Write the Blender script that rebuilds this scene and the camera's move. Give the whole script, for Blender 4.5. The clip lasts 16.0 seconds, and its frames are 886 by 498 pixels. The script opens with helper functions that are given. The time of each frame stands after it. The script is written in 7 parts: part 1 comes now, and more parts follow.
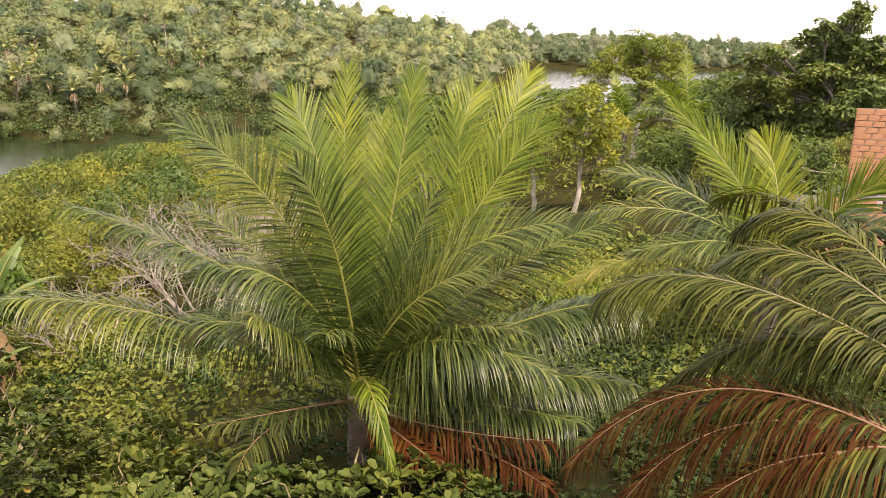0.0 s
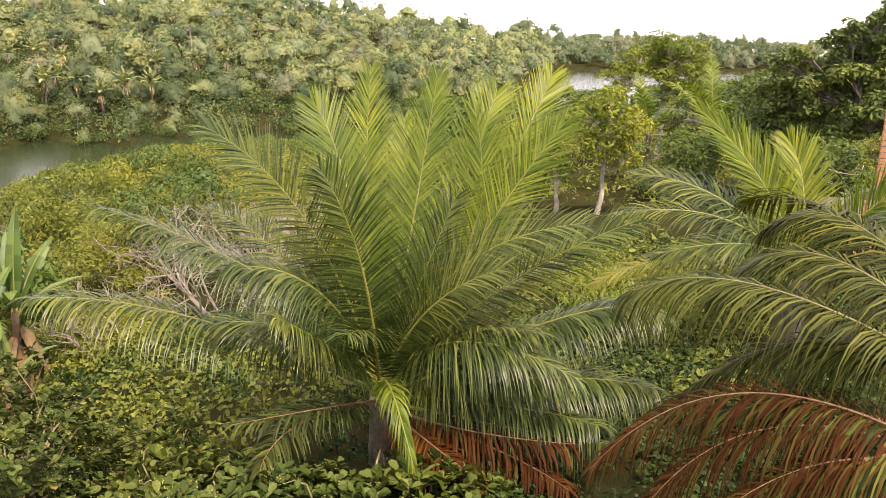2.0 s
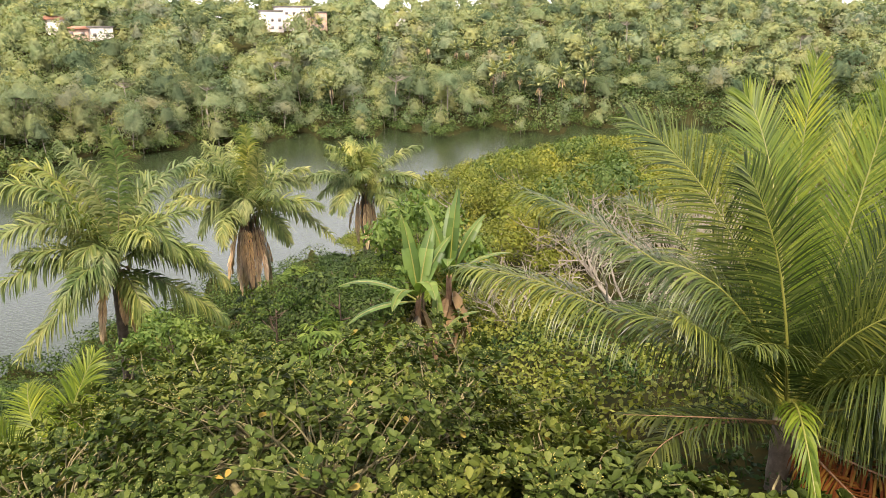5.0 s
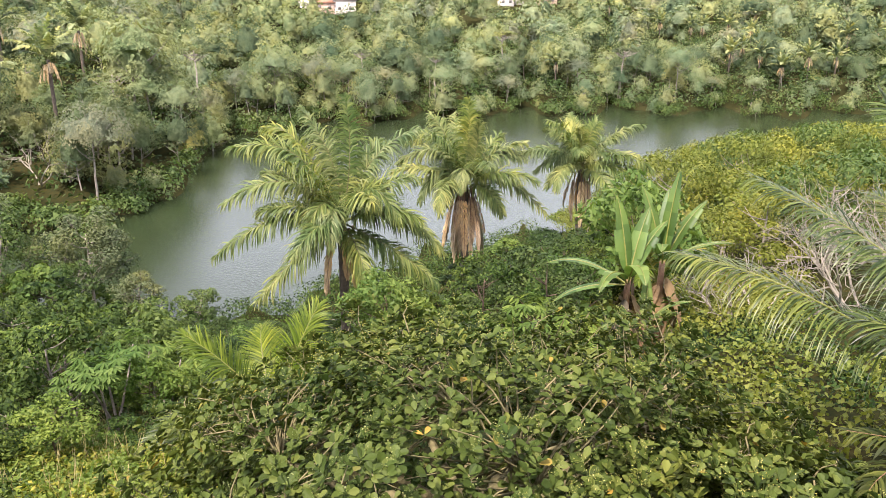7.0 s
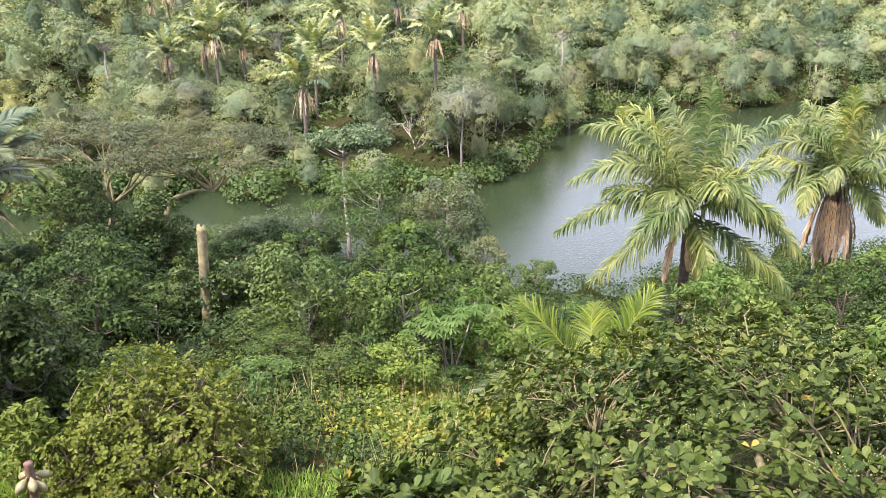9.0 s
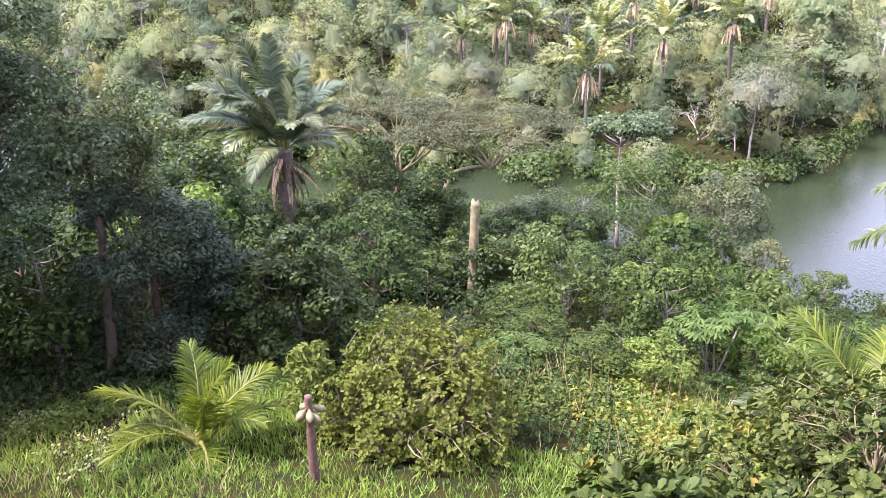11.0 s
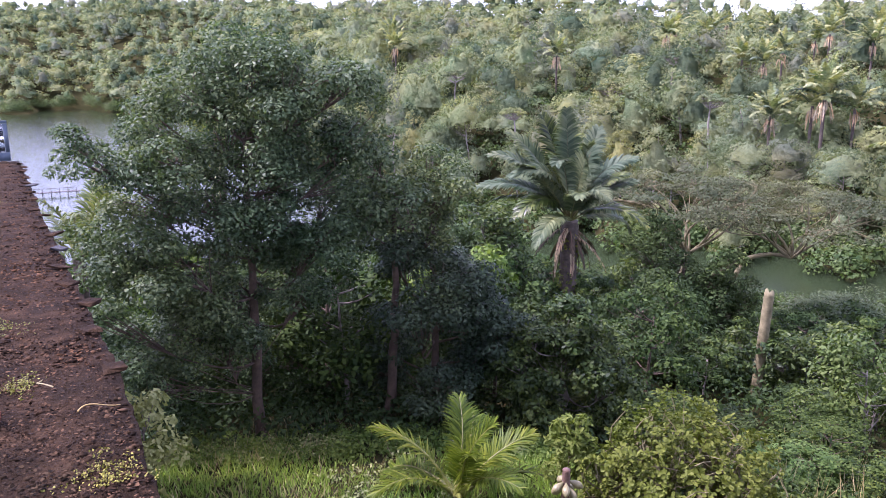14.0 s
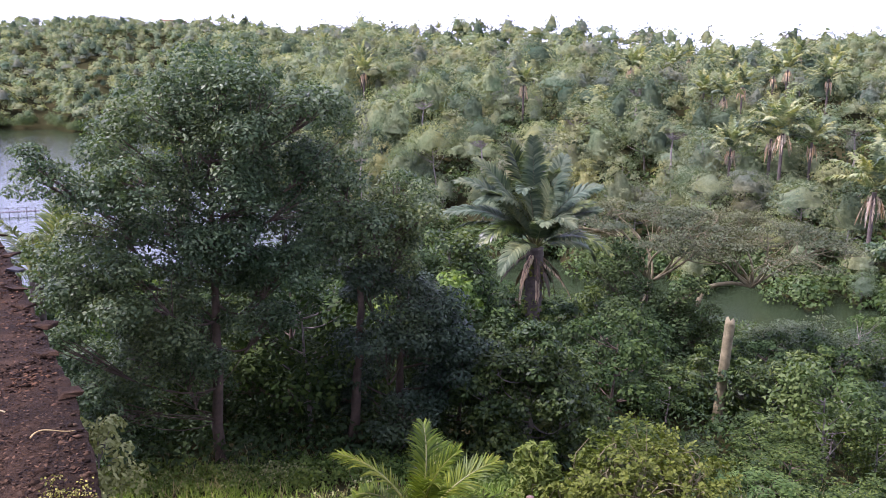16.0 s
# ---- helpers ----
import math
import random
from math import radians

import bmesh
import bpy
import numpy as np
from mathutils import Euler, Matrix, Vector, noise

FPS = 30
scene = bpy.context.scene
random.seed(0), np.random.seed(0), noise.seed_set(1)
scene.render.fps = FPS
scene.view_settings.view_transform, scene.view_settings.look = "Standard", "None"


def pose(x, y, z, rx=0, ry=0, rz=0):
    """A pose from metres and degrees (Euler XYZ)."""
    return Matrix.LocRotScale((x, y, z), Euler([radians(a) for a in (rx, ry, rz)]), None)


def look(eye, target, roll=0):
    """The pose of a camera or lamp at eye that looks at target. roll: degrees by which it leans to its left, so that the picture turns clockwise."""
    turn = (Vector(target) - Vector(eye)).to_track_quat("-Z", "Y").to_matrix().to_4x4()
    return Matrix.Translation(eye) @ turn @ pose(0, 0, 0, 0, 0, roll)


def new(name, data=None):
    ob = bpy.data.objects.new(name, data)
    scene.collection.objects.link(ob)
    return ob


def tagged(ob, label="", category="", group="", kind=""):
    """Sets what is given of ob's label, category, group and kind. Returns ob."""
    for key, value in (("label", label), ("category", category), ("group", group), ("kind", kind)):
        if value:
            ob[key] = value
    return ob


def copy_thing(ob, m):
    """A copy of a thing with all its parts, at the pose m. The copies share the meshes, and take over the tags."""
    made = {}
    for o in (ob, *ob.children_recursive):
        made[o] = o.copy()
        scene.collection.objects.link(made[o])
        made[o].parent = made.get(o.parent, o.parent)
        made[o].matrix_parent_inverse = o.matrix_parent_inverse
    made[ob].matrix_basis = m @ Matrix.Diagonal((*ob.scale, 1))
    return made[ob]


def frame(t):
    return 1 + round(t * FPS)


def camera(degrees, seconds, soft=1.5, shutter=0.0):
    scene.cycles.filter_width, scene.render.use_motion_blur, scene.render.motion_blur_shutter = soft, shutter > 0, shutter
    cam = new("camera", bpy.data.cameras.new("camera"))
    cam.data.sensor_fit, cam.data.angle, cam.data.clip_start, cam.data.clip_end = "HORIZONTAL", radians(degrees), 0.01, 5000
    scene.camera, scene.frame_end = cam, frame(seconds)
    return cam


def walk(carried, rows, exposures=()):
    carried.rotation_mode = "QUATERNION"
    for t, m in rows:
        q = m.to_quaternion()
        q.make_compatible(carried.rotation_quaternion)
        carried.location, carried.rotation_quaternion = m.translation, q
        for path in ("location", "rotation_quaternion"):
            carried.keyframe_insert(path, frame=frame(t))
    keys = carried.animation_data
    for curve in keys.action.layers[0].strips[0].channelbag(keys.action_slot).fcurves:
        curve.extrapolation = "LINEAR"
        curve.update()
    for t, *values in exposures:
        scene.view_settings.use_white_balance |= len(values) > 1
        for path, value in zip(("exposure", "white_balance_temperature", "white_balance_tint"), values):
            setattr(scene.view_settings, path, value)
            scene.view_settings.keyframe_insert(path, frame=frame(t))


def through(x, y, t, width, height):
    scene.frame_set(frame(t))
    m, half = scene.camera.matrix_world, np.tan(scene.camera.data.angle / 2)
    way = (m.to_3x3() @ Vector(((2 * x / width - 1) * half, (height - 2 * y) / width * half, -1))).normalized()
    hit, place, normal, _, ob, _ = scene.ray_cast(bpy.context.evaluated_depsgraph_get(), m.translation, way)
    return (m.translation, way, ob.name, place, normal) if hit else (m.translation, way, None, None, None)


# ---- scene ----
# the camera stands on the flat roof and turns
EYE = 20.0
cam = camera(59.45, 16.0, soft=0.65)
PATH = [
    (0.0, pose(0, 0, EYE, 75.68, -0.80, -0.00)),
    (0.5, pose(0, 0, EYE, 75.65, -0.74, 0.32)),
    (1.0, pose(0, 0, EYE, 75.62, -0.61, 0.49)),
    (1.5, pose(0, 0, EYE, 75.56, -0.58, 0.71)),
    (2.0, pose(0, 0, EYE, 75.77, -0.61, 1.62)),
    (2.5, pose(0, 0, EYE, 75.79, -0.68, 4.68)),
    (3.0, pose(0, 0, EYE, 75.81, -0.20, 10.98)),
    (3.5, pose(0, 0, EYE, 75.85, 0.24, 17.86)),
    (4.0, pose(0, 0, EYE, 75.76, 0.48, 22.36)),
    (4.5, pose(0, 0, EYE, 75.59, 0.62, 26.34)),
    (5.0, pose(0, 0, EYE, 75.31, 0.70, 31.91)),
    (5.2, pose(0, 0, EYE, 75.22, 0.62, 33.90)),
    (7.3, pose(0, 0, EYE, 73.60, 0.01, 49.03)),
    (7.5, pose(0, 0, EYE, 73.60, -0.31, 49.79)),
    (8.0, pose(0, 0, EYE, 73.07, 0.03, 59.10)),
    (8.5, pose(0, 0, EYE, 72.85, 0.50, 67.65)),
    (9.0, pose(0, 0, EYE, 72.49, 0.63, 73.80)),
    (9.5, pose(0, 0, EYE, 72.10, 1.25, 80.58)),
    (10.0, pose(0, 0, EYE, 72.07, 1.93, 86.91)),
    (10.2, pose(0, 0, EYE, 71.89, 1.59, 88.08)),
    (12.3, pose(0, 0, EYE, 73.79, 0.71, 106.70)),
    (12.5, pose(0, 0, EYE, 74.44, 0.67, 108.36)),
    (13.0, pose(0, 0, EYE, 75.43, 0.66, 113.00)),
    (13.5, pose(0, 0, EYE, 75.76, 0.33, 115.29)),
    (14.0, pose(0, 0, EYE, 76.97, 0.14, 115.51)),
    (14.5, pose(0, 0, EYE, 77.67, -0.23, 114.86)),
    (15.0, pose(0, 0, EYE, 77.97, -0.71, 115.10)),
    (15.5, pose(0, 0, EYE, 78.64, -0.80, 113.45)),
    (16.0, pose(0, 0, EYE, 78.88, -1.04, 113.20)),
]
walk(cam, PATH, [(0.0, 1.02, 7200, 27), (3.0, 1.08, 7100, 25), (5.0, 1.07, 6950, 20), (7.5, 1.36, 6200, 23), (9.0, 1.55, 5900, 27), (10.0, 1.84, 5750, 34), (12.5, 1.8, 5350, 48), (14.0, 1.22, 5300, 48), (16.0, 1.02, 5350, 46)])

# ---- sky and sun: bright hazy daylight ----
SUN_AZ, SUN_EL = 206.0, 57.0   # degrees, counterclockwise from +y
world = bpy.data.worlds.new("sky")
scene.world = world
world.use_nodes = True
wn = world.node_tree.nodes
sky = wn.new("ShaderNodeTexSky")
sky.sky_type = "NISHITA"
sky.sun_disc = False
sky.sun_elevation = radians(SUN_EL)
sky.sun_rotation = radians(-SUN_AZ)
sky.air_density, sky.dust_density, sky.ozone_density = 1.0, 1.0, 1.0
wn["Background"].inputs["Strength"].default_value = 0.15
haze = wn.new("ShaderNodeHueSaturation")      # thin white cloud
haze.inputs["Saturation"].default_value = 0.28
haze.inputs["Value"].default_value = 1.62
world.node_tree.links.new(sky.outputs["Color"], haze.inputs["Color"])
world.node_tree.links.new(haze.outputs["Color"], wn["Background"].inputs["Color"])

sun = new("sun", bpy.data.lights.new("sun", "SUN"))
sun.data.energy, sun.data.angle, sun.data.color = 4.3, radians(4.0), (1.0, 0.91, 0.76)
sa, se = radians(SUN_AZ), radians(SUN_EL)
sun_from = Vector((-math.sin(sa) * math.cos(se), math.cos(sa) * math.cos(se), math.sin(se)))
sun.matrix_world = look(sun_from * 100, (0, 0, 0))

# ---- materials ----
def material(name):
    m = bpy.data.materials.new(name)
    m.use_nodes = True
    return m, m.node_tree.nodes, m.node_tree.links, m.node_tree.nodes["Principled BSDF"]


def ramp(nodes, stops):
    r = nodes.new("ShaderNodeValToRGB")
    el = r.color_ramp.elements
    while len(el) < len(stops):
        el.new(0.5)
    for e, (p, c) in zip(el, stops):
        e.position, e.color = p, (*c, 1)
    return r


def mixed(nodes, links, kind, fac, a, b):
    m = nodes.new("ShaderNodeMix")
    m.data_type, m.blend_type = "RGBA", kind
    for i, v in ((0, fac), (6, a), (7, b)):
        if isinstance(v, (int, float)):
            m.inputs[i].default_value = v
        elif isinstance(v, tuple):
            m.inputs[i].default_value = (*v, 1)
        else:
            links.new(v, m.inputs[i])
    return m.outputs[2]


def noise_of(nodes, links, scale, detail=4, rough=0.6, coords="Object"):
    tc = nodes.new("ShaderNodeTexCoord")
    n = nodes.new("ShaderNodeTexNoise")
    n.inputs["Scale"].default_value, n.inputs["Detail"].default_value = scale, detail
    n.inputs["Roughness"].default_value = rough
    links.new(tc.outputs[coords], n.inputs["Vector"])
    return n.outputs["Fac"]


def leaf_material(name, dark, mid, light, rough=0.5, through=0.3, patch=0.25, gloss=0.5, dry=None, billow=0.0):
    """Foliage: each leaf its own shade, stands of trees drifting in tint, light passing through."""
    m, n, l, b = material(name)
    geo = n.new("ShaderNodeNewGeometry")
    r = ramp(n, [(0.0, dark), (0.5, mid), (1.0, light)] + ([(0.992, light), (1.0, dry)] if dry else []))
    if dry:
        el = r.color_ramp.elements
        el[2].position = 0.9
    l.new(geo.outputs["Random Per Island"], r.inputs["Fac"])
    info = n.new("ShaderNodeObjectInfo")
    tint = ramp(n, [(0.0, (0.68, 0.78, 0.8)), (0.5, (1, 1, 1)), (1.0, (1.3, 1.2, 0.85))])
    l.new(info.outputs["Random"], tint.inputs["Fac"])
    big = ramp(n, [(0.3, (0.55, 0.72, 0.7)), (0.5, (1, 1, 1)), (0.7, (1.45, 1.25, 0.95))])
    pos = n.new("ShaderNodeTexNoise")
    pos.inputs["Scale"].default_value, pos.inputs["Detail"].default_value = patch, 3
    l.new(geo.outputs["Position"], pos.inputs["Vector"])
    l.new(pos.outputs["Fac"], big.inputs["Fac"])
    c = mixed(n, l, "MULTIPLY", 0.8, r.outputs["Color"], big.outputs["Color"])
    c = mixed(n, l, "MULTIPLY", 0.6, c, tint.outputs["Color"])
    l.new(c, b.inputs["Base Color"])
    b.inputs["Roughness"].default_value = rough
    b.inputs["Specular IOR Level"].default_value = gloss
    if billow:
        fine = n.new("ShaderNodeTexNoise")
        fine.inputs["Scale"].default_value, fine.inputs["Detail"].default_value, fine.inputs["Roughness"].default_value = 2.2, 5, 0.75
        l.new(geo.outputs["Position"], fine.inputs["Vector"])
        bp = n.new("ShaderNodeBump")
        bp.inputs["Strength"].default_value, bp.inputs["Distance"].default_value = 0.9, billow
        l.new(fine.outputs["Fac"], bp.inputs["Height"])
        l.new(bp.outputs[0], b.inputs["Normal"])
        # hollows darkened, humps lightened along the bump: shade put into the colour
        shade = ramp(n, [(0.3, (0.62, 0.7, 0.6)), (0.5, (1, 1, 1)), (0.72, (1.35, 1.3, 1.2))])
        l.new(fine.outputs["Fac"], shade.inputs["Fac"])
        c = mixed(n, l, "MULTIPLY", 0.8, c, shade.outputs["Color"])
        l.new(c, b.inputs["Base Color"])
    t = n.new("ShaderNodeBsdfTranslucent")
    warm = mixed(n, l, "MULTIPLY", 1.0, c, (1.5, 1.6, 0.7))
    l.new(warm, t.inputs["Color"])
    mix = n.new("ShaderNodeMixShader")
    mix.inputs[0].default_value = through
    l.new(b.outputs[0], mix.inputs[1])
    l.new(t.outputs[0], mix.inputs[2])
    l.new(mix.outputs[0], n["Material Output"].inputs["Surface"])
    return m


def rough_material(name, a, b_, c, scale, rough=0.85, bump=0.3, fine=6.0, coords="Object"):
    """Bark, stone, earth: two scales of mottling and a fine relief."""
    m, n, l, b = material(name)
    f1, f2 = noise_of(n, l, scale, 5, 0.6, coords), noise_of(n, l, scale * fine, 6, 0.7, coords)
    r1 = ramp(n, [(0.3, a), (0.5, b_), (0.7, c)])
    l.new(f1, r1.inputs["Fac"])
    r2 = ramp(n, [(0.25, (0.55, 0.55, 0.55)), (0.75, (1.25, 1.25, 1.25))])
    l.new(f2, r2.inputs["Fac"])
    l.new(mixed(n, l, "MULTIPLY", 0.8, r1.outputs["Color"], r2.outputs["Color"]), b.inputs["Base Color"])
    b.inputs["Roughness"].default_value = rough
    bp = n.new("ShaderNodeBump")
    bp.inputs["Strength"].default_value, bp.inputs["Distance"].default_value = bump, 0.02
    l.new(f2, bp.inputs["Height"])
    l.new(bp.outputs[0], b.inputs["Normal"])
    return m


# paler and greyer than near foliage: distance haze put into these colours
LEAF_FAR = leaf_material("hazed_forest_leaves", (0.167, 0.199, 0.107), (0.188, 0.225, 0.122), (0.211, 0.253, 0.137), 0.8, 0.22, patch=0.16, gloss=0.05, billow=0.5)
FAR_DARK = leaf_material("hazed_deep_forest_leaves", (0.093, 0.12, 0.064), (0.106, 0.137, 0.074), (0.12, 0.153, 0.083), 0.8, 0.22, patch=0.16, gloss=0.05, billow=0.5)
FAR_GREY = leaf_material("hazed_greyish_forest_leaves", (0.153, 0.166, 0.11), (0.173, 0.19, 0.125), (0.194, 0.213, 0.14), 0.8, 0.22, patch=0.16, gloss=0.05, billow=0.5)
FAR_PALE = leaf_material("hazed_pale_forest_leaves", (0.196, 0.224, 0.126), (0.223, 0.254, 0.142), (0.25, 0.285, 0.159), 0.8, 0.22, patch=0.16, gloss=0.05, billow=0.5)
FAR_OLIVE = leaf_material("hazed_olive_forest_leaves", (0.176, 0.194, 0.093), (0.198, 0.219, 0.106), (0.222, 0.245, 0.119), 0.8, 0.22, patch=0.16, gloss=0.05, billow=0.5)
LEAF_DARK = leaf_material("dark_glossy_leaves", (0.028, 0.05, 0.017), (0.066, 0.098, 0.038), (0.145, 0.182, 0.082), 0.5, 0.26, patch=0.5, gloss=0.2)
LEAF_BLUISH = leaf_material("blue_green_glossy_leaves", (0.018, 0.033, 0.015), (0.036, 0.058, 0.026), (0.072, 0.1, 0.05), 0.5, 0.12, patch=0.5, gloss=0.2)
LEAF_SLOPE = leaf_material("deep_green_leaves", (0.016, 0.032, 0.008), (0.035, 0.06, 0.012), (0.073, 0.106, 0.024), 0.6, 0.15, gloss=0.1)
LEAF_LIME = leaf_material("yellow_green_leaves", (0.08, 0.105, 0.016), (0.13, 0.158, 0.024), (0.195, 0.215, 0.042), 0.6, 0.35, gloss=0.15)
LEAF_DEEP = leaf_material("deep_green_shrub_leaves", (0.018, 0.033, 0.01), (0.032, 0.053, 0.015), (0.058, 0.088, 0.026), 0.6, 0.15, gloss=0.1)
LEAF_CREEPER = leaf_material("pale_creeper_leaves", (0.13, 0.155, 0.055), (0.21, 0.235, 0.09), (0.31, 0.33, 0.15), 0.65, 0.25, gloss=0.15)
PALM_BLUE = leaf_material("grey_green_palm_leaflets", (0.055, 0.08, 0.045), (0.1, 0.13, 0.072), (0.165, 0.195, 0.115), 0.5, 0.22, patch=0.6, gloss=0.12)
LEAF_TUFT = leaf_material("tufted_green_leaves", (0.015, 0.03, 0.007), (0.039, 0.064, 0.013), (0.088, 0.121, 0.03), 0.5, 0.25, patch=0.5, gloss=0.2)
LEAF_MID = leaf_material("green_leaves", (0.034, 0.06, 0.014), (0.062, 0.098, 0.024), (0.105, 0.145, 0.042), 0.55, 0.28, gloss=0.15)
LEAF_BROAD = leaf_material("broad_tree_leaves", (0.036, 0.058, 0.014), (0.074, 0.105, 0.028), (0.13, 0.165, 0.048), 0.5, 0.25, patch=0.6, gloss=0.2)
LEAF_FRESH = leaf_material("fresh_green_leaves", (0.055, 0.095, 0.02), (0.095, 0.145, 0.032), (0.15, 0.20, 0.05), 0.55, 0.35, gloss=0.12)
LEAF_OLIVE = leaf_material("yellowish_green_leaves", (0.07, 0.086, 0.013), (0.124, 0.14, 0.022), (0.195, 0.205, 0.04), 0.6, 0.3, gloss=0.2)
LEAF_CASHEW = leaf_material("broad_green_leaves", (0.03, 0.044, 0.008), (0.057, 0.079, 0.015), (0.106, 0.125, 0.03), 0.5, 0.18, patch=0.8, gloss=0.08, dry=(0.30, 0.19, 0.04))
GUAVA_LEAF = leaf_material("guava_leaves", (0.062, 0.079, 0.009), (0.101, 0.12, 0.015), (0.151, 0.17, 0.029), 0.6, 0.28, gloss=0.15)
LEAF_UMBRELLA = leaf_material("feathery_grey_olive_leaves", (0.055, 0.064, 0.027), (0.084, 0.096, 0.042), (0.125, 0.138, 0.064), 0.65, 0.25, gloss=0.25)
LEAF_FEATHER = leaf_material("feathery_grey_green_leaves", (0.05, 0.066, 0.03), (0.08, 0.1, 0.047), (0.125, 0.148, 0.075), 0.65, 0.25, gloss=0.2)
PALM_GREEN = leaf_material("palm_leaflets", (0.014, 0.026, 0.006), (0.046, 0.068, 0.013), (0.12, 0.142, 0.034), 0.4, 0.14, patch=0.6, gloss=0.3)
PALM_YOUNG = leaf_material("young_palm_leaflets", (0.046, 0.076, 0.007), (0.098, 0.138, 0.012), (0.178, 0.21, 0.026), 0.45, 0.35, patch=0.6, gloss=0.2)
PALM_YELLOW = leaf_material("yellowing_palm_leaflets", (0.13, 0.135, 0.018), (0.21, 0.19, 0.03), (0.30, 0.24, 0.05), 0.5, 0.3, patch=0.6, gloss=0.35)
PALM_PALE = leaf_material("pale_palm_leaflets", (0.07, 0.1, 0.034), (0.13, 0.16, 0.06), (0.22, 0.235, 0.1), 0.5, 0.25, patch=0.6, gloss=0.15)
# lighter copy of PALM_PALE: sunlight on the far fronds put into the colour
PALM_FAR = leaf_material("sun_painted_palm_leaflets", (0.175, 0.204, 0.094), (0.25, 0.276, 0.131), (0.35, 0.36, 0.188), 0.6, 0.3, patch=0.6, gloss=0.15)
PALM_RED = leaf_material("rust_red_dying_leaflets", (0.038, 0.01, 0.003), (0.059, 0.019, 0.005), (0.072, 0.051, 0.011), 0.65, 0.15, patch=0.9, gloss=0.06)
PALM_OLIVE = leaf_material("olive_palm_leaflets", (0.012, 0.018, 0.004), (0.04, 0.05, 0.01), (0.095, 0.105, 0.024), 0.55, 0.16, patch=0.6, gloss=0.12)
PALM_LAKE = leaf_material("yellowish_wild_palm_leaflets", (0.05, 0.08, 0.02), (0.1, 0.135, 0.04), (0.2, 0.22, 0.075), 0.45, 0.3, patch=0.6, gloss=0.2)
PALM_DEAD = leaf_material("dead_straw_leaflets", (0.3, 0.215, 0.135), (0.46, 0.34, 0.225), (0.6, 0.47, 0.33), 0.8, 0.15, patch=0.6, gloss=0.2)
PALM_BROWN = leaf_material("old_brown_leaflets", (0.05, 0.038, 0.026), (0.09, 0.068, 0.045), (0.15, 0.115, 0.075), 0.8, 0.1, patch=0.6, gloss=0.2)
DRY_LEAF = leaf_material("dry_tan_leaf", (0.09, 0.062, 0.036), (0.15, 0.108, 0.066), (0.23, 0.17, 0.11), 0.85, 0.15, patch=0.6, gloss=0.1)
BANANA_LEAF = leaf_material("banana_leaf", (0.04, 0.076, 0.015), (0.068, 0.118, 0.026), (0.108, 0.165, 0.044), 0.5, 0.3, patch=0.6, gloss=0.35)
GRASS_BLADE = leaf_material("grass_blades", (0.095, 0.165, 0.022), (0.15, 0.24, 0.038), (0.22, 0.3, 0.064), 0.6, 0.3, patch=0.25, gloss=0.25, dry=(0.36, 0.30, 0.14))
STRAW = leaf_material("dry_grass_stems", (0.22, 0.18, 0.09), (0.32, 0.26, 0.13), (0.42, 0.35, 0.19), 0.8, 0.2)
RIB_YELLOW = rough_material("yellow_green_midrib", (0.11, 0.125, 0.018), (0.15, 0.158, 0.026), (0.2, 0.195, 0.042), 6, 0.45, 0.1)
RIB_OLIVE = rough_material("olive_brown_midrib", (0.06, 0.055, 0.014), (0.09, 0.08, 0.02), (0.13, 0.11, 0.03), 6, 0.5, 0.1)
RIB_DRY = rough_material("dry_midrib", (0.12, 0.06, 0.03), (0.17, 0.09, 0.045), (0.23, 0.14, 0.07), 6, 0.7, 0.2)
BARK_GREY = rough_material("grey_bark", (0.11, 0.09, 0.07), (0.19, 0.16, 0.13), (0.30, 0.27, 0.22), 3, bump=0.5)
BARK_PALE = rough_material("pale_bark", (0.17, 0.145, 0.11), (0.27, 0.235, 0.185), (0.38, 0.34, 0.27), 3, bump=0.4)
BARK_TAN = rough_material("tan_weathered_bark", (0.11, 0.095, 0.04), (0.18, 0.155, 0.07), (0.26, 0.22, 0.105), 3, bump=0.5)
BARK_RED = rough_material("reddish_bark", (0.045, 0.03, 0.018), (0.08, 0.054, 0.032), (0.135, 0.094, 0.058), 3, bump=0.5)
PALM_TRUNK = rough_material("palm_trunk", (0.05, 0.038, 0.026), (0.09, 0.07, 0.05), (0.15, 0.12, 0.085), 5, bump=0.6)


def earth_material():
    m, n, l, b = material("earth_and_litter")
    f1, f2 = noise_of(n, l, 0.12, 5), noise_of(n, l, 3.0, 6, 0.7)
    r1 = ramp(n, [(0.3, (0.013, 0.017, 0.007)), (0.5, (0.022, 0.026, 0.011)), (0.7, (0.034, 0.036, 0.017))])
    l.new(f1, r1.inputs["Fac"])
    r2 = ramp(n, [(0.42, (1, 1, 1)), (0.6, (1.7, 1.15, 0.85))])
    l.new(f2, r2.inputs["Fac"])
    l.new(mixed(n, l, "MULTIPLY", 0.8, r1.outputs["Color"], r2.outputs["Color"]), b.inputs["Base Color"])
    b.inputs["Roughness"].default_value = 1.0
    b.inputs["Specular IOR Level"].default_value = 0.0
    bp = n.new("ShaderNodeBump")
    bp.inputs["Strength"].default_value, bp.inputs["Distance"].default_value = 0.6, 0.08
    l.new(f2, bp.inputs["Height"])
    l.new(bp.outputs[0], b.inputs["Normal"])
    return m


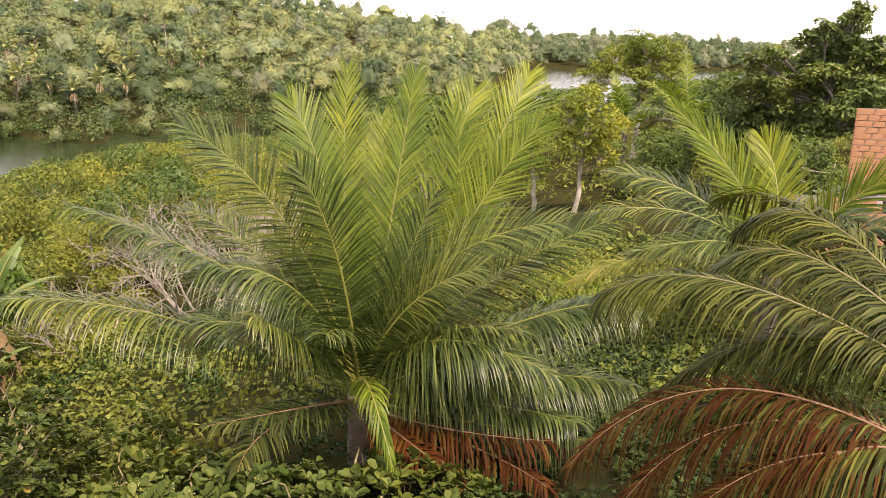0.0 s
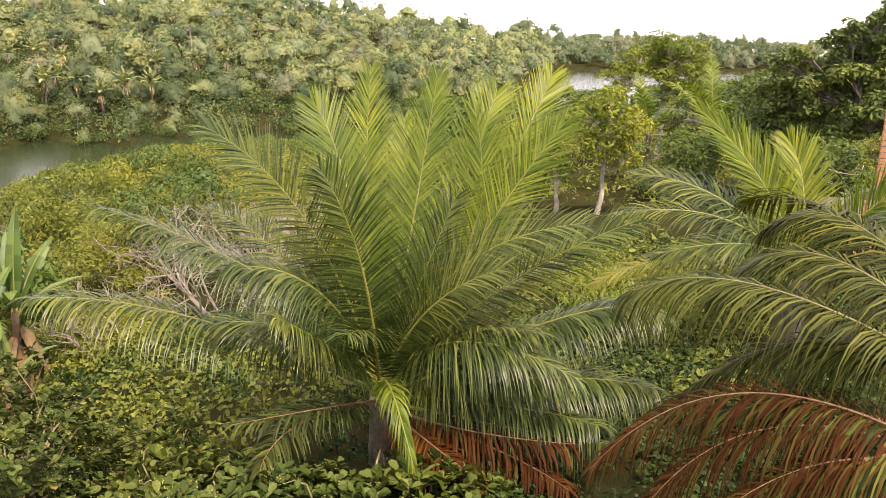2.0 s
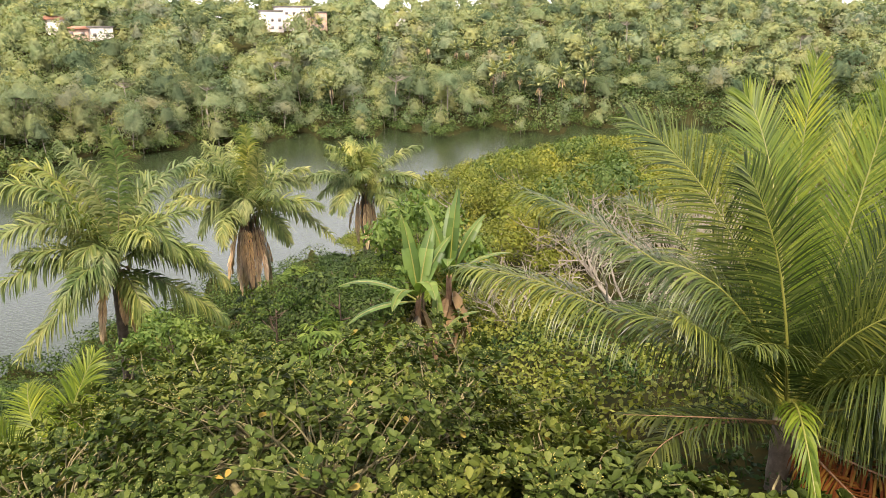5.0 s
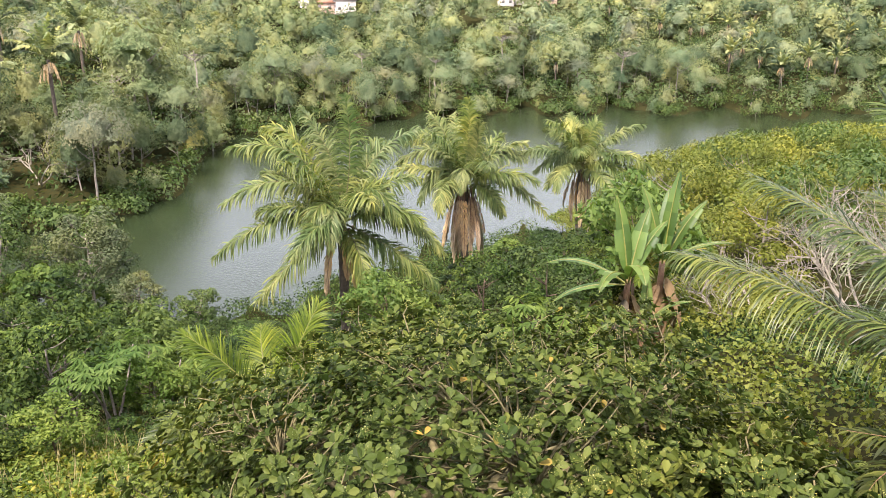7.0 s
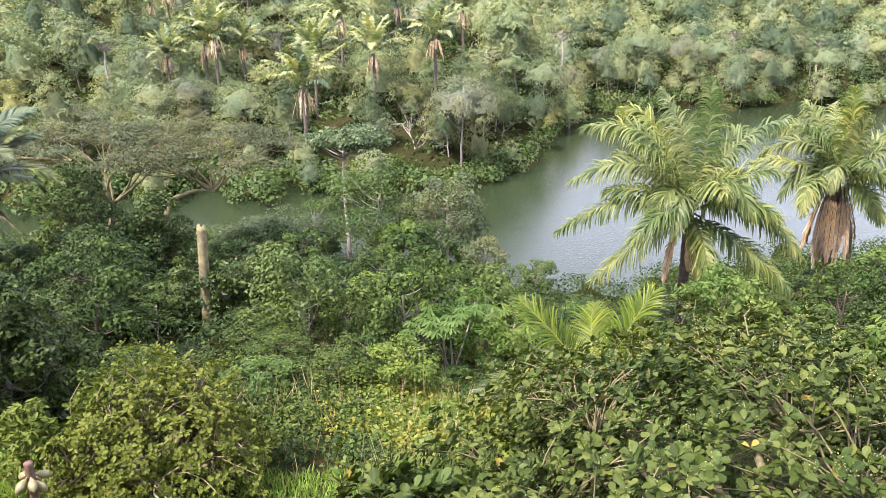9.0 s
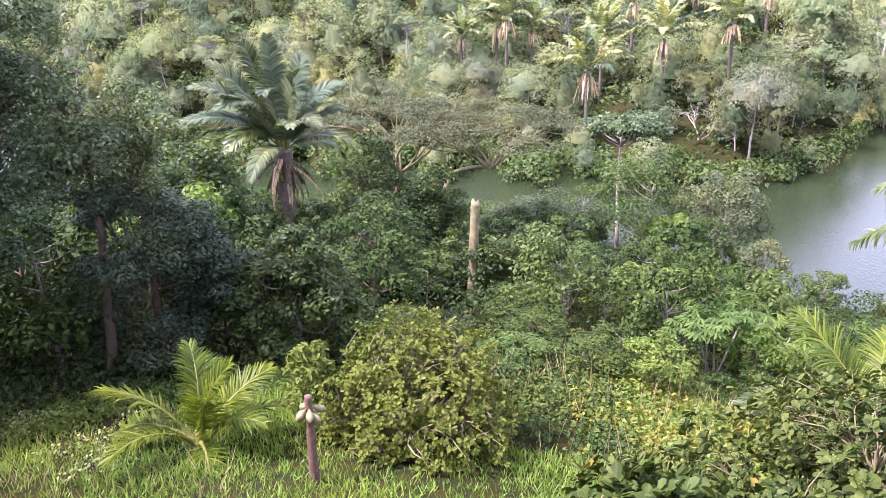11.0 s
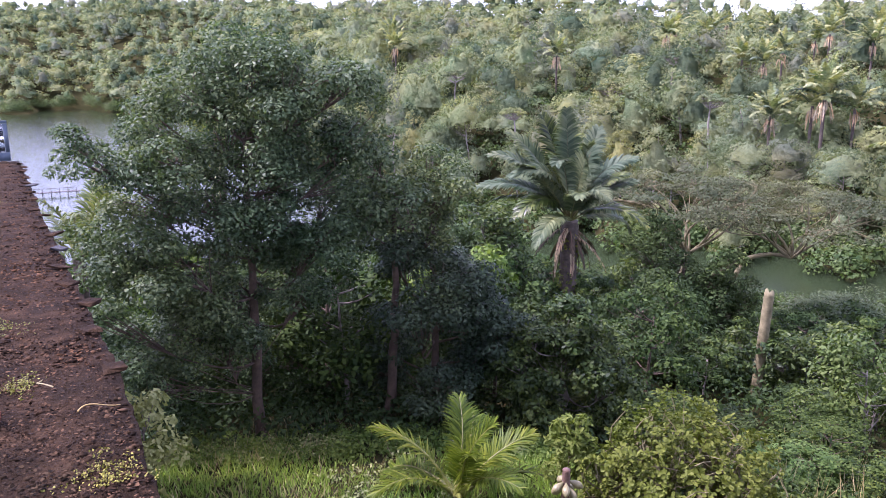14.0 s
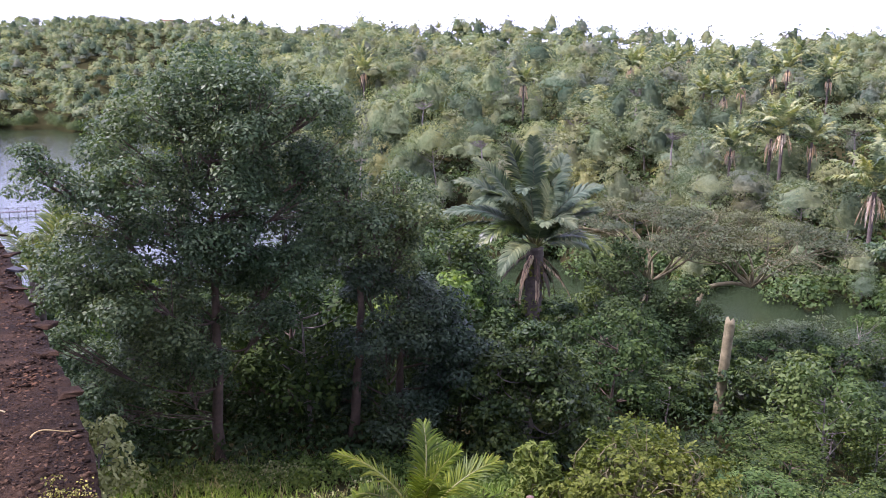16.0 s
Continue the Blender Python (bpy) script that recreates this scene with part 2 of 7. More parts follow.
def water_material():
    m, n, l, b = material("lake_water")
    b.inputs["Base Color"].default_value = (0.02, 0.03, 0.013, 1)
    b.inputs["Roughness"].default_value = 0.06
    b.inputs["IOR"].default_value = 1.33
    b.inputs["Specular IOR Level"].default_value = 0.34
    tc = n.new("ShaderNodeTexCoord")
    mp = n.new("ShaderNodeMapping")
    mp.inputs["Scale"].default_value = (0.7, 1.5, 1.0)
    mp.inputs["Rotation"].default_value = (0, 0, radians(25))
    l.new(tc.outputs["Object"], mp.inputs["Vector"])
    w = n.new("ShaderNodeTexNoise")
    w.inputs["Scale"].default_value, w.inputs["Detail"].default_value = 2.8, 5
    l.new(mp.outputs[0], w.inputs["Vector"])
    bp = n.new("ShaderNodeBump")
    bp.inputs["Strength"].default_value, bp.inputs["Distance"].default_value = 0.34, 0.1
    l.new(w.outputs["Fac"], bp.inputs["Height"])
    l.new(bp.outputs[0], b.inputs["Normal"])
    return m


EARTH, WATER = earth_material(), water_material()

# ---- building helpers ----


def norm(v):
    return v / np.maximum(np.linalg.norm(v, axis=-1, keepdims=True), 1e-9)


class Geo:
    """Gathers vertices and faces of one mesh."""

    def __init__(self):
        self.v, self.q, self.t, self.n = [], [], [], 0

    def add(self, v, quads=None, tris=None):
        v = np.asarray(v, float).reshape(-1, 3)
        if quads is not None and len(quads):
            self.q.append(np.asarray(quads, np.int64) + self.n)
        if tris is not None and len(tris):
            self.t.append(np.asarray(tris, np.int64) + self.n)
        self.v.append(v)
        self.n += len(v)
        return self

    def arrays(self):
        v = np.concatenate(self.v) if self.v else np.zeros((0, 3))
        q = np.concatenate(self.q) if self.q else np.zeros((0, 4), np.int64)
        t = np.concatenate(self.t) if self.t else np.zeros((0, 3), np.int64)
        return v, q, t

    def placed(self, m, other):
        """Adds the other's geometry, moved by the 4x4 matrix m."""
        v, q, t = other
        m = np.asarray(m)
        self.add(v @ m[:3, :3].T + m[:3, 3], q, t)

    def mesh(self, name, mat, smooth=False):
        v, q, t = self.arrays()
        me = bpy.data.meshes.new(name)
        me.vertices.add(len(v))
        me.vertices.foreach_set("co", v.astype(np.float32).ravel())
        loops = np.concatenate([q.ravel(), t.ravel()])
        me.loops.add(len(loops))
        me.loops.foreach_set("vertex_index", loops.astype(np.int32))
        me.polygons.add(len(q) + len(t))
        starts = np.concatenate([np.arange(len(q)) * 4, len(q) * 4 + np.arange(len(t)) * 3])
        me.polygons.foreach_set("loop_start", starts.astype(np.int32))
        if smooth:
            me.polygons.foreach_set("use_smooth", np.ones(len(q) + len(t), bool))
        me.materials.append(mat)
        me.update(calc_edges=True)
        return me


def part(name, geo, mat, parent=None, label="", smooth=False):
    """Links a Geo or bmesh as one mesh object under a thing or a part."""
    if isinstance(geo, Geo):
        me = geo.mesh(name, mat, smooth)
    else:
        me = bpy.data.meshes.new(name)
        geo.to_mesh(me)
        geo.free()
        me.materials.append(mat)
    ob = new(name, me)
    ob.parent = parent
    if label:
        ob["label"] = label
    return ob


def thing(name, x, y, z, label, category, group="", turn=0.0):
    ob = new(name)
    ob.matrix_basis = pose(x, y, z, 0, 0, turn)
    return tagged(ob, label, category, group)


def tube(points, radii, sides=8, cap=True):
    p = np.asarray(points, float)
    r = np.broadcast_to(np.asarray(radii, float), (len(p),))
    tan = norm(np.gradient(p, axis=0))
    ref = np.where(np.abs(tan[:, 2:3]) > 0.95, [[1.0, 0, 0]], [[0, 0, 1.0]])
    u = norm(np.cross(tan, ref))
    w = np.cross(tan, u)
    a = np.linspace(0, 2 * np.pi, sides, endpoint=False)
    v = p[:, None] + r[:, None, None] * (np.cos(a)[None, :, None] * u[:, None] + np.sin(a)[None, :, None] * w[:, None])
    i, j = np.meshgrid(np.arange(len(p) - 1), np.arange(sides), indexing="ij")
    k = (j + 1) % sides
    q = np.stack([i * sides + j, i * sides + k, (i + 1) * sides + k, (i + 1) * sides + j], -1).reshape(-1, 4)
    v = v.reshape(-1, 3)
    t = None
    if cap:
        n = len(v)
        v = np.vstack([v, p[-1:]])
        top = (len(p) - 1) * sides
        t = [(top + s, top + (s + 1) % sides, n) for s in range(sides)]
    return v, q, t


def bend(a, b, sag, n=6):
    """A curved limb from a to b, bowed by sag metres."""
    s = np.linspace(0, 1, n)[:, None]
    return np.asarray(a) * (1 - s) + np.asarray(b) * s + np.asarray(sag) * (4 * s * (1 - s))


def leaves(c, axis, nrm, length, width, fold=0.0, plain=False):
    """Leaf blades: kites of two triangles, or folded along the midrib."""
    axis = norm(axis)
    side = norm(np.cross(nrm, axis))
    up = np.cross(axis, side)
    length, width = np.broadcast_to(length, len(c))[:, None], np.broadcast_to(width, len(c))[:, None]
    base, tip = c - axis * length * 0.5, c + axis * length * 0.5
    mid = c + axis * length * 0.05
    lf, rt = mid - side * width * 0.5, mid + side * width * 0.5
    k = np.arange(len(c))[:, None]
    if plain:
        v = np.stack([base - side * width * 0.5, base + side * width * 0.5, tip], 1).reshape(-1, 3)
        return v, None, k * 3 + np.arange(3)[None]
    if fold:
        lift, curl = up * width * fold, up * length * 0.09
        rim = ((-0.22, 0.3), (0.18, 0.5), (0.46, 0.27))
        e = [base] + [c + axis * length * a + side * width * b + lift * b * 2 - curl * max(a, 0) for a, b in rim] + [tip - curl]
        e += [c + axis * length * a - side * width * b + lift * b * 2 - curl * max(a, 0) for a, b in rim[::-1]]
        v = np.stack(e, 1).reshape(-1, 3)
        q = np.concatenate([k * 8 + np.array([[0, 1, 2, 3]]), k * 8 + np.array([[0, 5, 6, 7]])])
        return v, q, np.concatenate([k * 8 + np.array([[0, 3, 4]]), k * 8 + np.array([[0, 4, 5]])])
    v = np.stack([base, rt, tip, lf], 1).reshape(-1, 3)
    return v, k * 4 + np.arange(4)[None], None


def clump_leaves(rng, centres, radii, count, length, aspect=0.5, fold=0.0, shell=0.72, flat=0.75, lift=0.5, ragged=0.45, plain=False, mass=None):
    """Leaves on the outer shell of flattened clumps, more of them above than below."""
    w = np.asarray(radii) ** 2
    pick = rng.choice(len(centres), count, p=w / w.sum())
    d = norm(rng.normal(size=(count, 3)) + [0, 0, 0.35])
    if plain:      # far crowns: domes, open below
        d[:, 2] = np.where(d[:, 2] < -0.2, -d[:, 2], d[:, 2])
    rad = np.asarray(radii)[pick][:, None] * (shell + (1 - shell) * rng.random((count, 1)) ** 0.7) * rng.uniform(0.85, 1.15, (count, 1))
    p = np.asarray(centres)[pick] + d * rad * [1, 1, flat]
    nrm = norm(d * (1.0 if plain else 0.6) + [0, 0, lift * (0.7 if plain else 1.0)] + rng.normal(size=(count, 3)) * ragged)
    if mass is not None:      # leaves of one rounded crown turn with the crown as a whole
        nrm = norm(nrm * 0.8 + norm(p - mass))
    axis = norm(np.cross(nrm, rng.normal(size=(count, 3))) + [0, 0, -0.25])
    size = length * rng.uniform(0.65, 1.35, count)
    return leaves(p, axis, nrm, size, size * aspect, fold, plain)


def billows(rng, centres, radii, flat=0.75, sides=6, rings=(0.5, 1.15, 1.75)):
    """Uneven rounded clumps of foliage, open below: one small dome each."""
    k, m = len(centres), len(rings)
    a = np.linspace(0, 2 * np.pi, sides, endpoint=False)
    t = np.array([[0, 0, 1.0]] + [[math.sin(p) * math.cos(q + i * 0.5), math.sin(p) * math.sin(q + i * 0.5), math.cos(p)] for i, p in enumerate(rings) for q in a])
    v = t[None] * np.asarray(radii)[:, None, None] * rng.uniform(0.74, 1.2, (k, len(t), 1)) * [1, 1, flat] + np.asarray(centres)[:, None]
    f = [(0, 1 + i, 1 + (i + 1) % sides) for i in range(sides)]
    q = [(1 + r * sides + i, 1 + (r + 1) * sides + i, 1 + (r + 1) * sides + (i + 1) % sides, 1 + r * sides + (i + 1) % sides) for r in range(m - 1) for i in range(sides)]
    off = (np.arange(k) * len(t))[:, None, None]
    return v.reshape(-1, 3), (np.array(q)[None] + off).reshape(-1, 4), (np.array(f)[None] + off).reshape(-1, 3)


def tree_geo(seed, h, radius, crown_from, clumps, count, leaf, aspect=0.5, fold=0.0, trunk_r=0.15, flat=0.75, lean=0.1,
             shape="round", sides=7, clump_size=0.42, stems=1, twigs=2, ragged=0.32, plain=False, limb_step=1, domes=0):
    """A tapered trunk with limbs, and a crown of leaves on uneven clumps."""
    rng = np.random.default_rng(seed)
    a = rng.uniform(0, 2 * np.pi, clumps)
    u = rng.random(clumps)
    mid, half = (h + crown_from) / 2, (h - crown_from) / 2
    cs, rs = [], []
    for i in range(clumps):
        zz = -0.8 + 1.7 * (i + 0.5) / clumps
        if shape == "umbrella":
            zz, rr = rng.uniform(0.1, 0.6) * (1 - u[i] * 0.5), math.sqrt(u[i])
        elif shape == "dome":
            zz = 1 - 1.3 * (i + 0.5) / clumps
            rr = math.sqrt(1 - zz * zz) * (0.9 + 0.2 * u[i])
        elif shape == "tall":
            rr = math.sqrt(max(0.05, 1 - zz * zz)) * (0.35 + 0.5 * u[i])
        else:
            rr = math.sqrt(max(0.05, 1 - zz * zz)) * (0.45 + 0.5 * u[i])
        k = rng.uniform(0.75, 1.25) * clump_size * radius
        if shape == "dome":
            a[i] = i * 2.4 + rng.normal() * 0.25
            cs.append([math.cos(a[i]) * rr * (radius - k * 0.6), math.sin(a[i]) * rr * (radius - k * 0.6), crown_from + (h - crown_from) * (0.25 + 0.75 * zz * rng.uniform(0.85, 1.05)) - k * 0.5])
            rs.append(k)
            continue
        cs.append([math.cos(a[i]) * rr * (radius - k * 0.5), math.sin(a[i]) * rr * (radius - k * 0.5), mid + zz * (half - k * 0.3)])
        rs.append(k)
    cs, rs = np.array(cs), np.array(rs)
    off = rng.normal(size=2) * lean * h * 0.3
    cs[:, :2] += off * 0.7
    wood = Geo()
    for s in range(stems):
        d = rng.normal(size=2) * (0.05 if stems == 1 else 0.25) * radius
        top = np.array([off[0] * 0.7 + d[0], off[1] * 0.7 + d[1], mid + half * 0.35])
        path = bend((d[0] * 0.3, d[1] * 0.3, -0.3), top, (rng.normal() * lean * 0.5, rng.normal() * lean * 0.5, 0), 9)
        path[1:-1, :2] += rng.normal(size=(7, 2)) * trunk_r * 0.25
        wood.add(*tube(path, trunk_r * np.linspace(1.15, 0.3, 9) * (1 if stems == 1 else 0.7), sides))
        for i in range(s, clumps, stems * limb_step):
            f = np.clip((cs[i, 2] - 0.5 * np.linalg.norm(cs[i, :2] - off) - 0.0) / top[2], 0.25, 0.95)
            j = f * 8
            start = path[int(j)] * (1 - j % 1) + path[min(8, int(j) + 1)] * (j % 1)
            wood.add(*tube(bend(start, cs[i], (0, 0, -0.06 * radius), 5), trunk_r * np.linspace(0.42, 0.08, 5), max(4, sides - 3), False))
            for _ in range(twigs):
                tip = cs[i] + norm(rng.normal(size=3)) * rs[i] * 0.8
                wood.add(*tube(np.array([cs[i] * 0.6 + start * 0.4, cs[i] * 0.75 + tip * 0.25, tip]), trunk_r * np.array([0.16, 0.1, 0.03]), 4, False))
    crown = Geo()
    heart = np.array([off[0] * 0.7, off[1] * 0.7, crown_from + (h - crown_from) * 0.2]) if shape == "dome" else None
    if shape == "dome":
        crown.add(*billows(rng, heart[None], [radius * 0.6], (h - crown_from) * 0.52 / radius / 0.6, domes + 2, (0.5, 1.1, 1.7)))
    elif domes:
        crown.add(*billows(rng, cs, rs * 0.8, flat, domes, (1.25,)))
    crown.add(*clump_leaves(rng, cs, rs, count, leaf, aspect, fold, flat=flat, ragged=ragged, plain=plain, mass=heart))
    return wood, crown


def grow(name, x, y, z, label, category, leaf_mat, bark, group="", turn=0.0, **how):
    t = thing(name, x, y, z, label, category, group, turn)
    wood, crown = tree_geo(**how)
    part("trunk", wood, bark, t, smooth=True)
    part("crown", crown, leaf_mat, t, smooth=bool(how.get("domes")))
    return t


def settle(first, used, k, m):
    """The first of a kind takes the place itself, at its own size; the others are copies."""
    if k in used:
        return copy_thing(first, m)
    used.add(k)
    loc, rot, _ = m.decompose()
    first.matrix_basis = Matrix.LocRotScale(loc, rot, None)
    return first


# ---- palms ----
def frond_geo(rng, length, rise, droop, leaflet, pairs, width=0.045, hang=0.5, side_bend=0.0, start=0.16, seg=3, spread=62, rib=0.022, v_up=0.25, messy=0.09, line=None, hint=(0.0, 0.0, 1.0)):
    """A pinnate frond that leaves the crown along +x at the angle rise and bends over by droop degrees, or follows the given line."""
    n = 24
    s = np.linspace(0, 1, n)
    ang = np.radians(rise - droop * s ** 1.4)
    yaw = np.radians(side_bend * s ** 1.5)
    d = np.stack([np.cos(ang) * np.cos(yaw), np.cos(ang) * np.sin(yaw), np.sin(ang)], 1)
    p = np.vstack([[0, 0, 0], np.cumsum((d[1:] + d[:-1]) / 2, 0) * length / (n - 1)])
    if line is not None:
        p = line(s[:, None])
        d = norm(np.gradient(p, axis=0))
    ribs = Geo().add(*tube(p, rib * np.linspace(1.5, 0.18, n) * (1 + 1.2 * np.exp(-s * 12)), 5, False))
    k = np.repeat(np.linspace(start, 0.995, pairs), 2)
    k = np.clip(k + rng.normal(size=len(k)) * 0.3 / pairs, start, 0.999)
    sgn = np.tile([1.0, -1.0], pairs)
    base = np.stack([np.interp(k, s, p[:, i]) for i in range(3)], 1)
    tan = norm(np.stack([np.interp(k, s, d[:, i]) for i in range(3)], 1))
    side = norm(np.cross(hint, tan) + 1e-6)
    up = np.cross(tan, side)
    f = (k - start) / (1 - start)
    ll = leaflet * np.clip(0.55 + 1.5 * f - 1.75 * f ** 2.0, 0.2, 1) * rng.uniform(0.88, 1.08, len(k))
    fwd = np.radians(spread - 38 * f)[:, None] + rng.normal(size=(len(k), 1)) * messy
    way = tan * np.cos(fwd) + side * sgn[:, None] * np.sin(fwd) * (1 + 0 * fwd) + up * (v_up * (1 - 0.4 * f[:, None]) + rng.normal(size=(len(k), 1)) * messy * 1.4)
    way = norm(way)
    wide = norm(tan - way * np.sum(tan * way, 1, keepdims=True)) * 0.9 + up * 0.2
    pts, cur, dirn = [base], base, way
    h = hang * rng.uniform(1 - 3 * messy, 1 + 3 * messy, (len(k), 1))
    for i in range(seg):
        dirn = norm(dirn + np.array([0, 0, -1.0]) * h * (0.35 + 0.5 * i) * 2 / seg)
        cur = cur + dirn * ll[:, None] / seg
        pts.append(cur)
    ws = width * np.array([0.55, 1.0, 0.75, 0.45, 0.2])[: seg] * 0.5
    vs = []
    for i in range(seg):
        vs += [pts[i] - wide * ws[i], pts[i] + wide * ws[i]]
    vs.append(pts[seg])
    v = np.stack(vs, 1)
    m = 2 * seg + 1
    b = np.arange(len(k))[:, None] * m
    q = np.concatenate([b + np.array([[2 * i, 2 * i + 1, 2 * i + 3, 2 * i + 2]]) for i in range(seg - 1)]) if seg > 1 else None
    t = b + np.array([[2 * seg - 2, 2 * seg - 1, 2 * seg]])
    return ribs, Geo().add(v.reshape(-1, 3), q, t)


def add_frond(palm, rng, base, azimuth, mat, rib_mat, roll=0.0, label="", **how):
    """Hangs a frond on a palm: azimuth in degrees, counterclockwise from +y."""
    ribs, blade = frond_geo(rng, **how)
    ob = part("frond", blade, mat, palm, label)
    ob.matrix_basis = pose(*base, 0, 0, azimuth + 90) @ pose(0, 0, 0, roll, 0, 0)
    rb = part("midrib", ribs, rib_mat, ob, smooth=True)
    return ob


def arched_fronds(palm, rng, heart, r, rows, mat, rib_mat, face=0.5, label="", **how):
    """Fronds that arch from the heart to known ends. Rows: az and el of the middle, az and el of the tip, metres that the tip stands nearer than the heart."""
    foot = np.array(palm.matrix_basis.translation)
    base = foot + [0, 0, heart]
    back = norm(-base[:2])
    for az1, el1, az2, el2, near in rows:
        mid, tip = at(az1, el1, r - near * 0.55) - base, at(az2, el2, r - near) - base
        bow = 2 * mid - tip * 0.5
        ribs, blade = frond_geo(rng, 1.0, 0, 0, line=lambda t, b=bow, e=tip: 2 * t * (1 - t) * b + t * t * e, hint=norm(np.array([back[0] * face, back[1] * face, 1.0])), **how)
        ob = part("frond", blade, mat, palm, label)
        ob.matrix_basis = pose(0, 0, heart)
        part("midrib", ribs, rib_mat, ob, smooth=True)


def palm_trunk(palm, rng, h, r0, r1, lean=(0, 0), rings=0.12, mat=None):
    n = max(6, int(h / rings))
    s = np.linspace(0, 1, n)
    path = np.stack([lean[0] * s ** 2, lean[1] * s ** 2, -0.4 + (h + 0.4) * s], 1)
    rad = (r0 + (r1 - r0) * s ** 0.6) * (1 + 0.07 * (np.arange(n) % 2)) * rng.uniform(0.97, 1.03, n)
    return part("trunk", Geo().add(*tube(path, rad, 12)), mat or PALM_TRUNK, palm, smooth=False)


# ---- lie of the land: the lake at z = 0, the house on a slope above it ----
AZ = [-180, -60, -25, -8, -5, -2, 3, 8, 15, 25, 33, 40, 50, 58, 63, 66, 69, 73, 78, 84, 90, 103, 110, 120, 126, 131, 140, 160, 180]
NEAR = [150, 600, 420, 330, 300, 260, 200, 150, 120, 96, 82, 76, 66, 58, 54, 53, 54, 57, 60, 64, 68, 76, 80, 80, 80, 82, 85, 100, 150]
FAR = [900, 1200, 1100, 1080, 520, 330, 250, 215, 196, 190, 188, 182, 172, 160, 148, 120, 90, 83, 82, 85, 88, 92, 100, 118, 190, 380, 440, 520, 900]
CREST = [1600, 1700, 1600, 1500, 1000, 760, 700, 620, 560, 470, 450, 430, 420, 420, 420, 420, 420, 420, 420, 420, 430, 450, 470, 500, 600, 760, 820, 900, 1600]
RISE_AZ = [-180, -60, -25, -20, -16, -8, -5, -2, 3, 8, 15, 25, 33, 40, 50, 58, 66, 73, 80, 86, 89, 91.5, 93, 96, 99, 103, 110, 118, 126, 131, 140, 150, 160, 180]
RISE = [0.5, 0.3, 0.1, 0.45, 0.8, 0.85, 0.9, 1.3, 2.2, 3.1, 4.0, 3.8, 3.2, 3.4, 3.9, 4.2, 4.4, 4.5, 4.5, 4.3, 4.2, 3.8, 3.5, 3.8, 4.1, 4.4, 4.7, 4.9, 4.8, 4.8, 4.7, 4.4, 2.5, 0.5]


def table(az, col):
    return np.interp(az, AZ, col)


def land(x, y):
    x, y = np.asarray(x, float), np.asarray(y, float)
    r = np.hypot(x, y)
    az = np.degrees(np.arctan2(-x, y))
    wob = 1 + 0.05 * np.sin(az * 0.9 + 1) + 0.035 * np.sin(az * 2.3)
    rn, rf, rc = table(az, NEAR) * wob, table(az, FAR) * wob, table(az, CREST)
    base = table(az, NEAR)
    rn = base * (1 + (wob - 1) * np.clip((r / base - 0.6) * 2.5, 0, 1))
    u = np.clip((r - 2) / np.maximum(rn - 2, 1), 0, 1)
    near = 15.3 * (1 - u) ** 1.25 + 0.25 * np.sin(x * 0.31 + 1) * np.sin(y * 0.27) * np.clip((r - 12) / 10, 0, 1) * (1 - u)
    top = EYE + rc * np.tan(np.radians(np.interp(az, RISE_AZ, RISE))) - 9
    s = np.clip((r - rf) / np.maximum(rc - rf, 1), 0, 1)
    far = top * s ** 0.85 * (1 + 0.10 * np.sin(x * 0.021 + 2) * np.sin(y * 0.017)) - np.clip((r - rc) / 3000, 0, 1) * 10
    z = np.where(r < rn, near, np.where(r > rf, far, -1.5))
    return np.where(np.abs(az) > 165, np.maximum(near, 14.0), z)


def at(az, el, r):
    """The point that lies az, el degrees from the eye, r metres away on the level."""
    a = radians(az)
    return np.array([-math.sin(a) * r, math.cos(a) * r, EYE + r * math.tan(radians(el))])


def spot(az, r):
    """The place at r metres from the house in the direction az, on the ground."""
    a = radians(az)
    x, y = -math.sin(a) * r, math.cos(a) * r
    return x, y, float(land(x, y))

# ---- the setting ----
def build_ground():
    rs = np.concatenate([[0.0], np.arange(1, 40, 1.0), np.arange(40, 130, 2.5), np.geomspace(130, 1800, 90), [2400, 3200, 4400]])
    th = np.radians(np.arange(0, 360, 1.5))
    x, y = -np.sin(th)[None] * rs[:, None], np.cos(th)[None] * rs[:, None]
    v = np.stack([x, y, land(x, y)], -1).reshape(-1, 3)
    n = len(th)
    i, j = np.meshgrid(np.arange(len(rs) - 1), np.arange(n), indexing="ij")
    k = (j + 1) % n
    q = np.stack([i * n + j, (i + 1) * n + j, (i + 1) * n + k, i * n + k], -1).reshape(-1, 4)
    g = part("ground", Geo().add(v, q[n:], [(a, n + a, n + (a + 1) % n) for a in range(n)]), EARTH, smooth=True)
    return tagged(g, "sloping earth and low greenery running down to the lake", "ground", kind="structure")


build_ground()
wg = Geo()
th = np.radians(np.arange(0, 360, 5))
wr = [30, 120, 300, 1300]
wv = np.stack([np.stack([np.cos(th) * r, np.sin(th) * r, th * 0], -1) for r in wr]).reshape(-1, 3)
wq = [(a * 72 + b, (a + 1) * 72 + b, (a + 1) * 72 + (b + 1) % 72, a * 72 + (b + 1) % 72) for a in range(3) for b in range(72)]
tagged(part("water", Geo().add(wv, wq), WATER), "dark green rippled lake water mirroring the sky", "water", kind="structure")

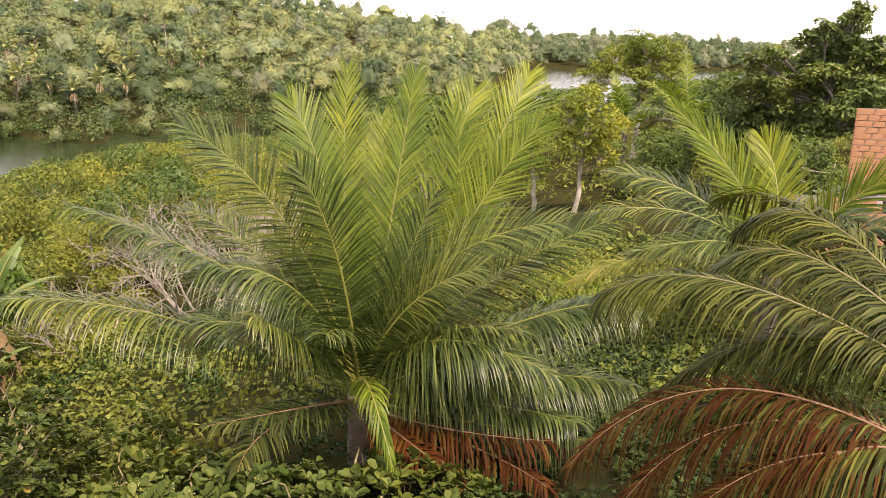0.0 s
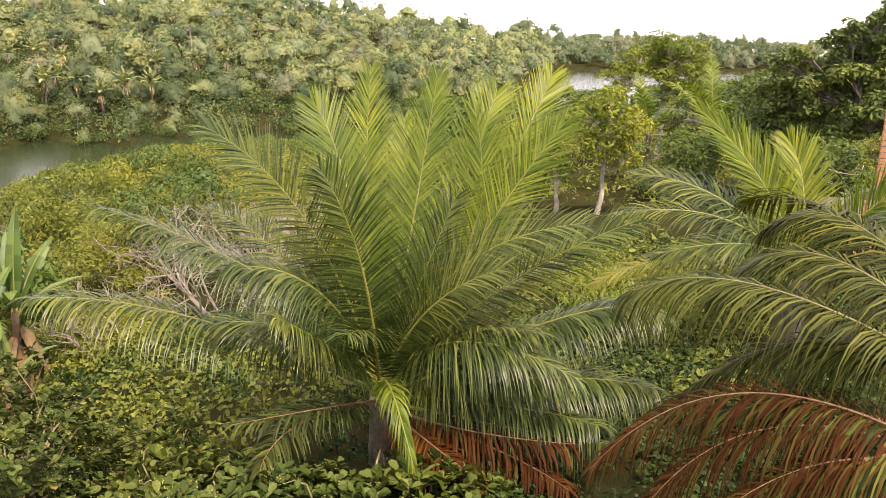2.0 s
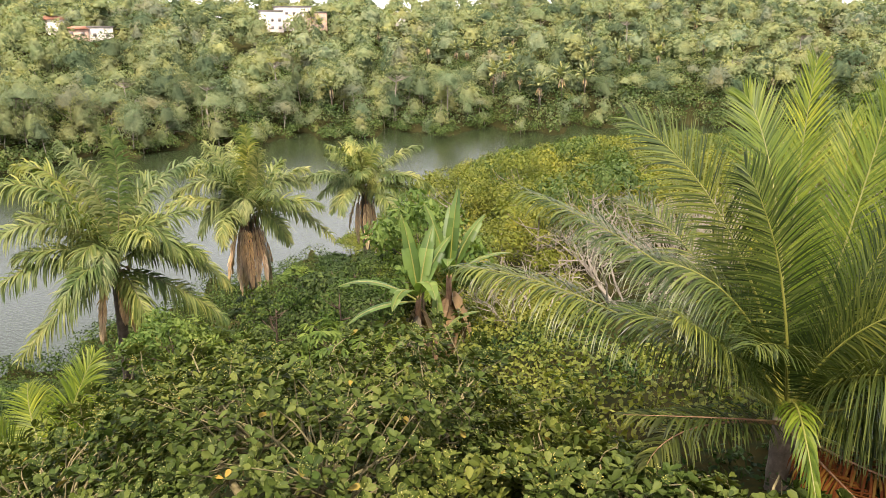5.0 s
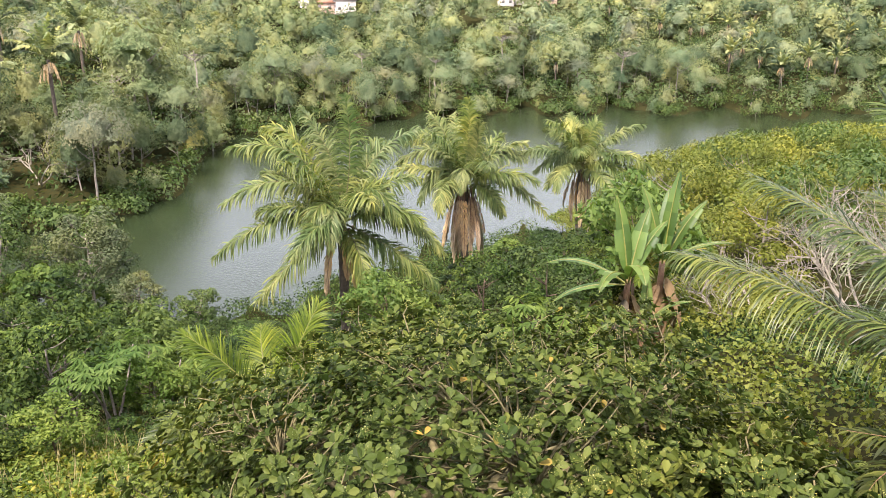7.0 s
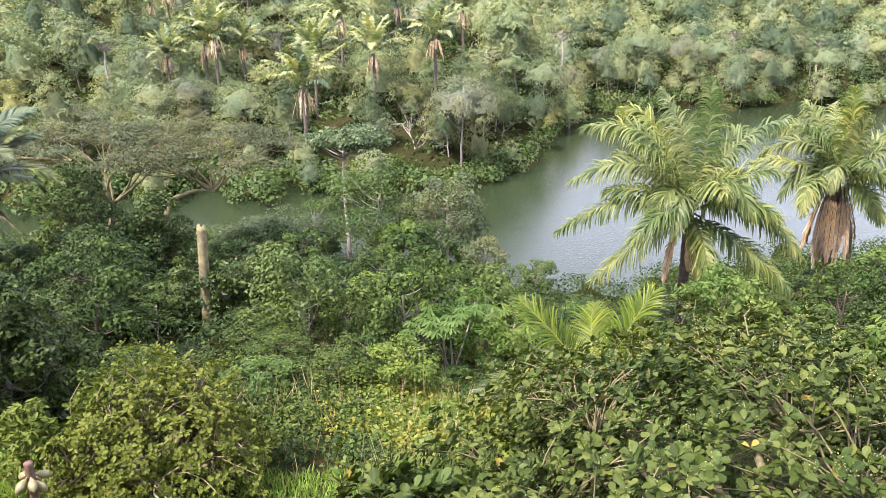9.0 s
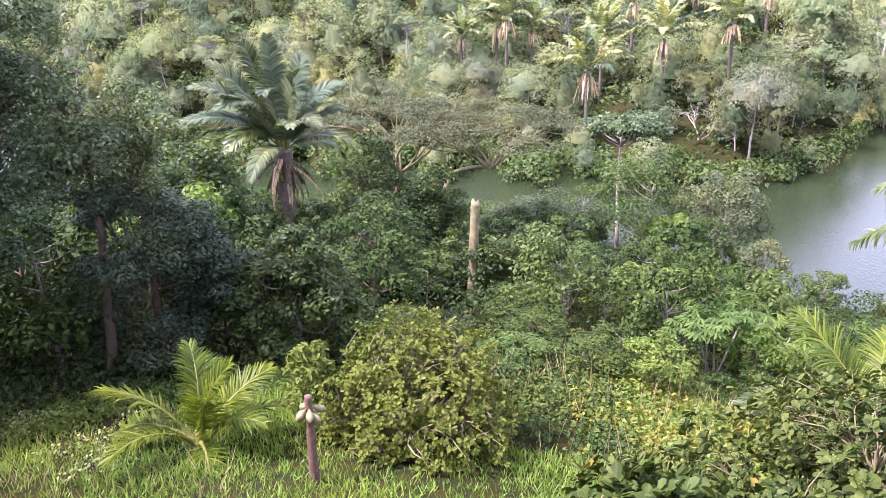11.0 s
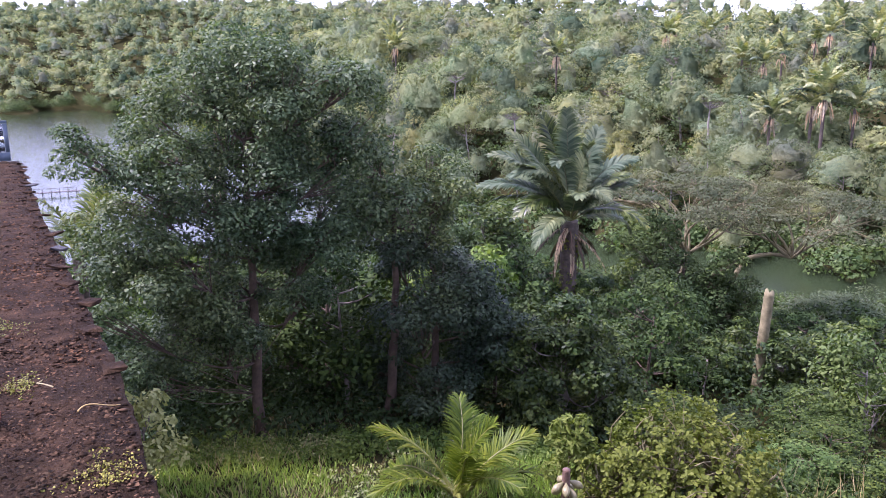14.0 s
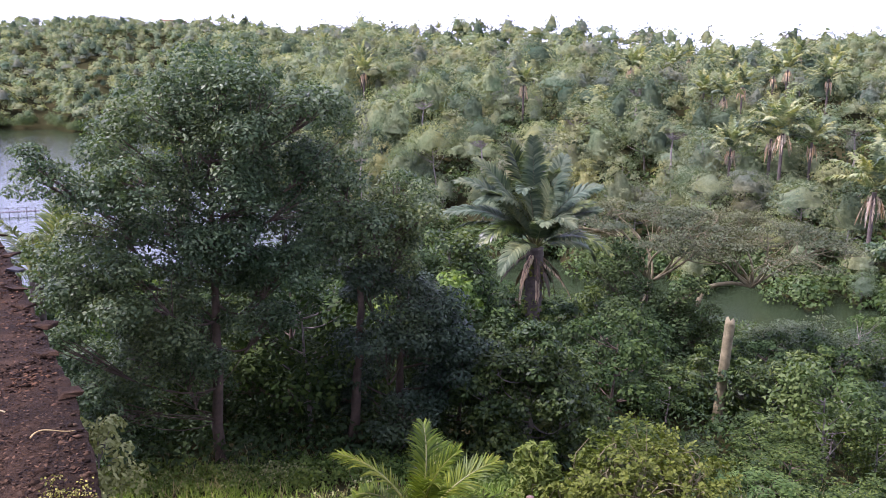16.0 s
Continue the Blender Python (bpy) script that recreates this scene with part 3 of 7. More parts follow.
# ---- the wooded far shore ----
def wood_sites(rng, r0, r1, gap, lo=-8, hi=146, shore=3):
    """Scattered places on the far land between two distances from its shore."""
    out = []
    area = np.radians(hi - lo) * (r1 * r1 - r0 * r0) / 2
    n = int(area / gap ** 2)
    az = rng.uniform(lo, hi, n)
    r = np.sqrt(rng.uniform(r0 * r0, r1 * r1, n))
    x, y = -np.sin(np.radians(az)) * r, np.cos(np.radians(az)) * r
    z = land(x, y)
    rf = table(az, FAR) * (1 + 0.05 * np.sin(az * 0.9 + 1) + 0.035 * np.sin(az * 2.3))
    keep = (r > rf + shore) & (r < table(az, CREST) + 25)
    return x[keep], y[keep], z[keep], (r - rf)[keep]


def shore_factor(az):
    return 1 + 0.05 * np.sin(az * 0.9 + 1) + 0.035 * np.sin(az * 2.3)


KINDS = []
for i in range(8):
    h = (8, 9.5, 7, 11, 8.5, 10, 6.5, 10)[i]
    KINDS.append(dict(seed=100 + i, h=h, radius=(3.5, 3.8, 3.2, 3.0, 4.3, 2.7, 3.4, 4.4)[i], crown_from=h * (0.3, 0.4, 0.15, 0.45, 0.6, 0.35, 0.1, 0.66)[i],
                      clumps=(30, 34, 26, 26, 30, 24, 26, 32)[i], trunk_r=0.14, lean=0.15, sides=4, twigs=0, ragged=0.24, limb_step=3, flat=0.85,
                      clump_size=(0.28, 0.26, 0.3, 0.3, 0.24, 0.32, 0.3, 0.23)[i], shape="dome"))

# the wild palms that rise over the canopy across the lake: direction and height of the heart in degrees
PALM_DIRECTIONS = ((92.9, -2.1), (89.7, -1.9), (87.9, -1.5), (89.8, 2.2), (92.5, 1.2), (87.3, 1.8), (107.4, 1.3), (118.9, 1.9), (90.4, -2.2), (83.9, -5.4), (83.0, -2.7), (78.8, -3.0), (74.4, -2.0), (81.0, -0.5), (77.0, 0.2), (72.4, -0.4),
              (27.1, -0.6), (28.3, -2.5), (26.4, -2.1), (23.4, -2.5), (21.8, -2.4), (21.3, -1.0), (16.6, 0.0), (13.9, 0.0), (4.3, -0.7), (25.0, -4.0), (18.8, -0.8), (30.2, -0.4), (33.0, -0.2), (6.0, -0.9), (40.0, -4.3))


def canopy_limit(az, r):
    """How high, in degrees above level, the canopy reaches beneath the crowns of the tall palms."""
    c = 90.0
    for a, el, rp in PALM_SPOTS:
        if abs(az - a) < 280 / rp and rp - 55 < r < rp + 2:
            c = min(c, el - 190 / rp)
    return c


def palm_spot(az, el, tall=9.0):
    """Where on the far land a palm of that height shows its heart at az, el."""
    r0 = float(table(az, FAR)) * 1.06
    best = min((abs(EYE + r * math.tan(radians(el)) - spot(az, r)[2] - tall), r) for r in np.arange(r0, 460, 2.0))
    return az, el, best[1]


PALM_SPOTS = [palm_spot(az, el, 10.0 if az > 60 else 6.0) for az, el in PALM_DIRECTIONS]
HOUSE_SPOTS = ((43.9, 1.7, 340), (42.4, 2.7, 350), (40.8, 1.9, 345), (35.3, 2.1, 380), (55.0, 0.5, 300), (57.6, 0.9, 305))
PALM_SPOTS += [(az + k, el - 0.3, r) for az, el, r in HOUSE_SPOTS for k in (-0.5, 0.5)]


def build_far_woods():
    """The trees along the far shore are things of their own, those behind them one wood."""
    rng = np.random.default_rng(11)
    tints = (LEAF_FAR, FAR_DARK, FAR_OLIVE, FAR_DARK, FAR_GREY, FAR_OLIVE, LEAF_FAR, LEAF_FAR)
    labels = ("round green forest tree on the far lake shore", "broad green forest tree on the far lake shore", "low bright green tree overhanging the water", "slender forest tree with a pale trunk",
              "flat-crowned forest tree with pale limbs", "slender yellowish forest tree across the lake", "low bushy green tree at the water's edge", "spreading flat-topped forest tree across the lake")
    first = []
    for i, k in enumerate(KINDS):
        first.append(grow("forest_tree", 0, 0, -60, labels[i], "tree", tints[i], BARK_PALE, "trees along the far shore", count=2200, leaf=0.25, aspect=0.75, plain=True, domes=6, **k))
    used = set()
    xs, ys, zs, ds = wood_sites(rng, 76, 240, 4.6, 20, 146, 0.5)
    order = np.argsort(ds)
    taken = 0
    for j in order:
        if taken == 270 or ds[j] > 22:
            break
        i = int(rng.integers(8)) if ds[j] > 4 else int(rng.choice([2, 6, 0]))
        s = rng.uniform(0.55, 1.05) * (0.7 if ds[j] < 5 else 1.0)
        cap = EYE + math.hypot(xs[j], ys[j]) * math.tan(radians(min(10, canopy_limit(math.degrees(math.atan2(-xs[j], ys[j])), math.hypot(xs[j], ys[j]))))) - zs[j]
        s = min(s, cap / KINDS[i]['h'] / 1.3)
        if s < 0.2:
            continue
        m = pose(xs[j], ys[j], zs[j] - 0.1, rng.uniform(-5, 5), rng.uniform(-5, 5), rng.uniform(0, 360)) @ Matrix.Diagonal((s, s, s * rng.uniform(0.9, 1.3), 1))
        settle(first[i], used, i, m)
        taken += 1
    limit = ds[order[taken - 1]]
    lods = []
    for count, leaf, sides in ((1250, 0.29, 6), (640, 0.38, 5), (290, 0.56, 5), (100, 0.9, 5)):
        few = dict(clumps=12, clump_size=0.4) if leaf > 1 else dict(clumps=18, clump_size=0.32) if leaf > 0.6 else {}
        lods.append([tuple(g.arrays() for g in tree_geo(count=count, leaf=leaf, aspect=0.85, plain=True, domes=sides, **dict(k, **few))) for k in KINDS])
    crowns, wood = [Geo() for _ in range(5)], Geo()
    rings = ((76, 150, 5.6, 0, 0.22, 20, 146, 0.95), (150, 240, 5.6, 1, 0.16, 4, 146, 0.92), (240, 400, 6.0, 2, 0.06, -4, 132, 0.95), (400, 600, 8.4, 3, 0, -4, 132, 1.1),
             (360, 850, 6.6, 3, 0, 126, 148, 0.95), (600, 1100, 14.0, 3, 0, -6, 20, 1.7), (900, 1750, 15.0, 3, 0, -40, -2, 2.1))
    for r0, r1, gap, lod, bare, lo, hi, size in rings:
        for x, y, z, d in zip(*wood_sites(rng, r0, r1, gap, lo, hi)):
            if d < limit and r0 < 240 or d < 3:
                continue
            i = rng.integers(8)
            s = (0.5 + 1.0 * rng.random() ** 1.3) * size
            w, c = lods[lod][i]
            rr = math.hypot(x, y)
            s = min(s, (EYE + rr * math.tan(radians(min(10, canopy_limit(math.degrees(math.atan2(-x, y)), rr)))) - z) / KINDS[i]["h"] / 1.35)
            if s < 0.2:
                if rr > 130 or z > 12:
                    continue
                s = 0.3
            m = np.array(pose(x, y, z - 0.6, rng.uniform(-5, 5), rng.uniform(-5, 5), rng.uniform(0, 360))) @ np.diag([s, s, s * (rng.uniform(0.8, 1.22) if rr < 300 or rr > 850 else rng.uniform(0.75, 1.08)), 1])
            u = rng.random() if r0 < 850 else rng.uniform(0.4, 0.74)
            crowns[0 if u < 0.36 else 1 if u < 0.62 else 2 if u < 0.74 else 3 if u < 0.85 else 4].placed(m, c)
            if rng.random() < bare:
                wood.placed(m, w)
    woods = thing("far_woods", 0, 0, 0, "dense mixed tropical forest covering the hills across the lake", "forest")
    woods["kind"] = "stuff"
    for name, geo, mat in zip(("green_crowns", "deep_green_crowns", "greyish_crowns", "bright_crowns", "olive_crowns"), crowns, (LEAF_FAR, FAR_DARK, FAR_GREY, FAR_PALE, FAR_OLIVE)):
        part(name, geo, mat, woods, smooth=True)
    part("trunks", wood, BARK_PALE, woods)


build_far_woods()


def far_palm(seed, name="babassu_palm", lod=17, h=8.0, dead=7, L=4.6, pairs=30):
    """A tall wild palm across the lake: arching fronds over a skirt of dead ones."""
    rng = np.random.default_rng(seed)
    p = thing(name, 0, 0, -60, "tall wild palm with arching fronds and a skirt of dead ones", "palm tree", "wild palms across the lake")
    palm_trunk(p, rng, h, 0.22, 0.17, (0, 0), 0.5)
    for i in range(lod):
        f = i / lod
        rib, blade = frond_geo(rng, L * rng.uniform(0.85, 1.1), 88 - 52 * f + rng.uniform(-4, 4), 22 + 62 * f + rng.uniform(-8, 12), 1.0, pairs, 0.27, 0.9, seg=2, messy=0.12)
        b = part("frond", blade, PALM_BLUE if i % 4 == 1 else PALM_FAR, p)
        b.matrix_basis = pose(0, 0, h, 0, 0, i * 137.5 + rng.uniform(-15, 15))
    for i in range(dead):
        a = radians(i * 137.5 + rng.uniform(-15, 15))
        rib, blade = frond_geo(rng, L * rng.uniform(0.25, 0.62), rng.uniform(-88, -62), 14, 0.42, 18, 0.22, 1.6, seg=1, messy=0.2)
        b = part("dead_frond", blade, PALM_DEAD, p, "dry straw-coloured hanging frond" if i == 0 else "")
        b.matrix_basis = pose(math.cos(a) * 0.45, math.sin(a) * 0.45, h - rng.uniform(0, 0.5), 0, 0, math.degrees(a))
    return p


def build_far_palms():
    rng = np.random.default_rng(21)
    first = [far_palm(301, h=9.0, dead=12, lod=19), far_palm(302, h=9.0, dead=17, lod=19), far_palm(303, h=9.0, dead=7, lod=17)]
    places = [(az, r, i % 3 if az < 60 else (1, 1, 0)[i % 3]) for i, (az, el, r) in enumerate(PALM_SPOTS[:len(PALM_DIRECTIONS)])]
    for _ in range(30):
        places.append((rng.uniform(9, 37), rng.uniform(225, 400), int(rng.integers(3))))
    for _ in range(16):
        places.append((rng.uniform(70, 100), rng.uniform(170, 320), int(rng.integers(3))))
    for _ in range(16):
        places.append((rng.uniform(38, 142), rng.uniform(220, 420), int(rng.integers(3))))
    for az in (126.0, 127.0, 127.9, 128.6, 129.4, 131.3, 121.8, 117.5, 113.6):
        places.append((az, float(table(az, CREST)) - 6, 2))
    used = set()
    for az, r, k in places:
        x, y, z = spot(az, r)
        if z < 0.3:
            continue
        s = rng.uniform(1.12, 1.28) if r < 440 else 1.1
        drop = 1.2 if az > 60 else 1.6
        s *= 1.0 if az > 60 else 0.72
        m = pose(x, y, z - drop, 0, 0, rng.uniform(0, 360)) @ Matrix.Scale(s, 4)
        settle(first[k], used, k, m)


build_far_palms()


def emergent_trees():
    """Open-crowned trees on bare pale trunks standing over the far woods."""
    rng = np.random.default_rng(23)
    first = []
    for i, mat in enumerate((LEAF_FAR, LEAF_FEATHER, FAR_OLIVE)):
        first.append(grow("emergent_tree", 0, 0, -60, ("tall pale-trunked tree with a thin light crown", "tall grey-green tree with bare forked limbs", "tall yellowish tree with an open crown")[i], "tree", mat, BARK_PALE,
                          "tall trees over the far woods", seed=610 + i, h=12, radius=3.1, crown_from=7.5, clumps=20, count=1300, leaf=0.26, aspect=0.9, plain=True, trunk_r=0.24, clump_size=0.2, flat=0.5, lean=0.3,
                          shape="umbrella", sides=6, twigs=1))
    directions = [(96.9, -1.2, 0), (119.1, -3.0, 0), (103.5, -0.5, 1), (110.2, -1.6, 0), (99.5, 1.5, 1), (114.5, 0.6, 1), (85.4, -0.2, 0), (70.6, -2.4, 2), (65.5, -1.0, 1), (60.5, -1.8, 0), (54.0, -1.0, 1), (48.6, -2.4, 0),
             (44.0, -0.8, 2), (35.4, -1.8, 1), (12.0, 0.8, 1), (19.0, 1.6, 0), (8.0, 0.6, 2), (106.5, -3.6, 2)]
    used = set()
    for az, el, k in directions:
        az, el, r = palm_spot(az, el, 12.0)
        x, y, z = spot(az, r)
        s = rng.uniform(0.85, 1.05) * (1.0 if r < 200 else 1.1)
        settle(first[k], used, k, pose(x, y, z - 0.2, 0, 0, rng.uniform(0, 360)) @ Matrix.Scale(s, 4))
    for az, r, s in ((90.2, 428, 1.2), (99.6, 446, 0.9), (104.4, 452, 0.85), (118.3, 492, 1.0), (20.5, 498, 1.0), (68.0, 418, 0.9)):
        x, y, z = spot(az, r)
        copy_thing(first[1], pose(x, y, z, 0, 0, az * 7) @ Matrix.Scale(s, 4))


emergent_trees()


def far_understory():
    """The scrub between the trees of the far slopes."""
    rng = np.random.default_rng(58)
    n = 15000
    az, r = rng.uniform(-2, 146, n), np.sqrt(rng.uniform(76 ** 2, 300 ** 2, n))
    rf = table(az, FAR) * shore_factor(az)
    ok = (r > rf + 0.5) & (r < rf + 60 + 70 * rng.random(n))
    az, r = az[ok], r[ok]
    x, y = -np.sin(np.radians(az)) * r, np.cos(np.radians(az)) * r
    rad = rng.uniform(1.2, 2.6, len(r)) * (0.8 + r / 400)
    c = np.stack([x, y, land(x, y) + rad * 0.3], 1)
    for i, mat in enumerate((LEAF_MID, FAR_DARK, LEAF_DEEP)):
        g = Geo().add(*clump_leaves(rng, c[i::3], rad[i::3], len(c[i::3]) * 34, 0.55, 0.9, flat=0.8, ragged=0.3, plain=True))
        tagged(part("far_scrub", g, mat), ("green", "dark green", "fresh green")[i] + " scrub filling the far wooded slopes", "bushes", kind="stuff")


far_understory()


def shore_bushes():
    """Low greenery hanging over the water along the far shore."""
    rng = np.random.default_rng(57)
    az = rng.uniform(-2, 147, 1300)
    r = table(az, FAR) * shore_factor(az) + rng.uniform(-0.8, 6.0, 1300)
    x, y = -np.sin(np.radians(az)) * r, np.cos(np.radians(az)) * r
    rad = rng.uniform(0.7, 2.2, 1300) * np.where(az > 126, 2.4, 1.0)
    c = np.stack([x, y, np.maximum(land(x, y), 0) + rad * 0.3], 1)
    g = Geo().add(*clump_leaves(rng, c, rad, 1300 * 90, 0.36, 0.85, flat=0.8, ragged=0.28, plain=True))
    tagged(part("shore_bushes", g, LEAF_MID), "low green bushes overhanging the far water's edge", "bushes", kind="stuff")


shore_bushes()

# ---- trees of the near slope ----
# how high the greenery reaches, in degrees above the level of the eye, by direction
TOPS_AZ = [-40, -12, -4, 4, 12, 18, 25, 31, 36, 42, 48, 55, 61, 66, 72, 78, 84, 92, 100, 106, 111, 116, 124, 132, 142]
TOPS_EL = [-5, -6, -6, -5.7, -5.7, -5.8, -6.6, -8.2, -11.6, -15.0, -17.5, -20.5, -21.5, -20.0, -17.5, -15.0, -14.4, -15.4, -14.2, -14.0, -11.8, -11.6, -11.5, -11, -12.5]


def top_at(az, r):
    return EYE + r * math.tan(radians(float(np.interp(az, TOPS_AZ, TOPS_EL))))


def near_tree(name, az, r, top, label, leaf_mat, bark, h=None, **how):
    """A tree that stands at az, r and reaches to top degrees above the level of the eye."""
    x, y, z = spot(az, r)
    h = h or EYE + math.hypot(r, 0) * math.tan(radians(top)) - z
    cf = how.pop("crown_from") * h
    return grow(name, x, y, z, label, "tree", leaf_mat, bark, h=h, crown_from=cf, **how)


def lobed_tree(name, az, r, top, lobes, label, leaf_mat, bark, seed, leaf=0.085, per=9, count=330, trunk_r=0.13, deep=1.5, aspect=0.5):
    """A tree whose crown gathers in lobes: az, el and radius of each; the trunk ends at top (az, el)."""
    x, y, z = spot(az, r)
    foot = np.array([x, y, z])
    t = thing(name, x, y, z, label, "tree")
    rng = np.random.default_rng(seed)
    end = at(*top, r) - foot
    path = bend((0, 0, -0.3), end, (0.12, 0.1, 0), 12)
    path[1:-1, :2] += rng.normal(size=(10, 2)) * trunk_r * 0.3
    wood = Geo().add(*tube(path, trunk_r * np.linspace(1.25, 0.4, 12), 9))
    cs, rs = [], []
    for la, le, rad in lobes:
        for k, dr in enumerate((rng.uniform(-deep, 0), rng.uniform(0, deep))):
            c = at(la + rng.uniform(-0.6, 0.6) * k, le + rng.uniform(-0.6, 0.6) * k, r + dr) - foot
            j = np.clip((c[2] - 0.45 * np.hypot(*c[:2])) / end[2], 0.2, 0.98) * 11
            start = path[int(j)] * (1 - j % 1) + path[min(11, int(j) + 1)] * (j % 1)
            limb = bend(start, c, rng.normal(size=3) * 0.22 - [0, 0, 0.2], 7)
            slim = 1.0 if c[2] > 0.45 * end[2] else 0.45
            wood.add(*tube(limb, trunk_r * slim * np.linspace(0.26, 0.08, 7), 6, False))
            d = norm(rng.normal(size=(per, 3)) + [0, 0, 0.2])
            sub = c + d * rad * rng.uniform(0.45, 1.05, (per, 1)) * [1, 1, 0.9]
            for q in sub:
                wood.add(*tube(np.array([limb[4], (limb[6] + q) / 2, q]), trunk_r * np.array([0.12, 0.07, 0.02]), 4, False))
            cs += list(sub)
            rs += list(rad * rng.uniform(0.36, 0.62, per))
    part("trunk", wood, bark, t, smooth=True)
    part("crown", Geo().add(*clump_leaves(rng, np.array(cs), np.array(rs), len(lobes) * 2 * count, leaf, aspect, shell=0.55, flat=0.6, lift=0.6, ragged=0.34)), leaf_mat, t)
    return t


lobed_tree("shade_tree", 129.9, 16.6, (129.8, -4.3), [(129.2, 0.0, 1.06), (133.1, -1.4, 0.81), (125.4, -0.6, 0.94), (122.0, -1.0, 0.62), (135.9, -4.2, 0.75), (131.4, -4.5, 1.06), (126.3, -4.2, 0.94), (121.5, -4.3, 0.75),
           (140.6, -5.7, 0.56), (137.0, -8.6, 0.94), (132.9, -8.8, 0.81), (123.6, -8.3, 0.81), (138.1, -12.6, 0.94), (134.4, -13.9, 1.06), (125.0, -12.4, 0.88), (140.0, -16.8, 0.62), (135.9, -18.1, 1.06), (132.0, -19.2, 0.81),
           (128.3, -12.2, 0.75), (126.0, -16.0, 0.62),
           (128.1, -8.2, 0.69), (130.2, -10.5, 0.69), (127.4, -10.6, 0.62), (135.0, -6.7, 0.75), (128.4, -5.8, 0.69),
           (138.9, -20.4, 0.75), (133.5, -16.6, 0.9), (136.8, -22.0, 0.75), (130.4, -16.2, 0.6)], "tall dark leafy tree with a reddish trunk at the lawn's edge", LEAF_DARK, BARK_RED, 1, count=2500, leaf=0.088, trunk_r=0.11)
lobed_tree("shade_tree", 119.8, 17.3, (119.0, -8.5), [(116.5, -7.2, 0.62), (114.9, -9.2, 0.60), (118.4, -9.6, 0.75), (120.7, -7.1, 0.62), (121.6, -10.8, 0.75), (116.1, -11.3, 0.62)],
           "dark slender tree on a thin straight trunk", LEAF_DARK, BARK_RED, 13, count=1300, leaf=0.095, trunk_r=0.11)
lobed_tree("shade_tree", 116.2, 17.9, (116.2, -16.0), [(118.7, -13.8, 0.69), (115.3, -14.7, 0.81), (112.7, -17.6, 0.69), (117.0, -18.8, 0.94), (112.6, -20.8, 0.81), (119.7, -20.4, 0.62), (115.3, -23.3, 0.75), (111.2, -19.5, 0.6), (113.8, -15.8, 0.7), (120.6, -22.2, 0.5)],
           "dense blue-green round tree at the lawn's edge", LEAF_BLUISH, BARK_RED, 2, count=2300, leaf=0.095, trunk_r=0.12)
lobed_tree("shade_tree", 124.6, 20.6, (124.4, -14.5), [(125.0, -21.0, 0.8), (123.5, -15.1, 0.9), (126.5, -18.0, 0.9), (122.0, -18.5, 0.9), (128.5, -20.5, 0.8), (130.8, -20.6, 0.8), (124.0, -12.4, 0.7), (127.0, -14.6, 0.7)],
           "low dark tree in the shade behind the trunks", LEAF_DEEP, BARK_RED, 16, leaf=0.12, count=900, trunk_r=0.08)
lobed_tree("leafy_tree", 106.3, 17.5, (106.3, -19.0), [(106.2, -17.6, 0.5), (108.7, -19.5, 0.6), (103.9, -19.7, 0.6), (109.6, -22.1, 0.6), (106.1, -21.7, 0.7), (102.9, -22.2, 0.6), (107.9, -24.5, 0.6), (104.1, -25.0, 0.6), (106.2, -19.8, 0.6)],
           "green broad-leaved tree below the lawn", LEAF_TUFT, BARK_GREY, 3, leaf=0.13, count=1000, trunk_r=0.08, deep=1.0)
for k, (az, r, top, lobes) in enumerate(((101.6, 38, -16.4, [(101.2, -14.6, 0.9), (102.8, -15.7, 0.9), (101.8, -17.4, 1.0), (100.6, -16.4, 0.8)]),
                                         (97.4, 29, -20.0, [(97.9, -18.5, 0.75), (99.2, -20.0, 0.8), (96.4, -20.1, 0.8), (95.0, -19.6, 0.6), (97.8, -21.0, 0.7)]),
                                         (93.9, 31, -20.0, [(93.6, -18.6, 0.6), (94.3, -20.0, 0.8), (92.6, -20.2, 0.7), (93.4, -21.2, 0.8)]),
                                         (89.4, 30, -19.8, [(89.9, -18.4, 0.75), (88.5, -18.9, 0.75), (91.1, -19.4, 0.7), (87.6, -17.9, 0.7), (89.8, -20.4, 0.8)]),
                                         (110.9, 27, -14.0, [(112.4, -10.7, 0.8), (110.9, -13.0, 0.9), (109.5, -14.4, 0.7), (112.0, -15.1, 0.9), (108.9, -16.9, 0.8), (110.6, -17.9, 0.9)]))):
    lobed_tree("leafy_tree", az, r, (az, top), lobes, "small tree with tufts of fresh green leaves on the slope", LEAF_TUFT, BARK_GREY, 520 + k, leaf=0.15 + 0.002 * r, per=11, count=620, trunk_r=0.08, deep=1.2, aspect=0.42)
lobed_tree("leafy_tree", 97.8, 40, (97.8, -13.4), [(100.0, -11.4, 1.2), (101.0, -13.2, 1.2), (98.1, -14.2, 1.3), (95.7, -14.8, 1.2), (94.9, -13.7, 0.9), (100.1, -16.2, 1.3), (96.9, -17.0, 1.3), (94.6, -16.6, 1.1)],
           "dense dark green tree under the flat-topped one", LEAF_DEEP, BARK_RED, 530, leaf=0.19, per=11, count=800, trunk_r=0.13, deep=1.5)
near_tree("slope_tree", 113.0, 35, -11.0, "light green fine-leaved tree on the slope", LEAF_MID, BARK_GREY,
          seed=14, radius=2.6, crown_from=0.2, clumps=18, count=6500, leaf=0.18, trunk_r=0.1, clump_size=0.33)
near_tree("slope_tree", 112.3, 30, -10.4, "open feathery dark green tree beside the tall palm", LEAF_SLOPE, BARK_GREY,
          seed=20, radius=2.0, crown_from=0.25, clumps=34, count=9000, leaf=0.15, trunk_r=0.11, clump_size=0.23, flat=0.5)
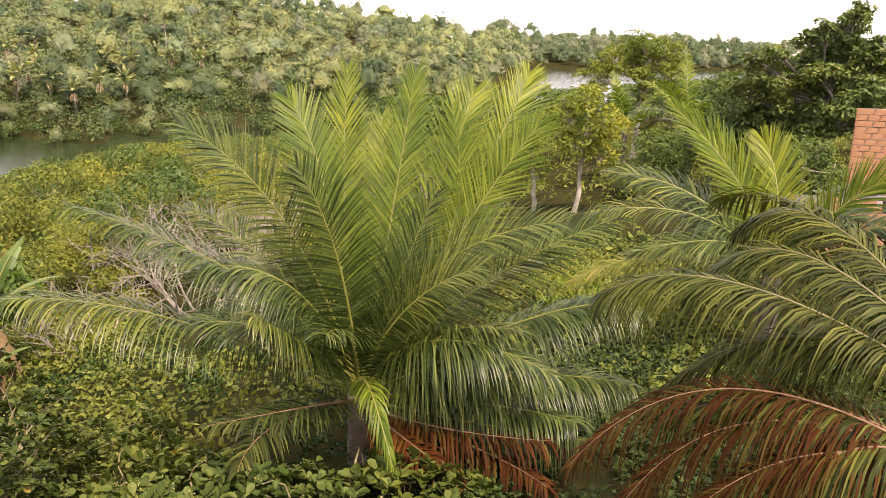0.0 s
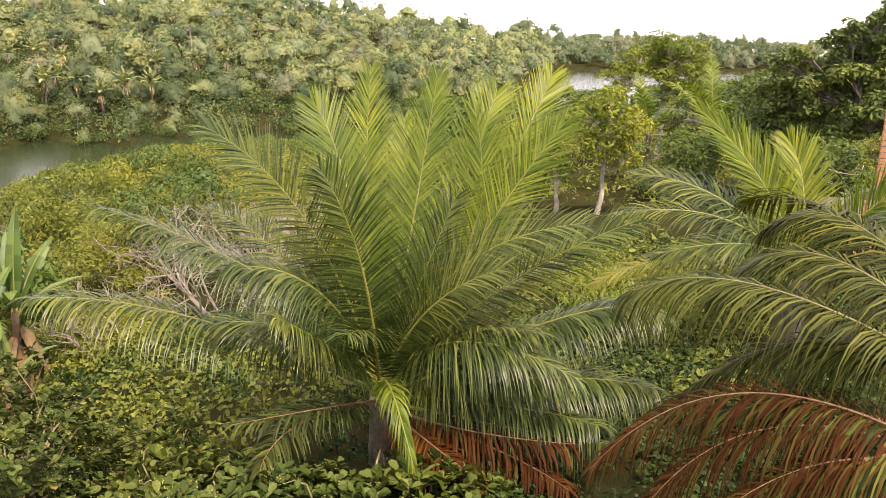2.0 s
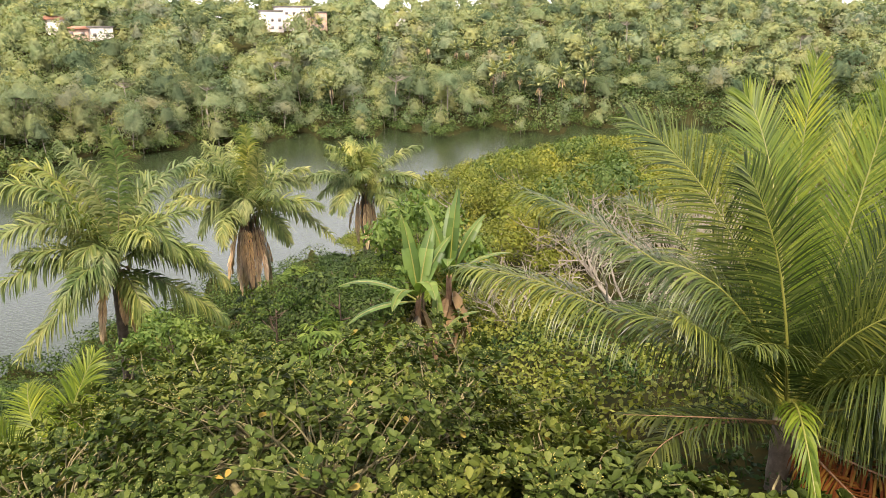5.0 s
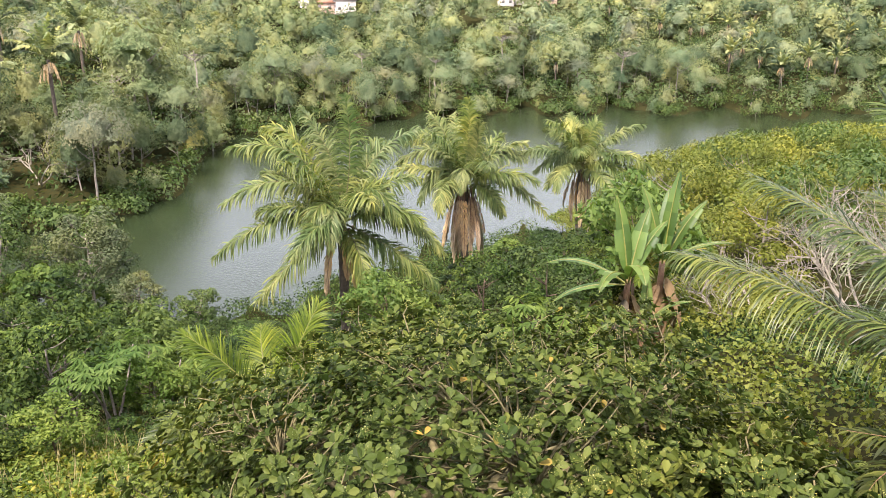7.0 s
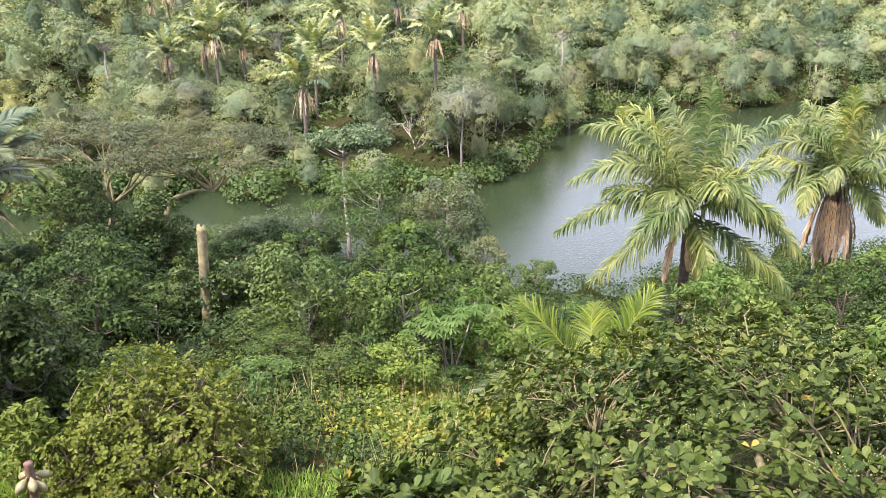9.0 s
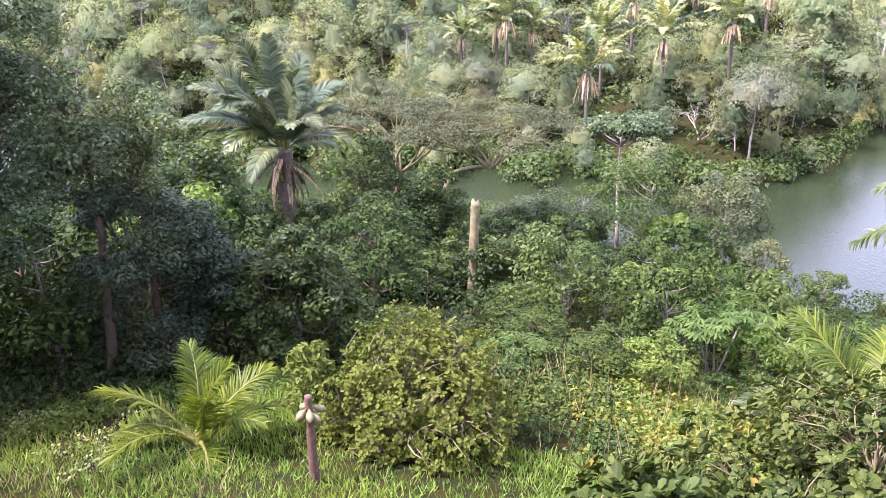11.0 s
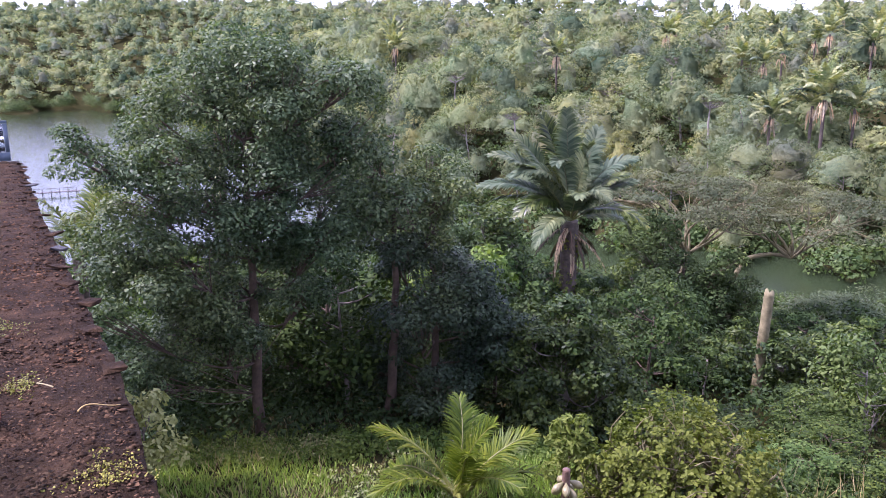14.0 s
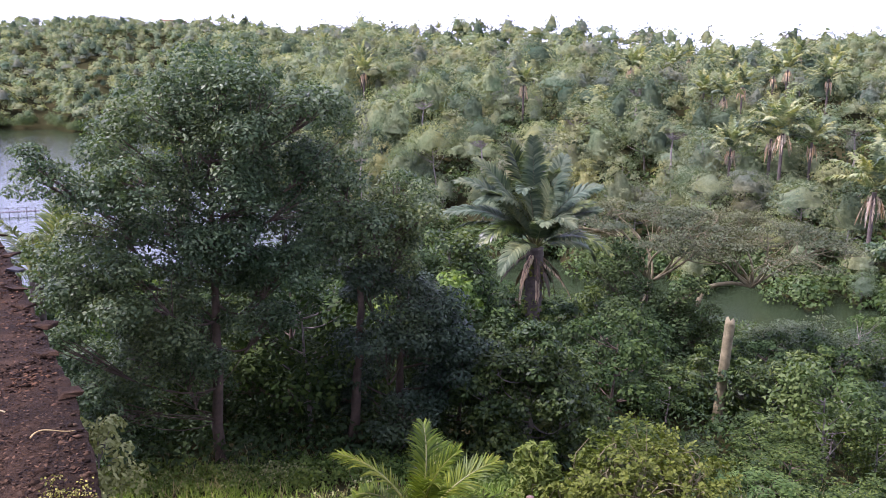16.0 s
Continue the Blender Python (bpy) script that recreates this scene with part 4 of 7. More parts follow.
near_tree("slope_tree", 115.6, 28, -11.2, "dark green slender tree behind the lawn", LEAF_DEEP, BARK_RED,
          seed=21, radius=2.2, crown_from=0.2, clumps=30, count=8000, leaf=0.14, trunk_r=0.1, clump_size=0.25)
near_tree("round_tree", 80.9, 58, -8.0, "slim tree with a bare pale leaning trunk and dark flat crown", LEAF_DARK, BARK_PALE,
          seed=16, radius=3.2, crown_from=0.7, clumps=24, count=5000, leaf=0.3, aspect=0.6, trunk_r=0.17, clump_size=0.3, flat=0.5, shape="umbrella", lean=0.25)
near_tree("slope_tree", 73.6, 54, -11.9, "rounded grey-green tree with open forked limbs by the water", LEAF_FEATHER, BARK_PALE,
          seed=17, radius=3.2, crown_from=0.35, clumps=20, count=6500, leaf=0.22, trunk_r=0.13, clump_size=0.3)
near_tree("slope_tree", 86.0, 50, -14.2, "grey-green feathery tree above the water", LEAF_FEATHER, BARK_GREY,
          seed=18, radius=3.6, crown_from=0.2, clumps=20, count=7000, leaf=0.2, aspect=0.35, trunk_r=0.12, clump_size=0.33, shape="umbrella")
near_tree("slope_tree", 79.2, 53, -11.4, "olive green spreading tree by the water", LEAF_MID, BARK_GREY,
          seed=19, radius=4.0, crown_from=0.2, clumps=20, count=6500, leaf=0.22, trunk_r=0.12, clump_size=0.33)

for k, (az, r, top, rad, cover) in enumerate(((83.6, 54, -13.4, 2.6, 3400), (88.6, 52, -14.6, 2.8, 2600), (91.6, 56, -14.8, 2.4, 2400), (76.4, 55, -13.4, 2.4, 4200), (75.0, 50, -15.2, 2.2, 4200), (70.6, 50, -16.6, 2.0, 4000), (66.6, 49, -18.2, 1.8, 3000))):
    near_tree("shore_tree", az, r, top, "thin grey-green tree with open twigs at the near water's edge", LEAF_FEATHER if k % 2 else LEAF_MID, BARK_GREY, group="thin trees by the near shore",
              seed=500 + k, radius=rad, crown_from=0.25, clumps=26, count=cover, leaf=0.19, aspect=0.4, trunk_r=0.09, clump_size=0.26, flat=0.55)
near_tree("slope_tree", 95.0, 40.5, -13.4, "dark green bushy tree against the water", LEAF_DEEP, BARK_RED,
          seed=27, radius=2.3, crown_from=0.15, clumps=30, count=8500, leaf=0.15, trunk_r=0.1, clump_size=0.25)


def umbrella_tree():
    """Flat feathery canopy on a fan of pale crooked limbs, spread over two forks."""
    x, y, z = spot(97.6, 44)
    t = thing("umbrella_tree", x, y, z, "flat-topped feathery tree with a fan of pale crooked limbs", "tree")
    rng = np.random.default_rng(44)
    fork = EYE - 44 * math.tan(radians(12.8)) - z
    wood, cs, rs = Geo(), [], []
    side = np.array([math.cos(radians(97.6)), math.sin(radians(97.6)), 0])   # along the spread of the crown
    away = np.array([-math.sin(radians(97.6)), math.cos(radians(97.6)), 0])
    wood.add(*tube(bend((-1.5 * side[0], -1.5 * side[1], -0.3), (0, 0, fork), (0.3, 0.2, 0), 9), np.linspace(0.22, 0.15, 9), 8))
    fork2 = side * 5.3 + np.array([0, 0, fork + 0.15])
    knee = side * 2.9 + np.array([0, 0, fork - 0.15])
    wood.add(*tube(bend(knee, fork2, (0, 0, 0.25), 8), np.linspace(0.13, 0.09, 8), 7))
    wood.add(*tube(bend(side * 0.6 - np.array([0, 0, 0.3]), knee, (0.2, 0.1, 0), 7), np.linspace(0.17, 0.13, 7), 7))
    for root, n, span, up in ((np.array([0, 0, fork]), 58, 5.6, 4.6), (fork2, 44, 5.4, 3.7)):
        mains = []
        for j in range(10):
            a = j * 0.628 + rng.uniform(-0.2, 0.2)
            rr = span * rng.uniform(0.45, 0.65)
            end = root + side * math.cos(a) * rr + away * math.sin(a) * rr * 0.8 + np.array([0, 0, up * rng.uniform(0.45, 0.75)])
            mains.append(bend(root, end, rng.normal(size=3) * [0.5, 0.5, 0.25], 8))
            wood.add(*tube(mains[-1], np.linspace(0.085, 0.035, 8), 5, False))
        for i in range(n):
            a = rng.uniform(0, 2 * np.pi)
            rr = span * math.sqrt(rng.uniform(0.08, 1))
            tip = root + side * math.cos(a) * rr + away * math.sin(a) * rr * 0.8 + np.array([0, 0, up * (1 - 0.5 * (rr / span) ** 2) + rng.uniform(-0.2, 0.35)])
            limb = min(mains, key=lambda q: np.linalg.norm(q[-1] - tip))
            path = bend(limb[int(rng.integers(4, 8))], tip, rng.normal(size=3) * [0.25, 0.25, 0.15], 6)
            wood.add(*tube(path, np.linspace(0.036, 0.010, 6), 4, False))
            for _ in range(3):
                e = tip + np.array([rng.normal() * 0.6, rng.normal() * 0.6, rng.uniform(-0.1, 0.35)])
                wood.add(*tube(np.array([path[3], (path[4] + e) / 2, e]), [0.025, 0.015, 0.006], 4, False))
            cs.append(tip)
            rs.append(rng.uniform(0.8, 1.3))
    part("trunk", wood, BARK_TAN, t, "pale grey crooked limbs", True)
    part("crown", Geo().add(*clump_leaves(rng, np.array(cs), np.array(rs), 36000, 0.15, 0.36, flat=0.2, shell=0.35, lift=0.9)), LEAF_UMBRELLA, t)
    return t


umbrella_tree()


def dead_palm_trunk():
    x, y, z = spot(92.25, 29)
    t = thing("dead_palm_trunk", x, y, z, "bare pale dead palm trunk with a broken top", "dead tree")
    rng = np.random.default_rng(9)
    n = 40
    h = EYE - 29 * math.tan(radians(15.0)) - z
    s = np.linspace(0, 1, n)
    path = np.stack([-0.01 * s, 0.17 * s, -0.3 + (h + 0.3) * s], 1)
    rad = (0.19 - 0.02 * s) * (1 + 0.05 * (np.arange(n) % 2)) * rng.uniform(0.97, 1.03, n)
    v, q, tr = tube(path, rad, 12)
    v[-13:-1, 2] += rng.uniform(-0.18, 0.15, 12)
    part("trunk", Geo().add(v, q, tr), BARK_TAN, t)


dead_palm_trunk()


# the greenery between the lawn and the water
def slope_greenery():
    rng = np.random.default_rng(31)
    kinds = [("slope_tree", "green leafy sapling on the slope", LEAF_SLOPE, BARK_GREY, dict(seed=401, h=4, radius=1.9, crown_from=0.9, clumps=26, count=3300, leaf=0.16, trunk_r=0.06, clump_size=0.25)),
             ("slope_tree", "dark green bushy tree on the slope", LEAF_DEEP, BARK_RED, dict(seed=402, h=4.5, radius=1.9, crown_from=0.8, clumps=28, count=3400, leaf=0.15, trunk_r=0.07, clump_size=0.25)),
             ("slope_tree", "bright green small tree with large leaves", LEAF_FRESH, BARK_RED, dict(seed=403, h=3.6, radius=1.7, crown_from=1.2, clumps=20, count=2600, leaf=0.2, aspect=0.42, trunk_r=0.05, clump_size=0.27)),
             ("slope_tree", "olive green shrubby tree on the slope", LEAF_MID, BARK_GREY, dict(seed=404, h=3.8, radius=2.0, crown_from=0.6, clumps=24, count=3000, leaf=0.16, trunk_r=0.06, clump_size=0.26)),
             ("slope_tree", "mid-green layered tree on the slope", LEAF_SLOPE, BARK_RED, dict(seed=405, h=4.2, radius=1.9, crown_from=0.6, clumps=26, count=3300, leaf=0.15, trunk_r=0.06, clump_size=0.24, flat=0.5))]
    kinds = [(a, b, c, d, dict(e, twigs=0, sides=5, limb_step=2)) for a, b, c, d, e in kinds]
    first, used, seen = [], set(), []
    for name, label, lm, bk, how in kinds:
        first.append((grow(name, 0, 0, -60, label, "tree", lm, bk, "small trees on the slope", **how), how["h"]))
    for name, label, lm, bk, how in kinds:
        far = dict(how, count=1700, leaf=how["leaf"] * 1.2, aspect=0.7, plain=True, domes=5)
        first.append((grow(name, 0, 0, -60, label, "tree", lm, bk, "small trees on the slope", **far), how["h"]))
    n = 0
    for _ in range(4000):
        if n == 300:
            break
        az, r = rng.uniform(33, 145) if n % 2 else rng.uniform(62, 116), rng.uniform(17, 84) if rng.random() < 0.6 else rng.uniform(17, 40)
        if r > float(table(az, NEAR)) - 1 or r < np.interp(az, [33, 50, 62, 75, 95, 112, 130, 145], [20, 19, 18, 18, 17, 18, 18.5, 17.5]):
            continue
        if 89.8 < az < 94.8 and r < 30:
            continue
        x, y, z = spot(az, r)
        if any((x - a) ** 2 + (y - b) ** 2 < (1.25 + 0.022 * r) ** 2 for a, b in seen):
            continue
        top = min(top_at(az, r) - 1.6 * rng.random() ** 1.5, z + rng.uniform(2.2, 6.5))
        if 60 < az < 101:
            top = min(top, EYE - r * math.tan(radians(np.interp(r, [17, 24, 30, 40, 50], [23.4, 19.8, 17.6, 15.0, 13.6]) + 4.0 * rng.random() ** 1.5)))
        if 101.5 < az < 110.5 and r < 34:
            top = min(top, EYE - r * math.tan(radians(17.0)))
        if 78.8 < az < 82.4:
            top = min(top, EYE - r * math.tan(radians(18.5)))
        if 86 < az < 113 and 24 < r < 42 and rng.random() < 0.45:
            continue
        if top - z < 0.6:
            continue
        k = int(rng.choice(5, p=[0.3, 0.44, 0.04, 0.04, 0.18] if az > 80 else [0.36, 0.20, 0.20, 0.06, 0.18]))
        k += 5 * (r > 33)
        t, h = first[k]
        s = (top - z) / h
        w = float(np.clip(s, 0.5 + 0.006 * r, 1.25))
        seen.append((x, y))
        m = pose(x, y, z - 0.05, 0, 0, rng.uniform(0, 360)) @ Matrix.Diagonal((w, w, s, 1))
        settle(t, used, k, m)
        n += 1


slope_greenery()


# yellow-green thicket between the palms and the lake
def thicket():
    rng = np.random.default_rng(37)
    kinds = [dict(twigs=0, sides=5, seed=421, h=5, radius=3.0, crown_from=0.6, clumps=22, count=3600, leaf=0.19, plain=True, limb_step=2, trunk_r=0.09, clump_size=0.3),
             dict(twigs=0, sides=5, seed=422, h=5, radius=3.4, crown_from=1.0, clumps=24, count=3600, leaf=0.19, plain=True, limb_step=2, trunk_r=0.1, clump_size=0.28, shape="umbrella"),
             dict(twigs=0, sides=5, seed=423, h=4.5, radius=2.8, crown_from=0.4, clumps=20, count=3500, leaf=0.19, plain=True, limb_step=2, trunk_r=0.08, clump_size=0.32)]
    mats = (LEAF_OLIVE, LEAF_OLIVE, LEAF_MID)
    labels = ("yellowish green dense thicket tree by the lake", "spreading yellow-green thicket tree", "olive green low thicket tree")
    first = [(grow("thicket_tree", 0, 0, -60, labels[i], "tree", mats[i], BARK_PALE, "thicket by the lake", **k), k["h"]) for i, k in enumerate(kinds)]
    used, seen, n = set(), [], 0
    for _ in range(3000):
        if n == 125:
            break
        az = rng.uniform(-4, 37)
        r = rng.uniform(26, 110) if n % 2 else float(table(az, NEAR)) * rng.uniform(0.6, 0.97)
        if r > float(table(az, NEAR)) - 2 or (az < 2 and r > 90) or (12.5 < az < 22 and 17 < r < 36):
            continue
        x, y, z = spot(az, r)
        if any((x - a) ** 2 + (y - b) ** 2 < (2.1 + 0.018 * r) ** 2 for a, b in seen):
            continue
        top = min(top_at(az, r) - rng.uniform(0, 0.7), z + (rng.uniform(3.0, 6.0) if n % 2 else 10.5))
        if r < 34:
            top = min(top, EYE - r * math.tan(radians(12.0)))
        if top - z < 1.2:
            continue
        k = int(rng.integers(3))
        t, h = first[k]
        s = (top - z) / h
        w = float(np.clip(s, 0.8, 1.3))
        seen.append((x, y))
        m = pose(x, y, z - 0.05, 0, 0, rng.uniform(0, 360)) @ Matrix.Diagonal((w, w, s, 1))
        settle(t, used, k, m)
        n += 1


thicket()


def bare_shrub(az, r, h, spread, seed, stems, label, name="bare_shrub", kind="shrub", rad=0.05):
    """A tangle of leafless pale branches."""
    x, y, z = spot(az, r)
    t = thing(name, x, y, z, label, kind)
    rng = np.random.default_rng(seed)

    def branch(g, a, d, length, thick, depth):
        b = a + norm(d) * length
        path = bend(a, b, rng.normal(size=3) * length * 0.1, 4)
        g.add(*tube(path, np.linspace(thick, thick * 0.6, 4), 5 if depth < 2 else 3, False))
        if depth < 4:
            for _ in range(3 if depth < 2 else 2):
                branch(g, path[rng.integers(2, 4)], norm(d) + rng.normal(size=3) * 0.55 + np.array([0, 0, 0.12]), length * rng.uniform(0.6, 0.8), thick * 0.6, depth + 1)

    for i in range(stems):
        a = rng.uniform(0, 2 * np.pi)
        g = Geo()
        branch(g, np.array([math.cos(a), math.sin(a), 0]) * spread * 0.5 * rng.random() - [0, 0, 0.2], np.array([math.cos(a) * 0.8, math.sin(a) * 0.8, 1.0]), h * 0.36, rad, 0)
        part("branch", g, BARK_PALE, t)
    return t


bare_shrub(17.5, 27, 5.2, 2.6, 61, 10, "leafless grey shrub of tangled branches")
bare_shrub(13.5, 29, 5.0, 2.4, 62, 8, "leafless grey shrub of tangled branches")
bare_shrub(15.6, 25, 4.2, 2.6, 64, 10, "leafless grey shrub of tangled branches")
bare_shrub(24.5, 25, 3.0, 2.4, 63, 6, "low dry tangled branches in the thicket")
for az, el, seed in ((75.9, -5.2, 65), (28.6, -1.4, 66), (13.4, 1.2, 67), (88.6, 2.2, 68), (52.0, -2.6, 69)):
    bare_shrub(az, palm_spot(az, el, 8.0)[2], 8.5, 0.6, seed, 3, "leafless pale grey tree on the far shore", "bare_tree", "tree", 0.1)


# ---- trees beyond the coconut palms ----
lobed_tree("tall_tree", -13.8, 55, (-14.0, -1.4), [(-14.1, 0.5, 1.28), (-15.8, -0.1, 1.12), (-12.0, -0.4, 1.12), (-11.1, -1.6, 1.12), (-13.6, -0.9, 1.28), (-15.8, -1.6, 1.04), (-14.7, -2.5, 0.96)],
           "tall open-crowned tree with pale forked limbs", LEAF_LIME, BARK_PALE, 71, leaf=0.24, count=620, trunk_r=0.22, deep=2.0)
lobed_tree("young_tree", -9.9, 31, (-10.2, -5.6), [(-10.4, -3.4, 0.77), (-8.9, -4.4, 0.73), (-11.8, -4.7, 0.68), (-9.8, -6.4, 0.73), (-11.6, -7.1, 0.64), (-10.4, -5.6, 0.68)],
           "young tree with bright leaves on bare forked pale limbs", LEAF_LIME, BARK_PALE, 73, leaf=0.2, count=300, trunk_r=0.1, deep=0.9, aspect=0.42)
lobed_tree("young_tree", -7.0, 31.5, (-6.1, -5.2), [(-6.2, -2.3, 0.68), (-4.8, -3.9, 0.73), (-6.8, -4.4, 0.68), (-5.9, -6.3, 0.68), (-7.3, -8.3, 0.55)],
           "slender young tree with yellow-green leaves and pale trunk", LEAF_LIME, BARK_PALE, 72, leaf=0.19, count=300, trunk_r=0.09, deep=0.9, aspect=0.42)
near_tree("young_tree", -4.6, 36, -4.2, "green tree among the young ones", LEAF_LIME, BARK_PALE,
          seed=74, radius=2.0, crown_from=0.2, clumps=16, count=6300, leaf=0.16, trunk_r=0.1, clump_size=0.36)
near_tree("young_tree", -14.5, 37, -5.4, "dark green bushy tree", LEAF_MID, BARK_GREY,
          seed=75, radius=2.6, crown_from=0.1, clumps=18, count=8820, leaf=0.15, trunk_r=0.12, clump_size=0.36)
lobed_tree("broad_tree", -25.8, 33, (-26.0, -1.0), [(-25.9, 1.3, 0.63), (-26.9, 1.8, 0.59), (-27.2, 2.6, 0.42), (-22.6, 0.3, 0.5), (-24.6, 0.9, 0.5), (-25.4, 1.7, 0.45), (-21.3, -0.5, 0.5), (-26.7, 0.1, 0.7), (-28.2, 0.4, 0.6), (-24.6, -0.4, 0.68), (-21.9, -0.8, 0.68), (-21.7, -2.6, 0.83), (-23.8, -2.4, 0.83), (-25.8, -1.4, 0.88),
           (-27.9, -1.0, 0.88), (-20.9, -4.4, 0.83), (-23.1, -5.0, 0.88), (-25.4, -4.7, 0.93), (-27.5, -3.9, 0.93), (-28.9, -2.6, 0.88)],
           "large broad-leaved green tree behind the brick wall", LEAF_BROAD, BARK_GREY, 76, leaf=0.2, count=800, trunk_r=0.2, deep=1.8, aspect=0.45)
near_tree("broad_tree", -31.5, 32, 2.0, "large dark broad-leaved tree behind the brick wall", LEAF_BROAD, BARK_GREY,
          seed=77, radius=2.4, crown_from=0.2, clumps=34, count=12000, leaf=0.19, aspect=0.45, trunk_r=0.18, clump_size=0.24, shape="tall")
near_tree("broad_tree", -21.5, 36, -1.0, "dark leafy tree in the row", LEAF_MID, BARK_GREY,
          seed=78, radius=2.6, crown_from=0.2, clumps=20, count=12600, leaf=0.19, aspect=0.45, trunk_r=0.15, clump_size=0.33)
near_tree("garden_shrub", -24.5, 26.5, -5.6, "light green shrub with bare stems beside the brick wall", LEAF_MID, BARK_PALE,
          seed=79, radius=1.7, crown_from=0.45, clumps=14, count=5460, leaf=0.12, trunk_r=0.06, clump_size=0.36, stems=4)


def row_beyond():
    rng = np.random.default_rng(83)
    k = dict(seed=431, h=7, radius=3.6, crown_from=1.0, clumps=20, count=1300, leaf=0.45, aspect=0.65, trunk_r=0.14, clump_size=0.36, twigs=0, sides=4, plain=True)
    t = grow("wood_tree", 0, 0, -60, "green tree of the wood between garden and lake", "tree", LEAF_MID, BARK_GREY, "wood beyond the garden", **k)
    n, used = 0, set()
    for az, r0 in [(rng.uniform(-38, 6), rng.uniform(60, 300)) for _ in range(110)]:
        if -9.5 < az < -5.0 and r0 < 120:
            continue
        x, y, z = spot(az, r0)
        s = min(rng.uniform(0.7, 1.2), (EYE + r0 * math.tan(radians(np.interp(az, [-40, -20, -12, -5, 6], [-1.4, -1.4, -2.2, -2.7, -3.2]))) - z) / 7)
        if s < 0.3:
            continue
        m = pose(x, y, z, 0, 0, rng.uniform(0, 360)) @ Matrix.Diagonal((max(s, 0.8), max(s, 0.8), s, 1))
        settle(t, used, 0, m)
        n += 1


row_beyond()

# ---- coconut palms ----
def coconut(name, az, r, heart, label, seed, mat_trunk=None, r0=0.2, r1=0.16):
    x, y, z = spot(az, r)
    p = thing(name, x, y, z, label, "palm tree")
    rng = np.random.default_rng(seed)
    palm_trunk(p, rng, heart, r0, r1)
    return p, rng


def fronds(p, rng, heart, rows, mat, rib_mat, **how):
    """Rows: azimuth, length, rise, droop, how much the leaflets hang."""
    for az, length, rise, droop, hang in rows:
        a = radians(az)
        add_frond(p, rng, (-math.sin(a) * 0.08, math.cos(a) * 0.08, heart), az, mat, rib_mat, rng.uniform(-22, 22), side_bend=rng.uniform(-20, 20), length=length, rise=rise, droop=droop, hang=hang, **how)


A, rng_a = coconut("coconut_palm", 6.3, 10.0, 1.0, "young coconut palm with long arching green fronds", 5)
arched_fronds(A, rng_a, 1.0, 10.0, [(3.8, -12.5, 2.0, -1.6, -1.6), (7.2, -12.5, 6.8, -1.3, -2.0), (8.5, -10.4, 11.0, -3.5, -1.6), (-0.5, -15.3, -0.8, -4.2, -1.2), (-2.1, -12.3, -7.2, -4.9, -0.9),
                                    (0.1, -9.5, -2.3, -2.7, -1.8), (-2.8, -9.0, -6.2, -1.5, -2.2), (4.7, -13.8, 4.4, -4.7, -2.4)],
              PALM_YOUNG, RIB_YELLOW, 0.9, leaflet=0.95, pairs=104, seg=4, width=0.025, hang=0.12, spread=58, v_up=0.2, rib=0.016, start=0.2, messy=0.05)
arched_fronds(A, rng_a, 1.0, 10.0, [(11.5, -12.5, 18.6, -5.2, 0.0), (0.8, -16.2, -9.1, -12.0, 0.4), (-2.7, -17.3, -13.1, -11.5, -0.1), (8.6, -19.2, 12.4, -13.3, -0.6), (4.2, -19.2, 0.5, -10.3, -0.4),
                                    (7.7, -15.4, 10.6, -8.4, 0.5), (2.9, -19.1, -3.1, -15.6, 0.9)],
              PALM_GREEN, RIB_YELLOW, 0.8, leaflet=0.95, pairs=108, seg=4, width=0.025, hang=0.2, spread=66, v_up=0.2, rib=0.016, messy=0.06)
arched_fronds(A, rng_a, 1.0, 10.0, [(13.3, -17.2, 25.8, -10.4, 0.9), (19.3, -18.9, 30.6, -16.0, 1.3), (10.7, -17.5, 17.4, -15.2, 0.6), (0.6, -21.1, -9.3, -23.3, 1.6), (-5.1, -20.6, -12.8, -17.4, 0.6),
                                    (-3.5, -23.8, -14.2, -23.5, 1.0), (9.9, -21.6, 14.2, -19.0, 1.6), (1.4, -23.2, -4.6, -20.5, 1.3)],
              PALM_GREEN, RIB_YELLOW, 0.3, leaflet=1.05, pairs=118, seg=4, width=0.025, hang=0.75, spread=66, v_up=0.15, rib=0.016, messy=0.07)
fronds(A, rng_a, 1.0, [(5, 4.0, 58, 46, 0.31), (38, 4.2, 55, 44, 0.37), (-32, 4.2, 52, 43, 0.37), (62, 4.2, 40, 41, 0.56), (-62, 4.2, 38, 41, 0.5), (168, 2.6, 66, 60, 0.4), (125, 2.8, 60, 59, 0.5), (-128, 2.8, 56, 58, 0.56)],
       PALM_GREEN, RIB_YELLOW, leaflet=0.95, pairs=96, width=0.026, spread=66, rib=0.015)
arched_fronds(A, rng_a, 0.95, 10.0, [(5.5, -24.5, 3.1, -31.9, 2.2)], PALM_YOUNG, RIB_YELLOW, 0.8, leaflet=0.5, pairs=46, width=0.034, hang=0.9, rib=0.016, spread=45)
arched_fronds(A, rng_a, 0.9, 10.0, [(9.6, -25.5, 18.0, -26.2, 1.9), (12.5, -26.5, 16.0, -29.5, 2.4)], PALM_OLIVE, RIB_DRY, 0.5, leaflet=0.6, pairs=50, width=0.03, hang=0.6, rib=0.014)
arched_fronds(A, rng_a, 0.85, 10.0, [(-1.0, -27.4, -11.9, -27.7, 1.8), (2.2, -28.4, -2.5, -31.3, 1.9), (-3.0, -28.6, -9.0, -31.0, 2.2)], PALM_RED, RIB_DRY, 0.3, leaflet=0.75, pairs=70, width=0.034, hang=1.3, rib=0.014)
